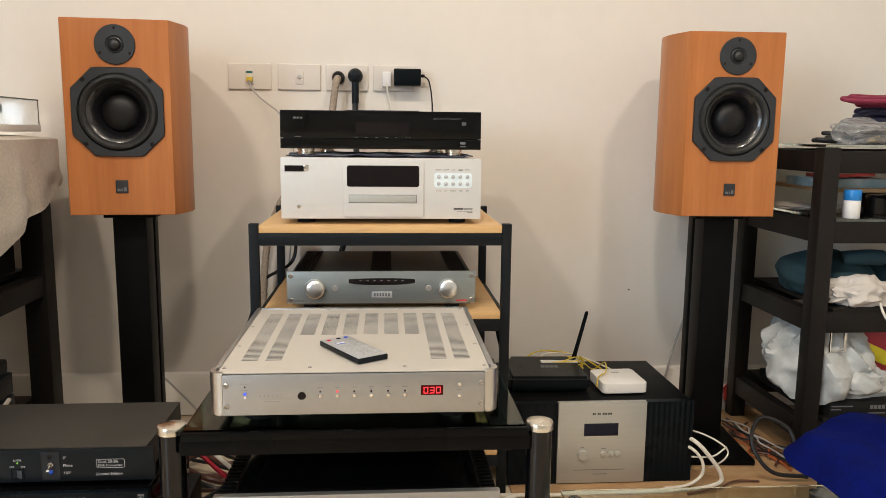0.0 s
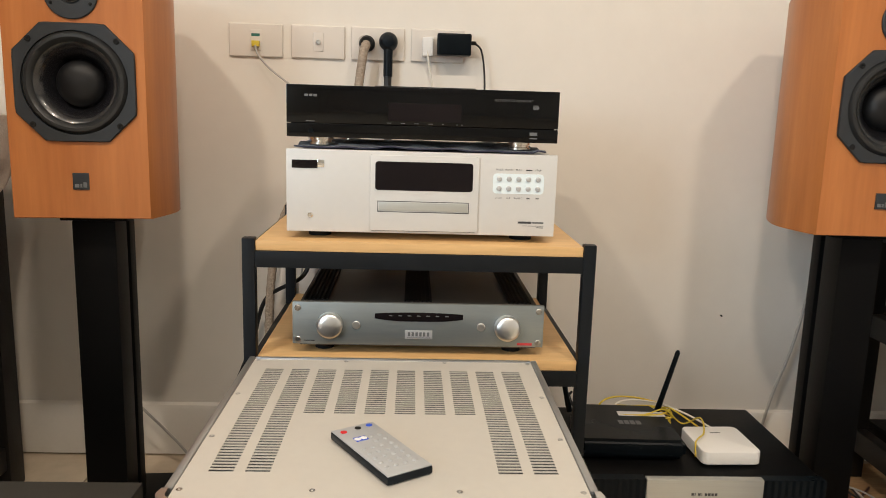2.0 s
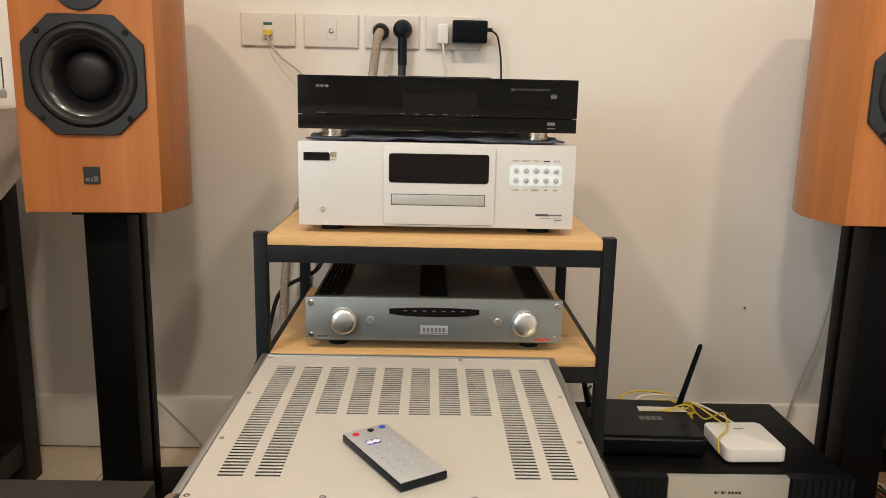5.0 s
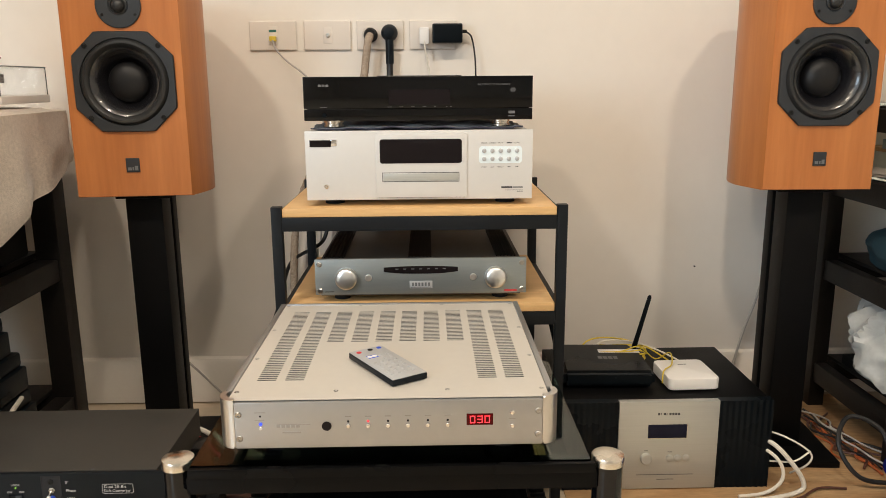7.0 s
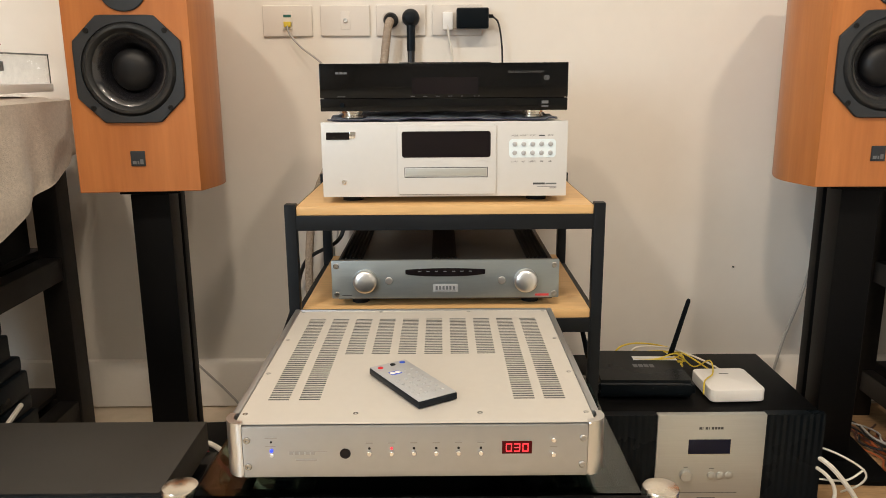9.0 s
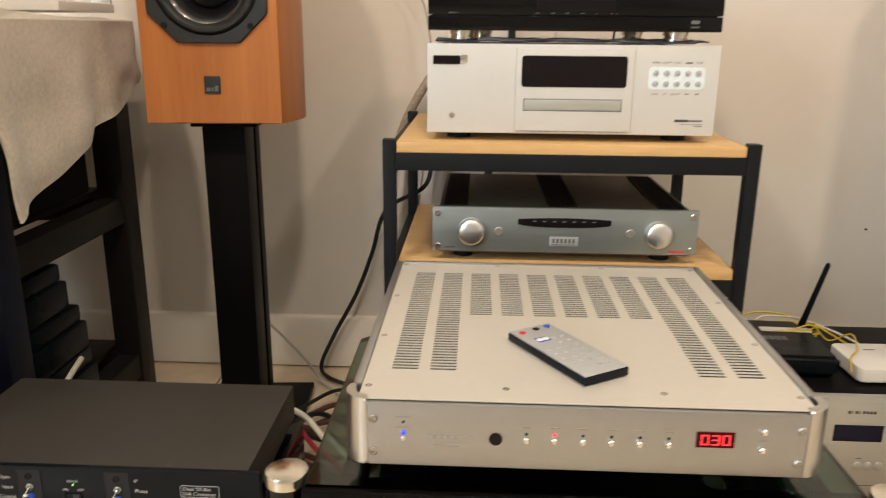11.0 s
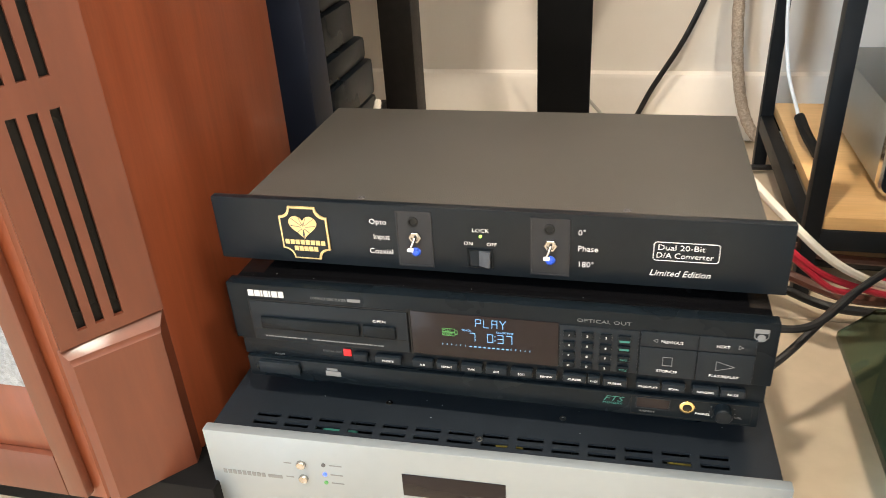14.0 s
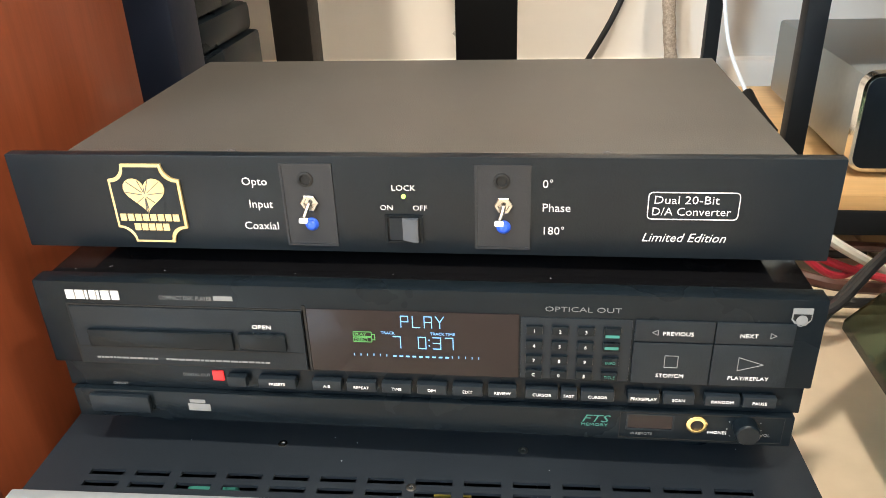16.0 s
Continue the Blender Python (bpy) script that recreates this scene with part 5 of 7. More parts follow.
def conditioner():
    s = thing("power_conditioner", pose(-0.600, 1.187, 0.0, 0, 0, 1.6), "power conditioner with silver front panel and vented black lid", "power conditioner")
    b0, h = 0.014, 0.110
    fp = pbox("front_panel", s, "power", -0.2360, 0.2360, -0.004, 0.006, b0 - 0.004, h, 0.0015)
    # lid with two rows of slots near the front edge
    bm = B()
    y0, y1, zt = 0.006, 0.36, h - 0.0008
    slots = [(-0.196 + 0.0283 * i, -0.196 + 0.0283 * i + 0.0215) for i in range(14)]
    ys = [y0, 0.0110, 0.0155, 0.0205, 0.0250, y1]
    xl = [-0.2300] + [e for q in slots for e in q] + [0.2300]
    vs = {}
    for i, x in enumerate(xl):
        for j, y in enumerate(ys):
            vs[i, j] = bm.verts.new((x, y, zt))
    for i in range(len(xl) - 1):
        for j in range(len(ys) - 1):
            if i % 2 == 1 and j in (1, 3):
                continue
            bm.faces.new((vs[i, j], vs[i + 1, j], vs[i + 1, j + 1], vs[i, j + 1]))
    r = bmesh.ops.extrude_face_region(bm, geom=bm.faces[:])
    for v in r["geom"]:
        if isinstance(v, bmesh.types.BMVert):
            v.co.z -= 0.002
    part("lid", bm, "lidm", s)
    bm = B()
    for b in ((-0.230, -0.228), (0.228, 0.230)):
        box(bm, b[0], b[1], 0.006, 0.36, b0, zt - 0.002)
    box(bm, -0.228, 0.228, 0.358, 0.36, b0, zt - 0.002)
    box(bm, -0.228, 0.228, 0.010, 0.358, b0, b0 + 0.002)
    part("case", bm, "blk", s)
    pbox("circuit_board", s, "plas2", -0.20, 0.20, 0.016, 0.30, h - 0.036, h - 0.034)
    for i in range(9):
        x = -0.19 + 0.044 * i
        pbox("component", s, "plas2", x, x + 0.028, 0.02, 0.06, h - 0.034, h - 0.022 - 0.006 * (i % 2), 0.001)
    pbox("component", s, "inkt", -0.14, -0.11, 0.018, 0.034, h - 0.024, h - 0.016, 0.001)
    pbox("component", s, "yeld", 0.012, 0.034, 0.018, 0.034, h - 0.026, h - 0.014, 0.001)
    pbox("component", s, "yeld", 0.15, 0.17, 0.018, 0.034, h - 0.022, h - 0.014, 0.001)
    for a, b in ((-0.085, 0.052), (0.065, 0.052), (0.0, 0.018)):
        flat_screw(s, (a, b, zt), 0.0030)
    for z in (0.088, 0.072):
        bm = B()
        lathe(bm, (-0.150, -0.004, z - 0.006), [(0.0042, 0), (0.0042, 0.0022), (0.0036, 0.0030), (0.0028, 0.0026), (0.0008, 0.0026)], "y-", 20)
        part("button", bm, "nickel", fp)
        pbox("mark", fp, "inkg", -0.166, -0.159, -0.0043, -0.004, z - 0.0066, z - 0.0056)
    for z, m in ((0.084, "inkd"), (0.0735, "ledb"), (0.0640, "vfdg")):
        pcyl("led", fp, m, (-0.130, -0.005, z), 0.0018, 0.0012, "y", 12)
        pbox("mark", fp, "inkg", -0.125, -0.114, -0.0043, -0.004, z - 0.0005, z + 0.0005)
    pbox("display", fp, "dispd", -0.062, 0.024, -0.0048, -0.004, 0.060, 0.084, 0.0004)
    bm = B()
    for i in range(9):
        box(bm, -0.225 + 0.0045 * i, -0.2217 + 0.0045 * i, -0.0043, -0.004, 0.062, 0.0665)
    box(bm, -0.183, -0.170, -0.0043, -0.004, 0.0625, 0.066)
    part("emblem", bm, "inkg", fp)
    for a in (-0.19, 0.19):
        for b in (0.05, 0.31):
            pcyl("foot", s, "rub", (a, b, 0), 0.02, b0)


conditioner()


# ---- tall wooden floor speaker beside the stack ----
def tower():
    s = thing("floor_speaker", pose(0, 0, 0), "tall red cherry floor speaker with slotted chamfered corner and plinth", "loudspeaker")
    xr, yb, xl, zt = -0.862, 1.484, -1.235, 1.12
    R, C = Vector((-0.8665, 1.2090)), Vector((-0.9155, 1.139))
    CL, RL = Vector((-1.1815, 1.139)), Vector((-1.2305, 1.2090))
    # body
    bm = B()
    prism(bm, [(xr, yb), (R.x, R.y), (C.x, C.y), (CL.x, CL.y), (RL.x, RL.y), (xl, yb)], 0.052, zt)
    es = [e for e in bm.edges if abs(e.verts[0].co.x - e.verts[1].co.x) < 1e-6 and abs(e.verts[0].co.y - e.verts[1].co.y) < 1e-6]
    bmesh.ops.bevel(bm, geom=es, offset=0.0035, segments=3, affect="EDGES")
    body = part("cabinet", bm, "mahog", s)
    # slotted corner board on the chamfer, with three long slots in two stretches
    u = (C - R).normalized()
    nrm = Vector((-u.y, u.x)) if Vector((-u.y, u.x)).y < 0 else Vector((u.y, -u.x))
    L = (C - R).length
    m = Matrix(((u.x, -nrm.x, 0, R.x), (u.y, -nrm.y, 0, R.y), (0, 0, 1, 0), (0, 0, 0, 1)))
    a = [0.0015, 0.0322, 0.0392, 0.0469, 0.0539, 0.0609, 0.0679, L - 0.0015]
    zz = [0.2120, 0.2233, 0.393, 0.415, 0.571, 0.593, 0.749, 0.771, 0.927, 0.949, 1.10, 1.118]
    bm = B()
    vs = {}
    for i, p in enumerate(a):
        for j, z in enumerate(zz):
            vs[i, j] = bm.verts.new((p, -0.006, z))
    for i in range(len(a) - 1):
        for j in range(len(zz) - 1):
            if i % 2 == 1 and j % 2 == 1:
                continue
            bm.faces.new((vs[i, j], vs[i + 1, j], vs[i + 1, j + 1], vs[i, j + 1]))
    r = bmesh.ops.extrude_face_region(bm, geom=bm.faces[:])
    for v in r["geom"]:
        if isinstance(v, bmesh.types.BMVert):
            v.co.y = -0.0005
    bmesh.ops.transform(bm, matrix=m, verts=bm.verts)
    cb = part("slotted_board", bm, "mahogt", s, "solid cherry corner board with long slots")
    # near-black sheet just behind the board stands in for shade deep in the slots
    bm = B()
    box(bm, 0.028, L - 0.010, -0.0020, -0.0008, 0.217, 1.11, 0, 2, None)
    bmesh.ops.transform(bm, matrix=m, verts=bm.verts)
    part("slot_shade_sheet", bm, "barb", cb)
    # plinth blocks on the chamfers, with a sloping sill under the slotted board
    for r0, c0, r1, c1 in ((Vector((xr, 1.1927)), Vector((-0.9061, 1.1395)), R, C), (Vector((xl, 1.1927)), Vector((-1.1909, 1.1395)), RL, CL)):
        bm = B()
        low = [bm.verts.new((q.x, q.y, 0.0515)) for q in (r1, r0, c0, c1)]
        mid = [bm.verts.new((q.x, q.y, 0.1990)) for q in (r1, r0, c0, c1)]
        top = [bm.verts.new((q.x, q.y, 0.2115)) for q in (r1, c1)]
        bm.faces.new(low)
        for i in range(4):
            j = (i + 1) % 4
            if i != 3:
                bm.faces.new((low[i], low[j], mid[j], mid[i]))
        bm.faces.new((low[3], low[0], mid[0], top[0], top[1], mid[3]))
        bm.faces.new((mid[1], mid[2], top[1], top[0]))
        bm.faces.new((mid[0], mid[1], top[0]))
        bm.faces.new((mid[2], mid[3], top[1]))
        es = [e for e in bm.edges if all(v in (mid[1], mid[2]) for v in e.verts)]
        bmesh.ops.bevel(bm, geom=es, offset=0.003, segments=3, affect="EDGES")
        part("plinth_block", bm, "mahogt", s)
    pbox("base", s, "blk", xl + 0.01, xr + 0.030, 1.165, yb, 0.0, 0.0510, 0.002)
    # framed front: grille cloth above a recessed wooden panel
    x0, x1, z0, z1 = -1.168, -0.929, 0.060, 1.10
    bm = B()
    for b in ((x0, x0 + 0.0195, z0, z1), (x1 - 0.0195, x1, z0, z1), (x0 + 0.0195, x1 - 0.0195, z0, z0 + 0.046), (x0 + 0.0195, x1 - 0.0195, z1 - 0.03, z1)):
        box(bm, b[0], b[1], C.y - 0.010, C.y - 0.0005, b[2], b[3], 0.002)
    gf = part("grille_frame", bm, "mahogt", s)
    pbox("lower_panel", gf, "mahog", x0 + 0.020, x1 - 0.020, C.y - 0.0045, C.y - 0.0005, z0 + 0.0465, 0.1755, 0.001)
    pbox("grille_cloth", gf, "grille", x0 + 0.020, x1 - 0.020, C.y - 0.006, C.y - 0.0005, 0.176, z1 - 0.0305)


tower()


# ---- dark wooden racks ----
def wood_rack(name, x0, x1, y0, y1, levels, top, label, lit_front, leg=0.058, shelf="dwood"):
    s = thing(name, pose(0, 0, 0), label, "rack")
    for i, (a, b) in enumerate(((x0, y0), (x1 - leg, y0), (x0, y1 - leg), (x1 - leg, y1 - leg))):
        # front legs can take the bluer wood, which has window light in its colour
        pbox("leg", s, "litwood" if (lit_front and b == y0) else "dwood", a, a + leg, b, b + leg, 0, top, 0.004)
    for z in levels:
        for a in (x0 + 0.006, x1 - leg + 0.006):
            pbox("side_rail", s, "dwood", a, a + leg - 0.012, y0 + leg, y1 - leg, z - 0.052, z, 0.003)
        for b in (y0 + 0.006, y1 - leg + 0.006):
            pbox("cross_rail", s, "dwood", x0 + leg, x1 - leg, b, b + leg - 0.012, z - 0.052, z, 0.003)
    return s


LX0, LX1, LY0, LY1 = -1.46, -0.857, 1.550, 2.045
lr = wood_rack("wooden_rack", LX0, LX1, LY0, LY1, (0.105, 0.452, 0.775), 0.785, "black stained wooden rack under a draped beige towel", True)
for z in (0.105, 0.452, 0.785):
    n = 5
    for i in range(n):
        w = (LX1 - LX0 - 0.13) / n
        xx = LX0 + 0.065 + w * i
        pbox("slat", lr, "dwood", xx + 0.004, xx + w - 0.004, LY0 + 0.008, LY1 - 0.008, z + 0.0005, z + 0.012, 0.002)
RX, RXB, RY, RYB = 1.030, 1.640, 1.720, 2.135
rr = wood_rack("wooden_rack", RX, RXB, RY, RYB, (0.125, 0.405, 0.625, 0.792), 0.800, "dark brown wooden rack full of household clutter", False, 0.042)
for z, m in ((0.125, "dwood"), (0.405, "dwood")):
    for i in range(4):
        w = (RXB - RX - 0.11) / 4
        xx = RX + 0.055 + w * i
        pbox("slat", rr, m, xx + 0.003, xx + w - 0.003, RY + 0.006, RYB - 0.006, z + 0.0005, z + 0.010, 0.002)
for z in (0.6255, 0.8005):
    pbox("glass_shelf", rr, "glassg", RX + 0.004 if z > 0.7 else RX + 0.044, RXB - 0.004 if z > 0.7 else RXB - 0.044, RY + 0.003, RYB - 0.003, z, z + 0.006, 0.001)


def sheet(bm, nx, ny, fn, thick=0.003):
    """A cloth-like sheet from fn(u, v), given some thickness."""
    g = [[bm.verts.new(fn(i / nx, j / ny)) for i in range(nx + 1)] for j in range(ny + 1)]
    for j in range(ny):
        for i in range(nx):
            bm.faces.new((g[j][i], g[j][i + 1], g[j + 1][i + 1], g[j + 1][i]))
    bmesh.ops.recalc_face_normals(bm, faces=bm.faces)
    bmesh.ops.solidify(bm, geom=bm.faces[:], thickness=thick)


def crumple(bm, c, r, seed, rough=0.35, sub=5, flat=0.0, sharp=False):
    """A crumpled lump about c with half sizes r, resting flat below."""
    out = bmesh.ops.create_icosphere(bm, subdivisions=sub, radius=1.0)
    for v in out["verts"]:
        p = v.co.copy()
        o = Vector((seed * 3.1, seed * 1.7, seed * 0.9))
        w = Vector((p.x + p.y * 0.5, p.y, p.z * 0.7)) + 0.35 * Vector((noise.noise(p + o), noise.noise(p * 1.3 - o), 0.0))
        d = noise.noise(p * 1.2 + o) * 0.8 - abs(noise.noise(w * 1.7 + o)) * 1.0 - abs(noise.noise(w * 3.4 - o)) * 0.36 - abs(noise.noise(w * 7.0 + o)) * 0.09 + 0.34
        q = p * (1 + rough * d)
        if q.z < -0.72:
            q.z = -0.72 + 0.05 * (q.z + 0.72)
        v.co = Vector((c[0] + q.x * r[0], c[1] + q.y * r[1], c[2] + (q.z + 0.72) * r[2]))


# ---- towel and tray on the left rack ----
def towel():
    bm = B()
    x0, x1, y0, y1, zt = -1.34, -0.832, 1.532, 2.02, 0.801
    def fn(u, v):
        # u runs along the rack from front to back, v from the middle of the top over the side and down
        y = y0 + (y1 - y0) * u
        run = v * (0.50 + 0.30)
        drop_end = 0.290 - 0.165 * min(1.0, u * 1.05) - 0.03 * max(0.0, u - 0.8)
        tip = 0.0
        if run < 0.50:
            x, z = x0 + run / 0.50 * (x1 - x0), zt + 0.012 * noise.noise((u * 5, v * 5, 3)) + 0.006
            if v * 0.8 > 0.46:
                z -= 0.004
        else:
            k = (run - 0.50) / 0.30
            z = zt - k * drop_end
            fold = 0.010 * math.sin(u * 17 + 1.2 * k + 2 * noise.noise((u * 3, 0, 0))) * k + 0.010 * noise.noise((u * 6, k * 3, 7)) * (0.3 + k)
            x = x1 + 0.012 + 0.012 * math.sin(k * 1.6) + fold
            y += 0.075 * k * (0.5 - u) * 0.25 + 0.012 * noise.noise((k * 3, u * 3, 5)) * k
        return (x, y, z)
    sheet(bm, 70, 70, fn, 0.005)
    solid("towel", bm, "towel", "beige terry towel draped over the black rack", "towel")

towel()
tr = thing("dust_cover_box", pose(-0.900, 1.90, 0.8165), "clear acrylic cover on a white tray standing on the towel", "box")
pbox("tray", tr, "white", -0.42, 0.0, 0.0, 0.22, 0.0, 0.018, 0.003)
bm = B()
for b in ((-0.417, -0.003, 0.003, 0.006), (-0.417, -0.003, 0.214, 0.217), (-0.417, -0.414, 0.006, 0.214), (-0.006, -0.003, 0.006, 0.214)):
    box(bm, b[0], b[1], b[2], b[3], 0.018, 0.080)
box(bm, -0.417, -0.003, 0.003, 0.217, 0.080, 0.083)
part("cover", bm, "acryl", tr).visible_shadow = False
bm = B()
for a, b in (((-0.417, 0.003), (-0.003, 0.003)), ((-0.003, 0.003), (-0.003, 0.217))):
    tube(bm, [(a[0], a[1], 0.0825), (b[0], b[1], 0.0825)], 0.0012, 6, 1)
tube(bm, [(-0.003, 0.003, 0.018), (-0.003, 0.003, 0.0825)], 0.0012, 6, 1)
part("cover_edge", bm, "inkg", tr)
bm = B()
box(bm, -0.09, -0.045, 0.05, 0.07, 0.050, 0.060, 0.002)
prism(bm, [(-0.045, 0.048), (-0.028, 0.046), (-0.028, 0.066), (-0.045, 0.062)], 0.05, 0.07, "y")
part("tonearm", bm, "inkg", tr, "grey moulded piece")
pbox("handle_bar", tr, "magr", -0.42, -0.045, 0.10, 0.104, 0.100, 0.103)
pbox("handle_post", tr, "inkg", -0.30, -0.296, 0.10, 0.104, 0.083, 0.100)

for i, (z, y0, y1, xr) in enumerate(((0.118, 1.64, 1.815, -0.862), (0.206, 1.635, 1.805, -0.868), (0.294, 1.63, 1.775, -0.880))):
    c = thing("storage_case", pose(xr, y0, z), "flat black plastic case stacked on the rack's lower shelf", "case", "stacked black cases")
    pbox("base", c, "plas", -0.36, 0.0, 0.0, y1 - y0, 0.0, 0.052, 0.006)
    pbox("lid", c, "plas", -0.355, -0.006, 0.006, y1 - y0 - 0.006, 0.0525, 0.086, 0.008)
bm = B()
box(bm, -1.38, -0.93, 1.66, 1.99, 0.4645, 0.585, 0.006)
solid("box", bm, "rub", "black cardboard box on the rack's middle shelf", "box")


# ---- digital player with wide black sides, router and small white box ----
def wide_component():
    s = thing("hifi_component", pose(0.517, 1.680, 0.0), "black component with a silver centre panel and blue display", "amplifier")
    pbox("body", s, "blk", -0.218, 0.218, 0.012, 0.335, 0.012, 0.201, 0.002)
    for x0, x1 in ((-0.221, -0.106), (0.106, 0.221)):
        bm = B()
        n = 9
        pts = [(x0, 0.020), (x1, 0.020)]
        top = []
        for i in range(n * 4 + 1):
            x = x1 + (x0 - x1) * i / (n * 4)
            top.append((x, 0.0 + (0.0012 if i % 4 in (1, 2) else 0.0)))
        prism(bm, pts + top, 0.004, 0.203)
        part("side_cheek", bm, "plas", s)
    fp = pbox("front_panel", s, "alu", -0.1055, 0.1055, -0.003, 0.012, 0.006, 0.2045, 0.001)
    f = -0.003
    pbox("display", fp, "dispn", -0.0435, 0.0385, f - 0.0006, f, 0.1230, 0.1535, 0.0004, "navy blue display window")
    bm = B()
    for b in ((-0.0445, 0.0395, 0.1218, 0.1228), (0.0388, 0.0395, 0.1228, 0.1545)):
        box(bm, b[0], b[1], f - 0.001, f, b[2], b[3])
    part("display_lip", bm, "pol", fp)
    bm = B()
    for i in range(8):
        box(bm, -0.0245 + 0.0060 * i, -0.0245 + 0.0060 * i + 0.0046 - 0.003 * (i in (1, 3)), f - 0.0004, f, 0.1745, 0.1795)
    part("emblem", bm, "inkd", fp)
    bm = B()
    lathe(bm, (-0.046, f, 0.0775), [(0.0120, 0), (0.0120, 0.006), (0.0105, 0.008), (0.001, 0.008)], "y-", 28)
    part("knob", bm, "alu", fp)
    for i in range(3):
        bm = B()
        lathe(bm, (0.005 + 0.0175 * i, f, 0.0765), [(0.0078, 0), (0.0078, 0.0022), (0.0066, 0.0030), (0.001, 0.0030)], "y-", 24)
        part("button", bm, "alu", fp)
    for x0, x1, z in ((-0.05, -0.042, 0.0935), (0.0, 0.010, 0.0900), (-0.064, 0.058, 0.0380), (-0.02, 0.016, 0.0270)):
        pbox("mark", fp, "inkg", x0, x1, f - 0.0003, f, z, z + 0.0016)
    for a in (-0.18, 0.18):
        for b in (0.04, 0.29):
            pcyl("foot", s, "rub", (a, b, 0), 0.018, 0.0125)


wide_component()


def router():
    s = thing("router", pose(0.407, 1.752, 0.2015, 0, 0, -2), "black plastic network router with two upright antennas", "router")
    bm = B()
    prism(bm, [(-0.100, 0.0), (0.100, 0.0), (0.098, 0.13), (0.080, 0.185), (-0.080, 0.185), (-0.098, 0.13)], 0.004, 0.041)
    es = [e for e in bm.edges]
    bmesh.ops.bevel(bm, geom=es, offset=0.009, segments=3, affect="EDGES")
    c = part("case", bm, "plas", s)
    pbox("label", c, "ink", -0.002, 0.092, 0.120, 0.142, 0.041, 0.0414)
    bm = B()
    for i in range(4):
        box(bm, -0.010 + 0.0115 * i, -0.001 + 0.0115 * i, 0.078, 0.096, 0.041, 0.0414)
        box(bm, -0.008 + 0.0115 * i, -0.003 + 0.0115 * i, 0.083, 0.091, 0.0413, 0.0416)
    part("mark", bm, "inkg", c)
    for sx, lean in ((-1, -14), (1, 12)):
        m = pose(sx * 0.092, 0.178, 0.030, 6, lean, 0)
        bm = B()
        lathe(bm, (0, 0, 0), [(0.0062, -0.006), (0.0062, 0.010), (0.0055, 0.030), (0.0048, 0.135), (0.0030, 0.140)], "z", 14)
        bmesh.ops.transform(bm, matrix=m, verts=bm.verts)
        part("antenna", bm, "plas", s)
    for a in (-0.08, 0.08):
        for b in (0.03, 0.15):
            pcyl("foot", s, "rub", (a, b, 0), 0.007, 0.0045)
    w = thing("network_box", pose(0.588, 1.735, 0.2015, 0, 0, 2), "small flat white plastic network box", "network box")
    bm = B()
    def rounded(d, z):
        r = 0.013
        return [bm.verts.new((cx + (r - d) * math.cos(radians(a0 + 15 * k)), cy + (r - d) * math.sin(radians(a0 + 15 * k)), z)) for cx, cy, a0 in ((0.043, 0.105, 0), (-0.043, 0.105, 90), (-0.043, 0.013, 180), (0.043, 0.013, 270)) for k in range(7)]
    rings = [rounded(d, z) for d, z in ((0.002, 0.003), (0.0, 0.005), (0.0, 0.026), (0.0008, 0.028), (0.003, 0.029))]
    bm.faces.new(rings[0][::-1])
    bm.faces.new(rings[-1])
    for p, q in zip(rings, rings[1:]):
        for i in range(len(p)):
            j = (i + 1) % len(p)
            bm.faces.new((p[i], p[j], q[j], q[i]))
    wc = part("case", bm, "white", w)
    pbox("mark", wc, "inkg", -0.008, 0.012, 0.085, 0.088, 0.0290, 0.0293)
    pbox("foot", w, "rub", -0.045, 0.045, 0.02, 0.10, 0.0, 0.0032)


router()


# ---- cables ----
def cable(pts, r, mat, label, ripple=0.0, sub=8, segs=8, name="cable"):
    bm = B()
    tube(bm, pts, r, segs, sub, ripple)
    return solid(name, bm, mat, label, "cable")


def coil(c, rx, ry, turns, r, mat, label, lift=0.003, seed=1, name="cable", tail=()):
    rnd = random.Random(seed)
    pts = []
    for i in range(turns * 8):
        a = 2 * math.pi * i / 8
        pts.append((c[0] + (rx + rnd.uniform(-0.12, 0.12) * rx) * math.cos(a), c[1] + (ry + rnd.uniform(-0.12, 0.12) * ry) * math.sin(a), c[2] + r + lift * i / 8 * rnd.uniform(0.6, 1.2)))
    return cable(pts + list(tail), r, mat, label, sub=5)


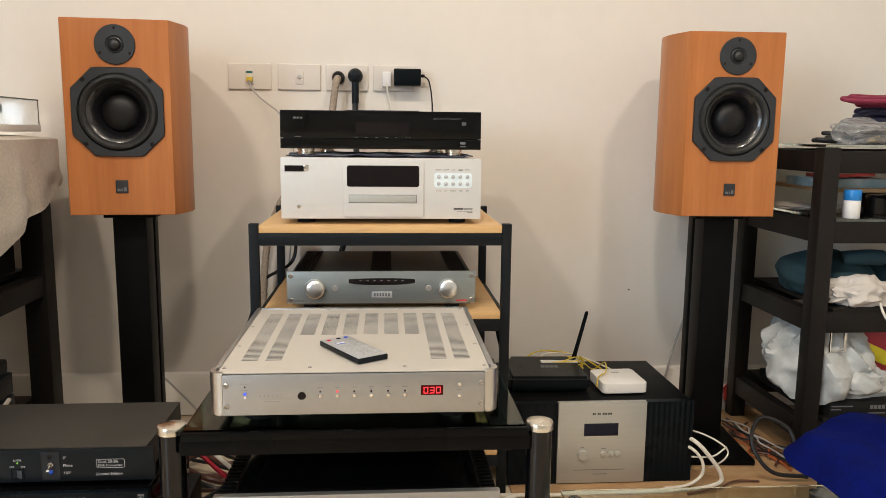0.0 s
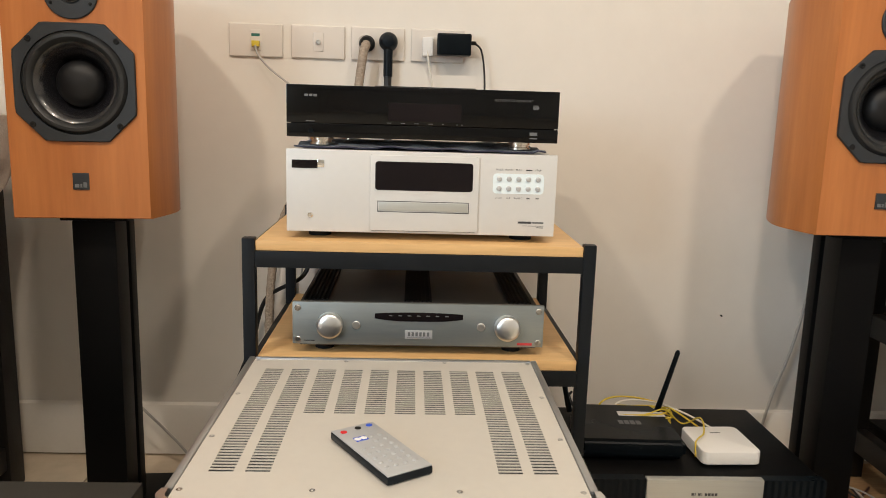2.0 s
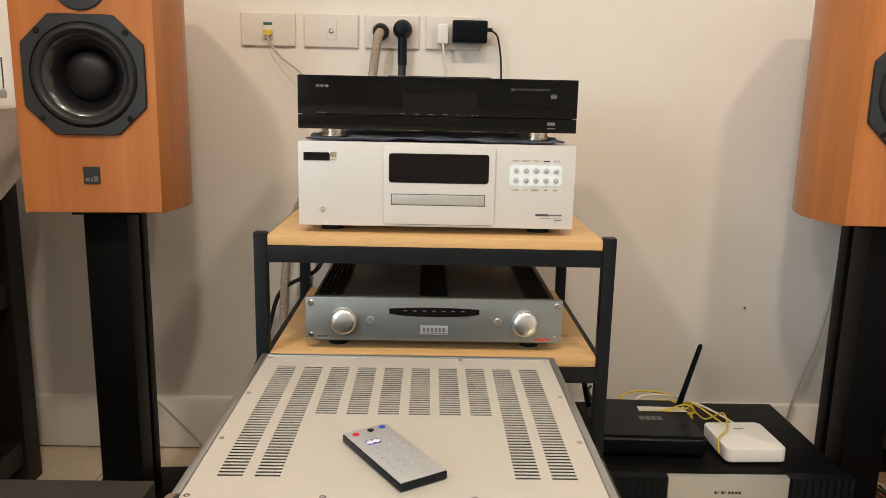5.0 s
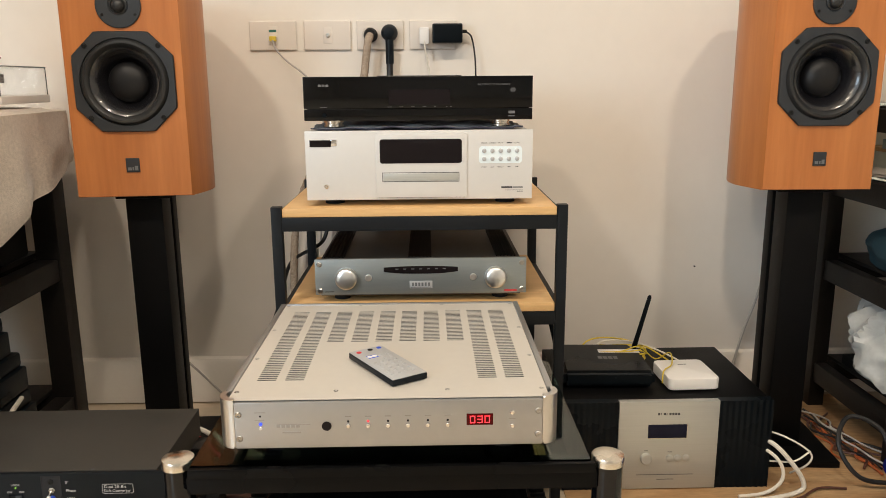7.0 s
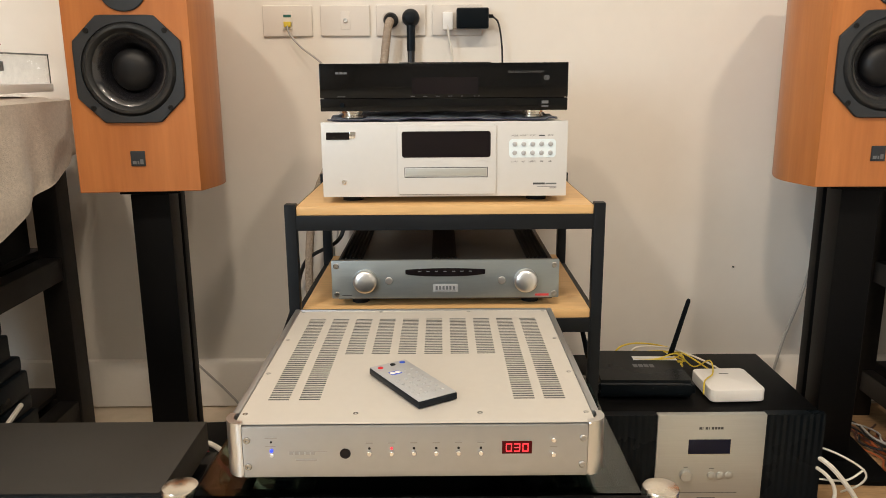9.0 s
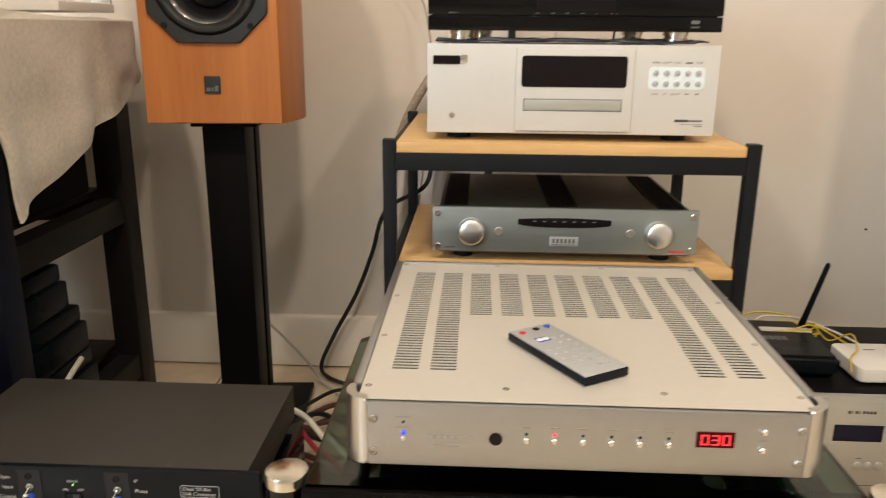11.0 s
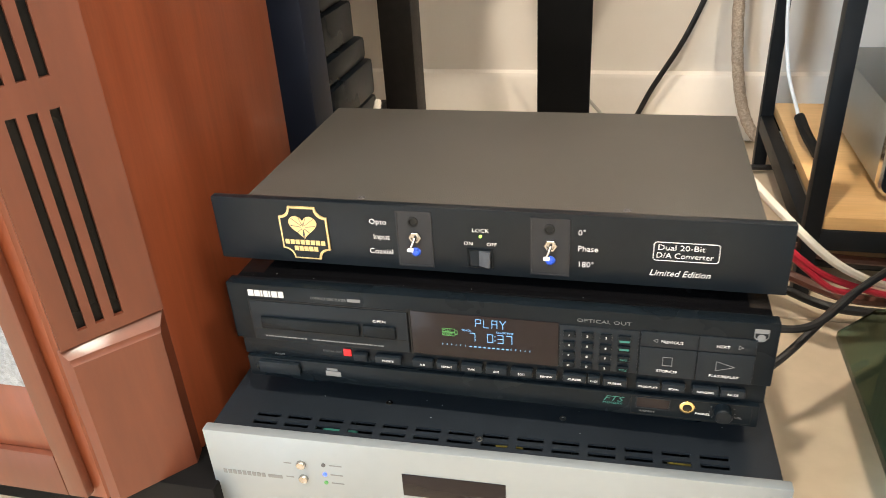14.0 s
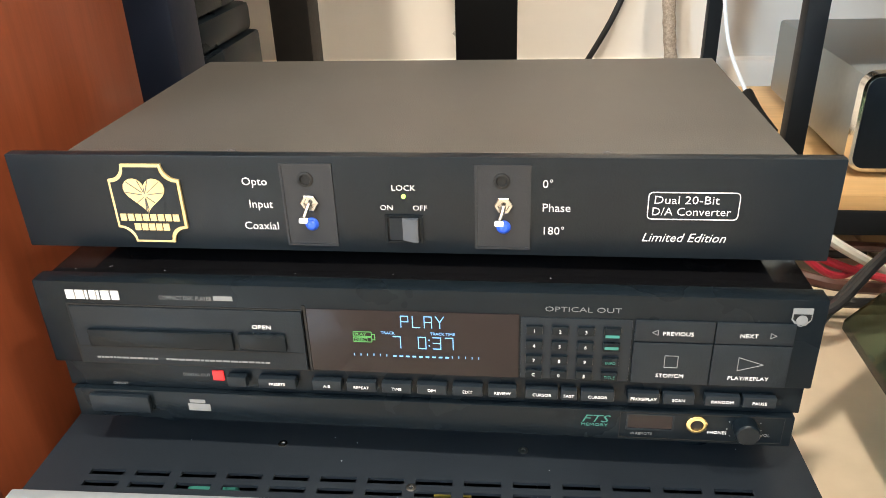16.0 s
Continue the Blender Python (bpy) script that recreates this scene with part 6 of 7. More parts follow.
def plates():
    W = Y1
    xs = (-0.3645, -0.2290, -0.0975, 0.0340)
    for i, x in enumerate(xs):
        s = thing("wall_plate", pose(x, W, 0.9735, 0, 0.4 * (i % 2), 0), ("white wall plate with a yellow network plug", "white wall plate with an aerial socket", "white wall plate with two mains plugs", "white wall plate with a charger plugged in")[i], "wall plate", "row of wall plates")
        bm = B()
        box(bm, -0.0585, 0.0585, -0.007, 0.0, -0.0355, 0.0355, 0.003, 3)
        p = part("plate", bm, "plate", s)
        if i == 0:
            pbox("socket", s, "plate", -0.012, 0.012, -0.0085, -0.006, -0.022, 0.022, 0.001)
            pbox("socket_tag", s, "inkt", -0.009, 0.009, -0.0090, -0.0084, 0.008, 0.014)
            pbox("plug", s, "cyel", -0.007, 0.009, -0.020, -0.0075, -0.014, -0.002, 0.001)
        elif i == 1:
            pbox("socket", s, "plate", -0.010, 0.012, -0.0085, -0.006, -0.020, 0.020, 0.001)
            bm = B()
            lathe(bm, (0.001, -0.0085, 0.0), [(0.0055, 0), (0.0055, 0.003), (0.004, 0.004), (0.0035, 0.001), (0.001, 0.001)], "y-", 18)
            part("aerial_jack", bm, "knob", s)
        elif i == 2:
            for a in (-0.026, 0.021):
                bm = B()
                lathe(bm, (a, -0.006, 0.0), [(0.021, 0), (0.021, 0.0022), (0.0185, 0.0026), (0.018, 0.0012), (0.001, 0.0012)], "y-", 28)
                part("socket", bm, "plate", s)
        else:
            pbox("socket", s, "plate", -0.030, 0.030, -0.0085, -0.006, -0.020, 0.020, 0.001)
    # heavy plugs and the power brick
    s = thing("mains_plug", pose(-0.121, W - 0.009, 0.973), "round dark plug with a tan braided sleeve", "plug")
    bm = B()
    lathe(bm, (0, 0, 0), [(0.0175, 0), (0.0175, 0.006), (0.0150, 0.016), (0.0130, 0.024)], "y-", 24)
    part("plug_body", bm, "rub", s)
    s = thing("mains_plug", pose(-0.074, W - 0.009, 0.978), "black round right-angled mains plug", "plug")
    bm = B()
    lathe(bm, (0, 0, 0), [(0.0205, 0), (0.0205, 0.014), (0.0185, 0.024), (0.012, 0.032), (0.002, 0.034)], "y-", 28)
    part("plug_body", bm, "plas2", s)
    bm = B()
    tube(bm, [(0, -0.016, -0.008), (0, -0.017, -0.03), (0, -0.017, -0.075)], 0.0100, 14, 6)
    part("strain_relief", bm, "plas2", s)
    cable([(-0.074, W - 0.026, 0.905), (-0.074, W - 0.03, 0.86), (-0.072, W - 0.04, 0.70), (-0.09, W - 0.06, 0.58), (-0.12, W - 0.05, 0.47)], 0.0082, "cblk", "thick black mains cable hanging behind the rack")
    cable([(-0.121, W - 0.028, 0.972), (-0.126, W - 0.045, 0.955), (-0.132, W - 0.045, 0.915), (-0.142, W - 0.045, 0.86), (-0.185, W - 0.05, 0.76), (-0.250, W - 0.055, 0.68), (-0.305, W - 0.06, 0.57), (-0.327, W - 0.065, 0.44), (-0.330, W - 0.07, 0.24), (-0.298, W - 0.075, 0.07), (-0.23, W - 0.10, 0.016), (-0.10, W - 0.14, 0.016)],
          0.0098, "braid", "thick tan braided power cable hanging from the wall", 0.05, 14, 12)
    s = thing("power_adapter", pose(0.0695, W - 0.009, 0.976), "black power adapter plugged into the wall plate", "power adapter")
    pbox("case", s, "plas", -0.037, 0.037, -0.040, 0.0, -0.024, 0.022, 0.004, "", 3)
    pbox("cord_grip", s, "rub", 0.037, 0.0485, -0.022, -0.014, 0.000, 0.008, 0.002)
    cable([(0.117, W - 0.027, 0.979), (0.130, W - 0.026, 0.965), (0.138, W - 0.028, 0.92), (0.140, W - 0.032, 0.86), (0.138, W - 0.035, 0.75), (0.11, W - 0.05, 0.60)], 0.0022, "cblk", "thin black cord of the power adapter")
    s = thing("mains_plug", pose(0.0135, W - 0.0085, 0.972), "small white plug in the wall plate", "plug")
    pbox("plug_body", s, "white", -0.013, 0.011, -0.020, 0.0, -0.022, 0.018, 0.003)
    cable([(0.0115, W - 0.026, 0.965), (0.0155, W - 0.028, 0.93), (0.024, W - 0.03, 0.88), (0.022, W - 0.03, 0.80), (0.0, W - 0.04, 0.66)], 0.0024, "cwht", "thin white cord hanging from a plug")
    cable([(-0.3635, W - 0.020, 0.962), (-0.357, W - 0.022, 0.942), (-0.33, W - 0.03, 0.912), (-0.285, W - 0.045, 0.878), (-0.255, W - 0.055, 0.838), (-0.24, W - 0.06, 0.76), (-0.225, W - 0.06, 0.68), (-0.245, W - 0.05, 0.60), (-0.262, W - 0.05, 0.45)], 0.0024, "cgry", "thin grey network cable hanging from a wall plate")


plates()
W = Y1
cable([(-0.236, W - 0.07, 0.55), (-0.248, W - 0.10, 0.47), (-0.338, W - 0.06, 0.405), (-0.373, W - 0.05, 0.30), (-0.412, W - 0.05, 0.20), (-0.470, W - 0.05, 0.09), (-0.49, W - 0.08, 0.02), (-0.40, W - 0.14, 0.012), (-0.30, W - 0.16, 0.012), (-0.2, W - 0.15, 0.012)], 0.0048, "cblk", "black power cable looping down to the floor")
cable([(-0.262, W - 0.10, 0.45), (-0.268, W - 0.13, 0.30), (-0.266, W - 0.20, 0.20), (-0.258, W - 0.30, 0.15)], 0.0027, "cwhb", "white cable with a black plug hanging by the rack")
cable([(-0.258, W - 0.30, 0.152), (-0.250, W - 0.33, 0.135), (-0.240, W - 0.37, 0.121)], 0.0075, "rub", "black plug end of the white cable", name="cable_plug")
for k, (m, dx, dz, r) in enumerate((("cred", -0.010, 0.0, 0.0038), ("cwht", 0.012, 0.006, 0.0046), ("cred", 0.0, -0.014, 0.0034))):
    cable([(-0.47 + dx, 1.500, 0.220 + dz), (-0.435 + dx, 1.515, 0.232 + dz), (-0.400 + dx, 1.510, 0.222 + dz), (-0.360 + dx, 1.49, 0.188 + dz), (-0.312 + dx, 1.48, 0.145 + dz), (-0.27 + dx, 1.49, 0.115 + dz), (-0.20, 1.52 + 0.02 * k, 0.08), (-0.12, 1.56, 0.06)],
          r, m, "thick %s loudspeaker cable behind the stack" % ("red" if m == "cred" else "off-white"))
for k, (m, y, z) in enumerate((("cbrn", 1.72, 0.06), ("cblk", 1.76, 0.03), ("cblk", 1.64, 0.035), ("cbrn", 1.60, 0.075), ("cblk", 1.84, 0.02))):
    cable([(-0.52, 1.53, 0.15 - 0.01 * k), (-0.45, y - 0.03, z + 0.05), (-0.38, y, z), (-0.31, y - 0.02, z - 0.008), (-0.25, y - 0.06, z - 0.01), (-0.15, y - 0.05, max(0.012, z - 0.02))], 0.0055 + 0.0008 * (k % 2), m, "%s interconnect cable near the floor" % ("brown" if m == "cbrn" else "black"))
for k, (m, dy, z, r) in enumerate((("cblk", 0.00, 0.010, 0.0050), ("cbrn", 0.05, 0.016, 0.0056), ("cblk", 0.10, 0.026, 0.0042), ("cbrn", -0.05, 0.030, 0.0050))):
    cable([(-0.50, 1.80 + dy, z + 0.004), (-0.43, 1.88 + dy, z + 0.012), (-0.36, 1.86 + dy, z + 0.006), (-0.31, 1.78 + dy, z), (-0.33, 1.70 + dy, z), (-0.40, 1.67 + dy, z + 0.008), (-0.46, 1.70 + dy, z + 0.004)],
          r, m, "%s cable coiled on the floor behind the stack" % ("brown" if m == "cbrn" else "black"))
cable([(-0.372, 1.33, 0.155), (-0.330, 1.35, 0.150), (-0.28, 1.40, 0.165), (-0.22, 1.46, 0.17)], 0.0036, "cblk", "thick black cable leaving the disc player")
cable([(-0.372, 1.33, 0.105), (-0.345, 1.35, 0.120), (-0.30, 1.39, 0.150), (-0.25, 1.44, 0.16)], 0.0036, "cblk", "thick black cable leaving the stack")
cable([(-0.66, 2.11, 0.190), (-0.607, 2.10, 0.142), (-0.567, 2.10, 0.100), (-0.526, 2.10, 0.053), (-0.49, 2.08, 0.018), (-0.42, 2.0, 0.005), (-0.34, 1.9, 0.005)], 0.0030, "cgry", "grey cable sloping from behind the stand")
cable([(-0.83, 1.70, 0.225), (-0.80, 1.60, 0.232), (-0.77, 1.55, 0.240), (-0.74, 1.58, 0.228), (-0.73, 1.7, 0.15)], 0.005, "cwht", "off-white cable arching behind the converter")
cable([(0.93, W - 0.03, 0.60), (0.925, W - 0.03, 0.45), (0.900, W - 0.03, 0.30), (0.865, W - 0.03, 0.18), (0.84, W - 0.035, 0.06), (0.84, W - 0.05, 0.008)], 0.0034, "cgry", "thin grey cable hanging on the wall behind the stand")
coil((0.462, 1.905, 0.2025), 0.064, 0.034, 7, 0.0016, "cyel", "coil of thin yellow fibre cable on the black component", 0.0065, 3, tail=[(0.55, 1.90, 0.215), (0.57, 1.86, 0.245), (0.56, 1.81, 0.236), (0.53, 1.77, 0.236), (0.515, 1.73, 0.225)])
cable([(0.40, 1.905, 0.225), (0.43, 1.94, 0.245), (0.50, 1.955, 0.240), (0.56, 1.94, 0.225), (0.60, 1.89, 0.215), (0.606, 1.83, 0.215)], 0.0022, "cwht", "thin white cable arching to the network box")
cable([(0.36, 1.905, 0.222), (0.40, 1.95, 0.245), (0.46, 1.965, 0.246), (0.53, 1.955, 0.232), (0.575, 1.90, 0.215), (0.585, 1.83, 0.215)], 0.0020, "cyel", "thin yellow cable arching behind the router")
cable([(0.345, 1.90, 0.222), (0.33, 1.93, 0.238), (0.325, 1.955, 0.250), (0.332, 1.965, 0.256)], 0.0028, "cblk", "short black lead behind the router")
cable([(0.715, 1.72, 0.112), (0.745, 1.67, 0.104), (0.779, 1.655, 0.066), (0.802, 1.655, 0.030), (0.795, 1.650, 0.010), (0.72, 1.625, 0.0085), (0.60, 1.615, 0.0085), (0.42, 1.615, 0.0085), (0.25, 1.62, 0.0085)], 0.0050, "cwht", "white cable running along the floor")
cable([(0.715, 1.72, 0.090), (0.740, 1.665, 0.085), (0.757, 1.655, 0.056), (0.750, 1.650, 0.028), (0.715, 1.645, 0.009), (0.66, 1.64, 0.0055)], 0.0038, "cwht", "white cable bending to the floor by the black component")
cable([(0.715, 1.74, 0.118), (0.76, 1.69, 0.120), (0.800, 1.665, 0.104), (0.818, 1.660, 0.084), (0.810, 1.665, 0.060), (0.790, 1.69, 0.03)], 0.0021, "cwht", "thin white cord looping by the black component")
cable([(0.815, 1.662, 0.095), (0.783, 1.66, 0.074), (0.75, 1.675, 0.066), (0.715, 1.70, 0.060)], 0.0021, "cwht", "thin white cord crossing a loop")
cable([(1.02, 1.97, 0.009), (0.985, 1.93, 0.014), (0.99, 1.88, 0.010), (1.01, 1.83, 0.018), (0.995, 1.79, 0.010), (1.03, 1.74, 0.008)], 0.0032, "corg", "orange brown wire lying on the cardboard")
cable([(1.05, 2.03, 0.009), (1.00, 1.97, 0.012), (1.02, 1.90, 0.020), (0.985, 1.85, 0.010), (1.02, 1.79, 0.008), (1.05, 1.72, 0.008)], 0.0026, "cbrn", "dark brown wire lying on the cardboard")
cable([(0.70, 1.60, 0.008), (0.78, 1.62, 0.012), (0.84, 1.66, 0.010), (0.90, 1.66, 0.008)], 0.0026, "cbrn", "thin brown wire on the cardboard")
cable([(0.30, 1.60, 0.016), (0.20, 1.56, 0.016), (0.12, 1.60, 0.06), (0.08, 1.65, 0.10)], 0.0045, "cwht", "white cable passing under the rack")
cable([(1.02, 1.66, 0.016), (0.93, 1.665, 0.03), (0.895, 1.70, 0.09), (0.935, 1.74, 0.135), (0.995, 1.72, 0.115), (1.01, 1.68, 0.06), (1.05, 1.62, 0.016), (1.10, 1.58, 0.016)], 0.0050, "cblk", "stiff black cable standing in a loop on the floor")


# ---- clutter on and by the right rack ----
def clutter():
    zt = 0.807
    rnd = random.Random(31)
    kinds = (("cmag", "magenta", 0.0052, 1.120, 0.104, 4), ("cnav", "navy", 0.0068, 1.150, 0.066, 5), ("cgry", "grey", 0.0052, 1.095, 0.038, 3), ("cblk", "black", 0.0056, 1.045, 0.014, 4))
    for m, t, r, x0, z, n in kinds:
        for k in range(n):
            xa, xb, y = x0 + rnd.uniform(-0.01, 0.035) + 0.012 * k, rnd.uniform(1.42, 1.57), 1.80 + 0.022 * k + rnd.uniform(-0.008, 0.008)
            zz = zt + r + max(0.0, z + rnd.uniform(-0.012, 0.012))
            xa = max(xa, 1.040)
            dip = rnd.uniform(0.010, 0.018) if z > 0.03 else 0.0
            cable([(xb, y + 0.05, zz - 0.6 * dip), (xb - 0.12, y + 0.025, zz + 0.2 * dip), (xa + 0.09, y + 0.016, zz + rnd.uniform(-0.004, 0.004)), (xa + 0.012, y + 0.008, zz - 0.2 * dip),
                   (xa, y - 0.006, zz - 0.6 * dip), (xa + 0.03, y - 0.018, zz - 0.9 * dip), (xa + 0.15, y - 0.020, zz - dip), (xb, y - 0.03, zz - dip)], r, m, "%s cable in a heap on the rack" % t)
    s = thing("cable_plug", pose(1.268, 1.80, zt + 0.172, 0, -38, 15), "red and silver plug sticking up from the cables", "plug")
    pcyl("shell", s, "chrome", (0, 0, 0.0), 0.009, 0.024)
    pcyl("boot", s, "cred", (0, 0, -0.060), 0.009, 0.060)
    bm = B()
    crumple(bm, (1.165, 1.775, zt), (0.075, 0.040, 0.036), 2, 0.45)
    solid("plastic_bag", bm, "clearb", "clear crinkled plastic bag with small parts", "bag")
    bm = B()
    crumple(bm, (1.330, 1.780, zt), (0.10, 0.045, 0.040), 5, 0.45)
    solid("plastic_bag", bm, "clearb", "clear crinkled plastic bag over blue cable", "bag")
    bm = B()
    crumple(bm, (1.34, 1.80, zt), (0.09, 0.04, 0.016), 8, 0.3, 3)
    solid("cable_bundle", bm, "lblu", "blue cable bundle inside a plastic bag", "cable")
    for k in range(6):
        bm = B()
        cyl(bm, (0, 0, 0), 0.0055, 0.020, "x", 12)
        solid("connector", bm, "brass", "small brass connector inside a clear bag", "connector", pose(1.150 + 0.014 * k, 1.756 + 0.004 * (k % 2), zt + 0.008 + 0.007 * (k % 3), 0, 12 * (k % 3) - 10, 40 * k), "brass connectors in a bag")
    # under the top: a slung cardboard tray with papers
    bm = B()
    box(bm, 1.090, 1.585, 1.79, 2.07, 0.690, 0.700, 0.002)
    solid("shelf_board", bm, "board", "thin brown board slung under the rack top", "board")
    for i, (m, x, w, d, z, h, yaw, tip, t) in enumerate((("mag", 1.082, 0.17, 0.16, 0.7005, 0.022, 4, 0, "teal printed card box"), ("magr", 1.090, 0.12, 0.12, 0.7230, 0.008, -9, -4, "red printed card packet"),
                                                     ("mag", 1.190, 0.14, 0.14, 0.7005, 0.014, 14, 0, "teal and white printed packet"), ("white", 1.150, 0.15, 0.11, 0.7330, 0.004, 20, -3, "white paper leaflet"), ("magr", 1.225, 0.09, 0.10, 0.7150, 0.010, 6, 5, "small red printed box"))):
        bm = B()
        box(bm, 0, w, 0, d, 0, h, 0.001)
        solid("card_box", bm, m, t + " lying on the slung board", "box", pose(x, 1.80 + 0.012 * i, z, 0, tip, yaw))
    bm = B()
    crumple(bm, (1.44, 1.86, 0.7005), (0.13, 0.07, 0.028), 11, 0.3)
    solid("cloth", bm, "tissue", "pale grey folded cloth on the slung board", "cloth")
    # upper shelf
    zt = 0.6316
    s = thing("bottle", pose(1.128, 1.752, zt), "white plastic bottle with a bright blue cap", "bottle")
    bm = B()
    lathe(bm, (0, 0, 0), [(0.018, 0), (0.0195, 0.002), (0.0195, 0.042), (0.0185, 0.0435)], "z", 28)
    part("bottle_body", bm, "white", s)
    bm = B()
    lathe(bm, (0, 0, 0.0435), [(0.0195, 0), (0.0200, 0.001), (0.0200, 0.022), (0.0185, 0.0245), (0.001, 0.0245)], "z", 28)
    part("cap", bm, "lblu", s, "bright blue cap")
    s = thing("disc_spindle", pose(1.235, 1.79, zt), "black plastic spindle case of discs", "disc case")
    bm = B()
    lathe(bm, (0, 0, 0), [(0.066, 0), (0.066, 0.008), (0.062, 0.010), (0.062, 0.048), (0.050, 0.056), (0.002, 0.057)], "z", 32)
    part("case", bm, "gloss", s)
    bm = B()
    tube(bm, [(-0.03, -0.058, 0.05), (0.0, -0.066, 0.055), (0.05, -0.05, 0.050), (0.09, -0.04, 0.035)], 0.002, 6, 6)
    part("strap", bm, "cwht", s)
    bm = B()
    box(bm, 1.33, 1.56, 1.80, 2.0, zt, zt + 0.055, 0.003)
    solid("box", bm, "rub", "black carton on the rack shelf", "box")
    bm = B()
    crumple(bm, (1.10, 1.98, zt), (0.05, 0.08, 0.012), 21, 0.3, 3)
    solid("cloth", bm, "tissue", "grey cloth lying on the rack shelf", "cloth")
    # third shelf
    zt = 0.4155
    bm = B()
    crumple(bm, (1.170, 1.915, zt), (0.112, 0.14, 0.066), 31, 0.10)
    solid("fabric_bag", bm, "teal", "dark teal padded fabric bag", "bag")
    bm = B()
    crumple(bm, (1.42, 1.93, zt), (0.16, 0.11, 0.060), 33, 0.10)
    solid("fabric_bag", bm, "teal", "dark blue padded fabric bag", "bag")
    bm = B()
    tube(bm, [(1.16, 1.82, zt + 0.105), (1.21, 1.80, zt + 0.112), (1.25, 1.80, zt + 0.110)], 0.020, 14, 6)
    solid("fabric_roll", bm, "teal", "rolled end of a dark blue fabric bag", "bag")
    bm = B()
    crumple(bm, (1.170, 1.765, zt), (0.095, 0.046, 0.040), 37, 0.60)
    solid("cloth", bm, "tissue", "crumpled white cotton cloth on the rack", "cloth")
    cable([(1.205, 1.726, zt + 0.012), (1.208, 1.712, zt - 0.012), (1.225, 1.708, zt - 0.036), (1.245, 1.710, zt - 0.030), (1.250, 1.714, zt + 0.002), (1.235, 1.730, zt + 0.02)], 0.0032, "cwht", "white cloth strap hanging in a loop", name="strap")
    # bottom shelf
    zt = 0.1355
    bm = B()
    crumple(bm, (1.145, 1.875, zt + 0.028), (0.120, 0.135, 0.115), 41, 0.50, 5)
    solid("plastic_bag", bm, "bag", "crumpled white plastic shopping bag", "bag")
    bm = B()
    box(bm, 1.09, 1.30, 1.80, 2.06, zt, zt + 0.026, 0.002)
    solid("box", bm, "rub", "flat black box under a plastic bag", "box")
    s = thing("carton", pose(1.10, 1.724, zt), "black printed carton with pale marks on the lowest shelf", "box")
    pbox("carton_body", s, "rub", 0.0, 0.40, 0.0, 0.05, 0.0, 0.042, 0.001)
    bm = B()
    for a, b, z in ((0.005, 0.060, 0.030), (0.005, 0.030, 0.022), (0.10, 0.145, 0.012)):
        box(bm, a, b, -0.0004, 0, z, z + 0.003)
    for i in range(4):
        box(bm, 0.105 + 0.010 * i, 0.113 + 0.010 * i, -0.0004, 0, 0.024, 0.034)
    part("mark", bm, "inkg", s)
    bm = B()
    crumple(bm, (1.190, 1.768, zt + 0.042), (0.100, 0.038, 0.044), 47, 0.5, 5)
    solid("plastic_bag", bm, "bag", "white plastic bag lying on a black carton", "bag")
    bm = B()
    box(bm, 1.12, 1.56, 1.81, 1.84, zt + 0.042, zt + 0.20, 0.004)
    solid("card_folder", bm, "cred", "dark red folder behind the plastic bags", "folder")
    bm = B()
    box(bm, 0, 0.13, 0, 0.004, 0, 0.035, 0.001)
    ob = solid("blister_pack", bm, "yel", "clear packet with a yellow label", "packet", pose(1.165, 1.795, zt + 0.165, 0, 24, 0))
    bm = B()
    tube(bm, [(1.098, 1.742, 0.405 - 0.055), (1.098, 1.742, 0.402 - 0.1), (1.135, 1.742, 0.402 - 0.1), (1.135, 1.742, 0.405 - 0.055)], 0.004, 8, 1)
    solid("bracket", bm, "chrome", "chrome wire bracket under the shelf", "bracket")


clutter()
bm = B()
def bl(u, v):
    a = 2 * math.pi * u
    k = v
    rr = 0.02 + 0.98 * k
    x = 1.045 + 0.235 * rr * math.cos(a) * (1 + 0.10 * math.sin(3 * a + 1))
    y = 1.31 + 0.275 * rr * math.sin(a) * (1 + 0.08 * math.sin(2 * a))
    z = 0.229 - 0.014 * k ** 3 - 0.042 * max(0.0, k - 0.84) / 0.16 + 0.014 * noise.noise((x * 8, y * 8, 2)) + 0.006 * noise.noise((x * 21, y * 17, 5)) + 0.006 * math.sin(5 * a) * k * k
    return (x, y, z)
sheet(bm, 72, 26, bl, 0.004)
solid("cushion_cover", bm, "bluec", "royal blue cloth thrown over a low black stool", "cloth")
st2 = thing("stool", pose(1.045, 1.31, 0.0), "low black stool under a blue cloth", "stool")
pcyl("seat", st2, "rub", (0, 0, 0.06), 0.185, 0.143, "z", 48)
for a in (45, 135, 225, 315):
    pcyl("leg", st2, "rub", (0.13 * math.cos(radians(a)), 0.13 * math.sin(radians(a)), 0.0), 0.016, 0.06)
bm = B()
prism(bm, [(0.32, 1.26), (0.805, 1.255), (0.805, 0.95), (0.32, 0.95)], 0.192, 0.196)
gt = thing("glass_table", pose(0, 0, 0), "low table with a clear glass top and dark legs", "table")
part("table_glass", bm, "glassg", gt).visible_shadow = False
for a, b in ((0.34, 0.97), (0.78, 0.97), (0.34, 1.235), (0.78, 1.235)):
    pcyl("leg", gt, "gloss", (a, b, 0), 0.011, 0.1915)

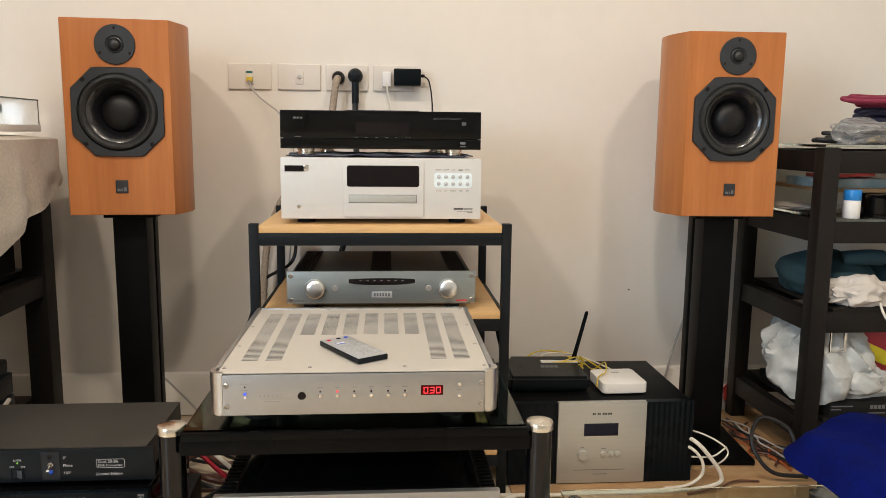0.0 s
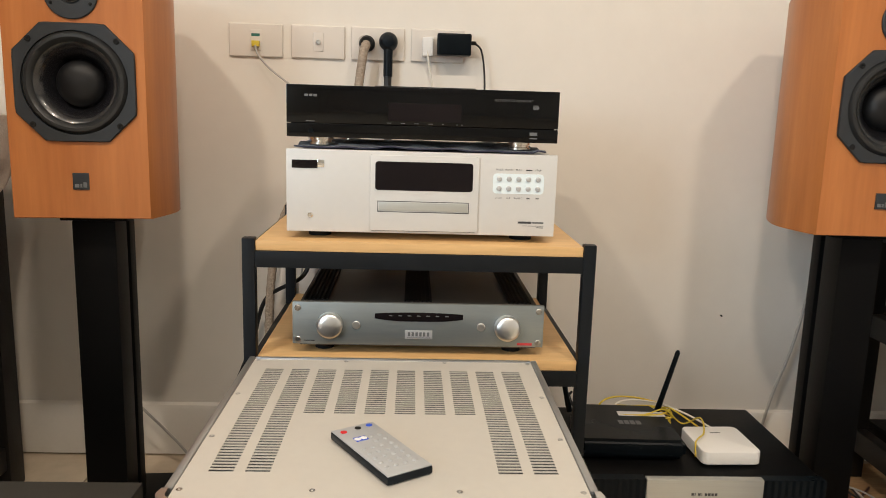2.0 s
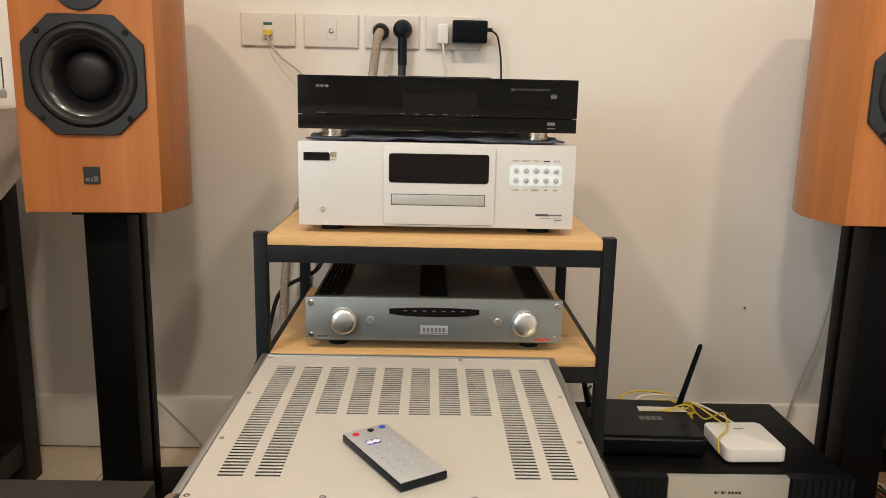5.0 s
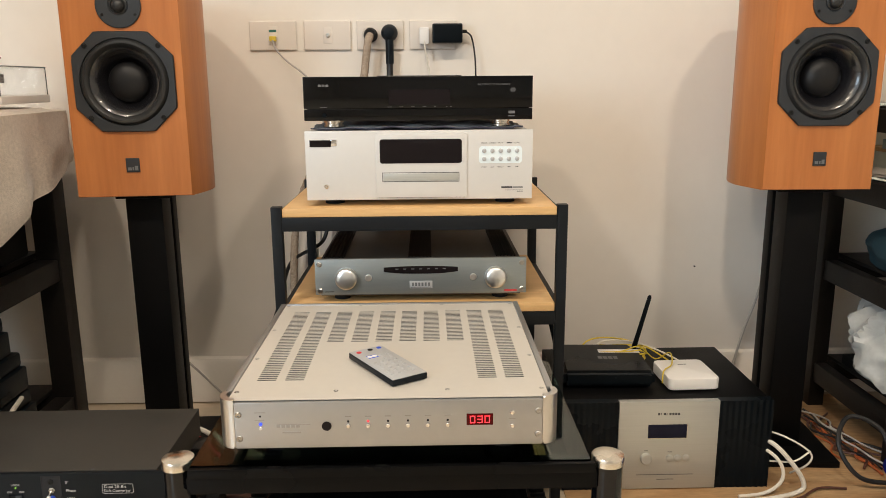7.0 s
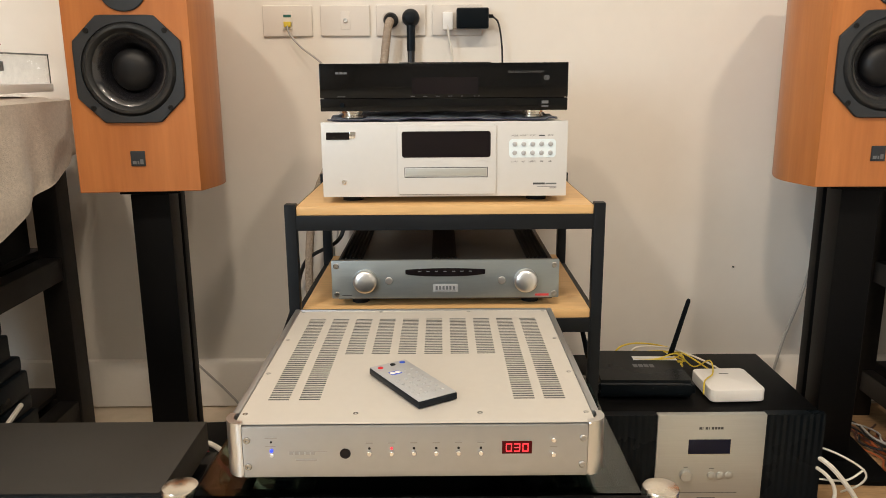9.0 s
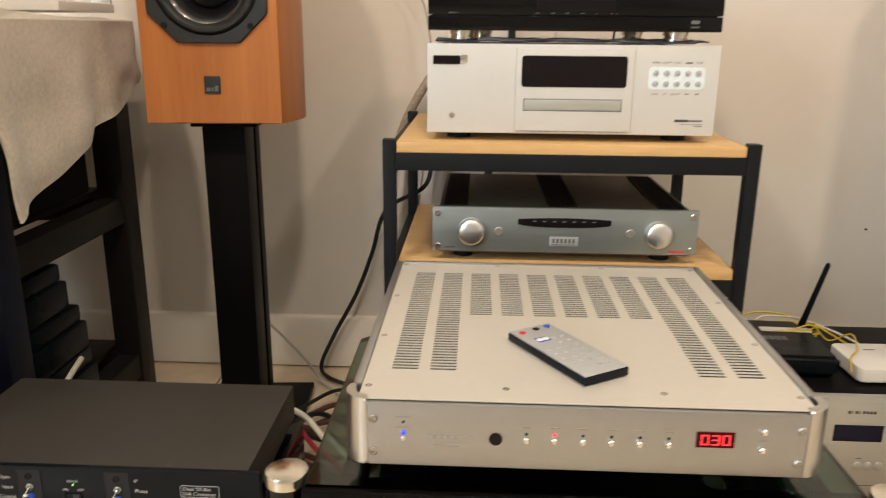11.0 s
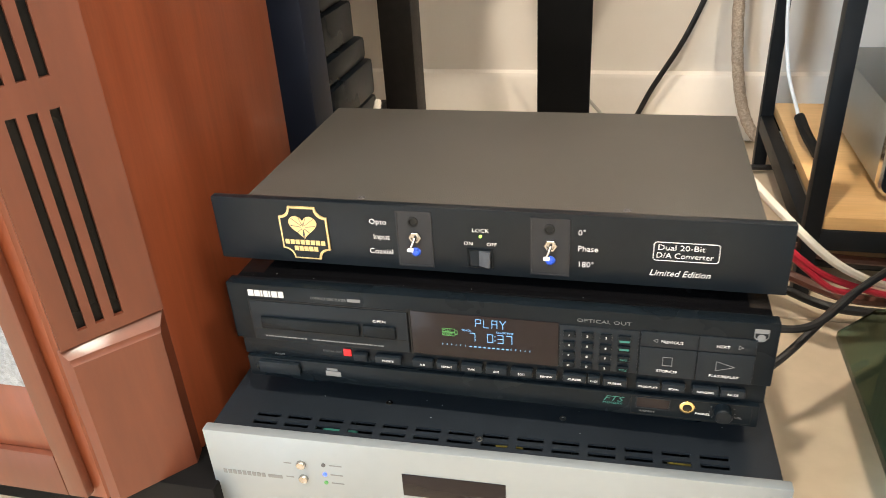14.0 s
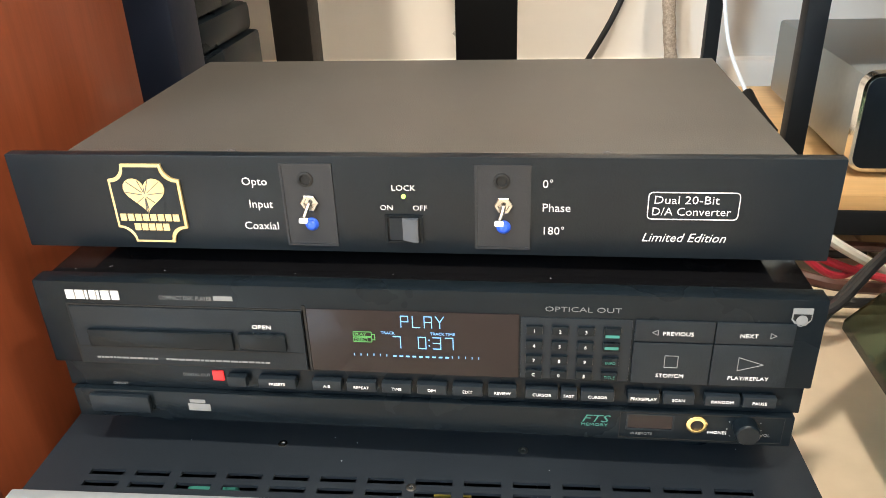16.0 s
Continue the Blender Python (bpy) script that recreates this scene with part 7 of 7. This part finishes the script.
rnd = random.Random(77)
for k in range(11):
    m, t = (("corg", "orange"), ("cbrn", "brown"), ("cblk", "black"), ("cgry", "grey"))[k % 4]
    x, y, pts = 0.955 + 0.012 * (k % 5), 2.06 - 0.01 * k, []
    for i in range(7):
        pts.append((x + rnd.uniform(-0.022, 0.022), y, 0.0070 + 0.004 * (k % 4) + rnd.uniform(0.0, 0.004)))
        x, y = x + rnd.uniform(-0.006, 0.020), y - rnd.uniform(0.035, 0.055)
    cable(pts, 0.0022 + 0.0004 * (k % 3), m, "thin %s wire lying in a tangle on the cardboard" % t)

bm = B()
cyl(bm, (0.733, Y1 - 0.006, 0.368), 0.0018, 0.008, "y", 8)
solid("nail", bm, "rub", "small dark nail in the cream wall", "nail")

# packet by the wall
s = thing("tape_packet", pose(1.040, 2.145, 0.0, 0, 0, 8), "small red and white packet by the wall", "packet")
pbox("card", s, "white", -0.022, 0.022, 0.0, 0.004, 0.0, 0.085, 0.001)
bm = B()
crumple(bm, (0.0, -0.006, 0.035), (0.018, 0.010, 0.030), 61, 0.4, 3)
part("contents", bm, "magr", s)

# fine dust on the stack's dark lids
rnd = random.Random(12)
bm = B()
for x0, x1, y0, y1, z, n in ((-0.80, -0.40, 1.238, 1.246, 0.2285, 7), (-0.80, -0.40, 1.222, 1.265, 0.1094, 9)):
    for i in range(n):
        x, y, w = rnd.uniform(x0, x1), rnd.uniform(y0, y1), rnd.uniform(0.0002, 0.0005)
        box(bm, x, x + w * rnd.uniform(0.6, 2), y, y + w, z, z + 0.0003)
solid("dust", bm, "rface", "pale dust specks on the black device lids", "dust", kind="stuff")

# ---- floor, with a brown board by the wall ----
bm = B()
box(bm, X0 - 0.15, X1 + 0.15, Y0 - 0.15, Y1 + 0.15, -0.10, -0.009)
floor = solid("floor", bm, "grout", "beige polished stone tile floor", "floor", kind="structure")
bm = B()
box(bm, -0.2985, 0.2985, -0.2985, 0.2985, -0.009, -0.0005, 0.0012, 1)
tm = mesh(bm, "tile", False)
tm.materials.append(M["tile"])
nx, ny = int((X1 - X0 + 0.3) / 0.6), int((Y1 - Y0) / 0.6) + 1
for i in range(nx):
    for j in range(ny):
        t = new("tile", tm)
        t.parent = floor
        t.location = (X0 + 0.17 + 0.6 * i, Y1 - 0.30 - 0.6 * j, 0.0)
bm = B()
pts = [(0.30, 1.545), (0.62, 1.555), (0.95, 1.545), (1.24, 1.56), (1.24, 2.165), (0.98, 2.16), (0.94, 2.10), (0.90, 2.165), (0.30, 2.16)]
prism(bm, pts, -0.0004, 0.0035)
solid("cardboard_sheet", bm, "board", "worn brown cardboard sheet laid on the tile floor", "cardboard sheet")
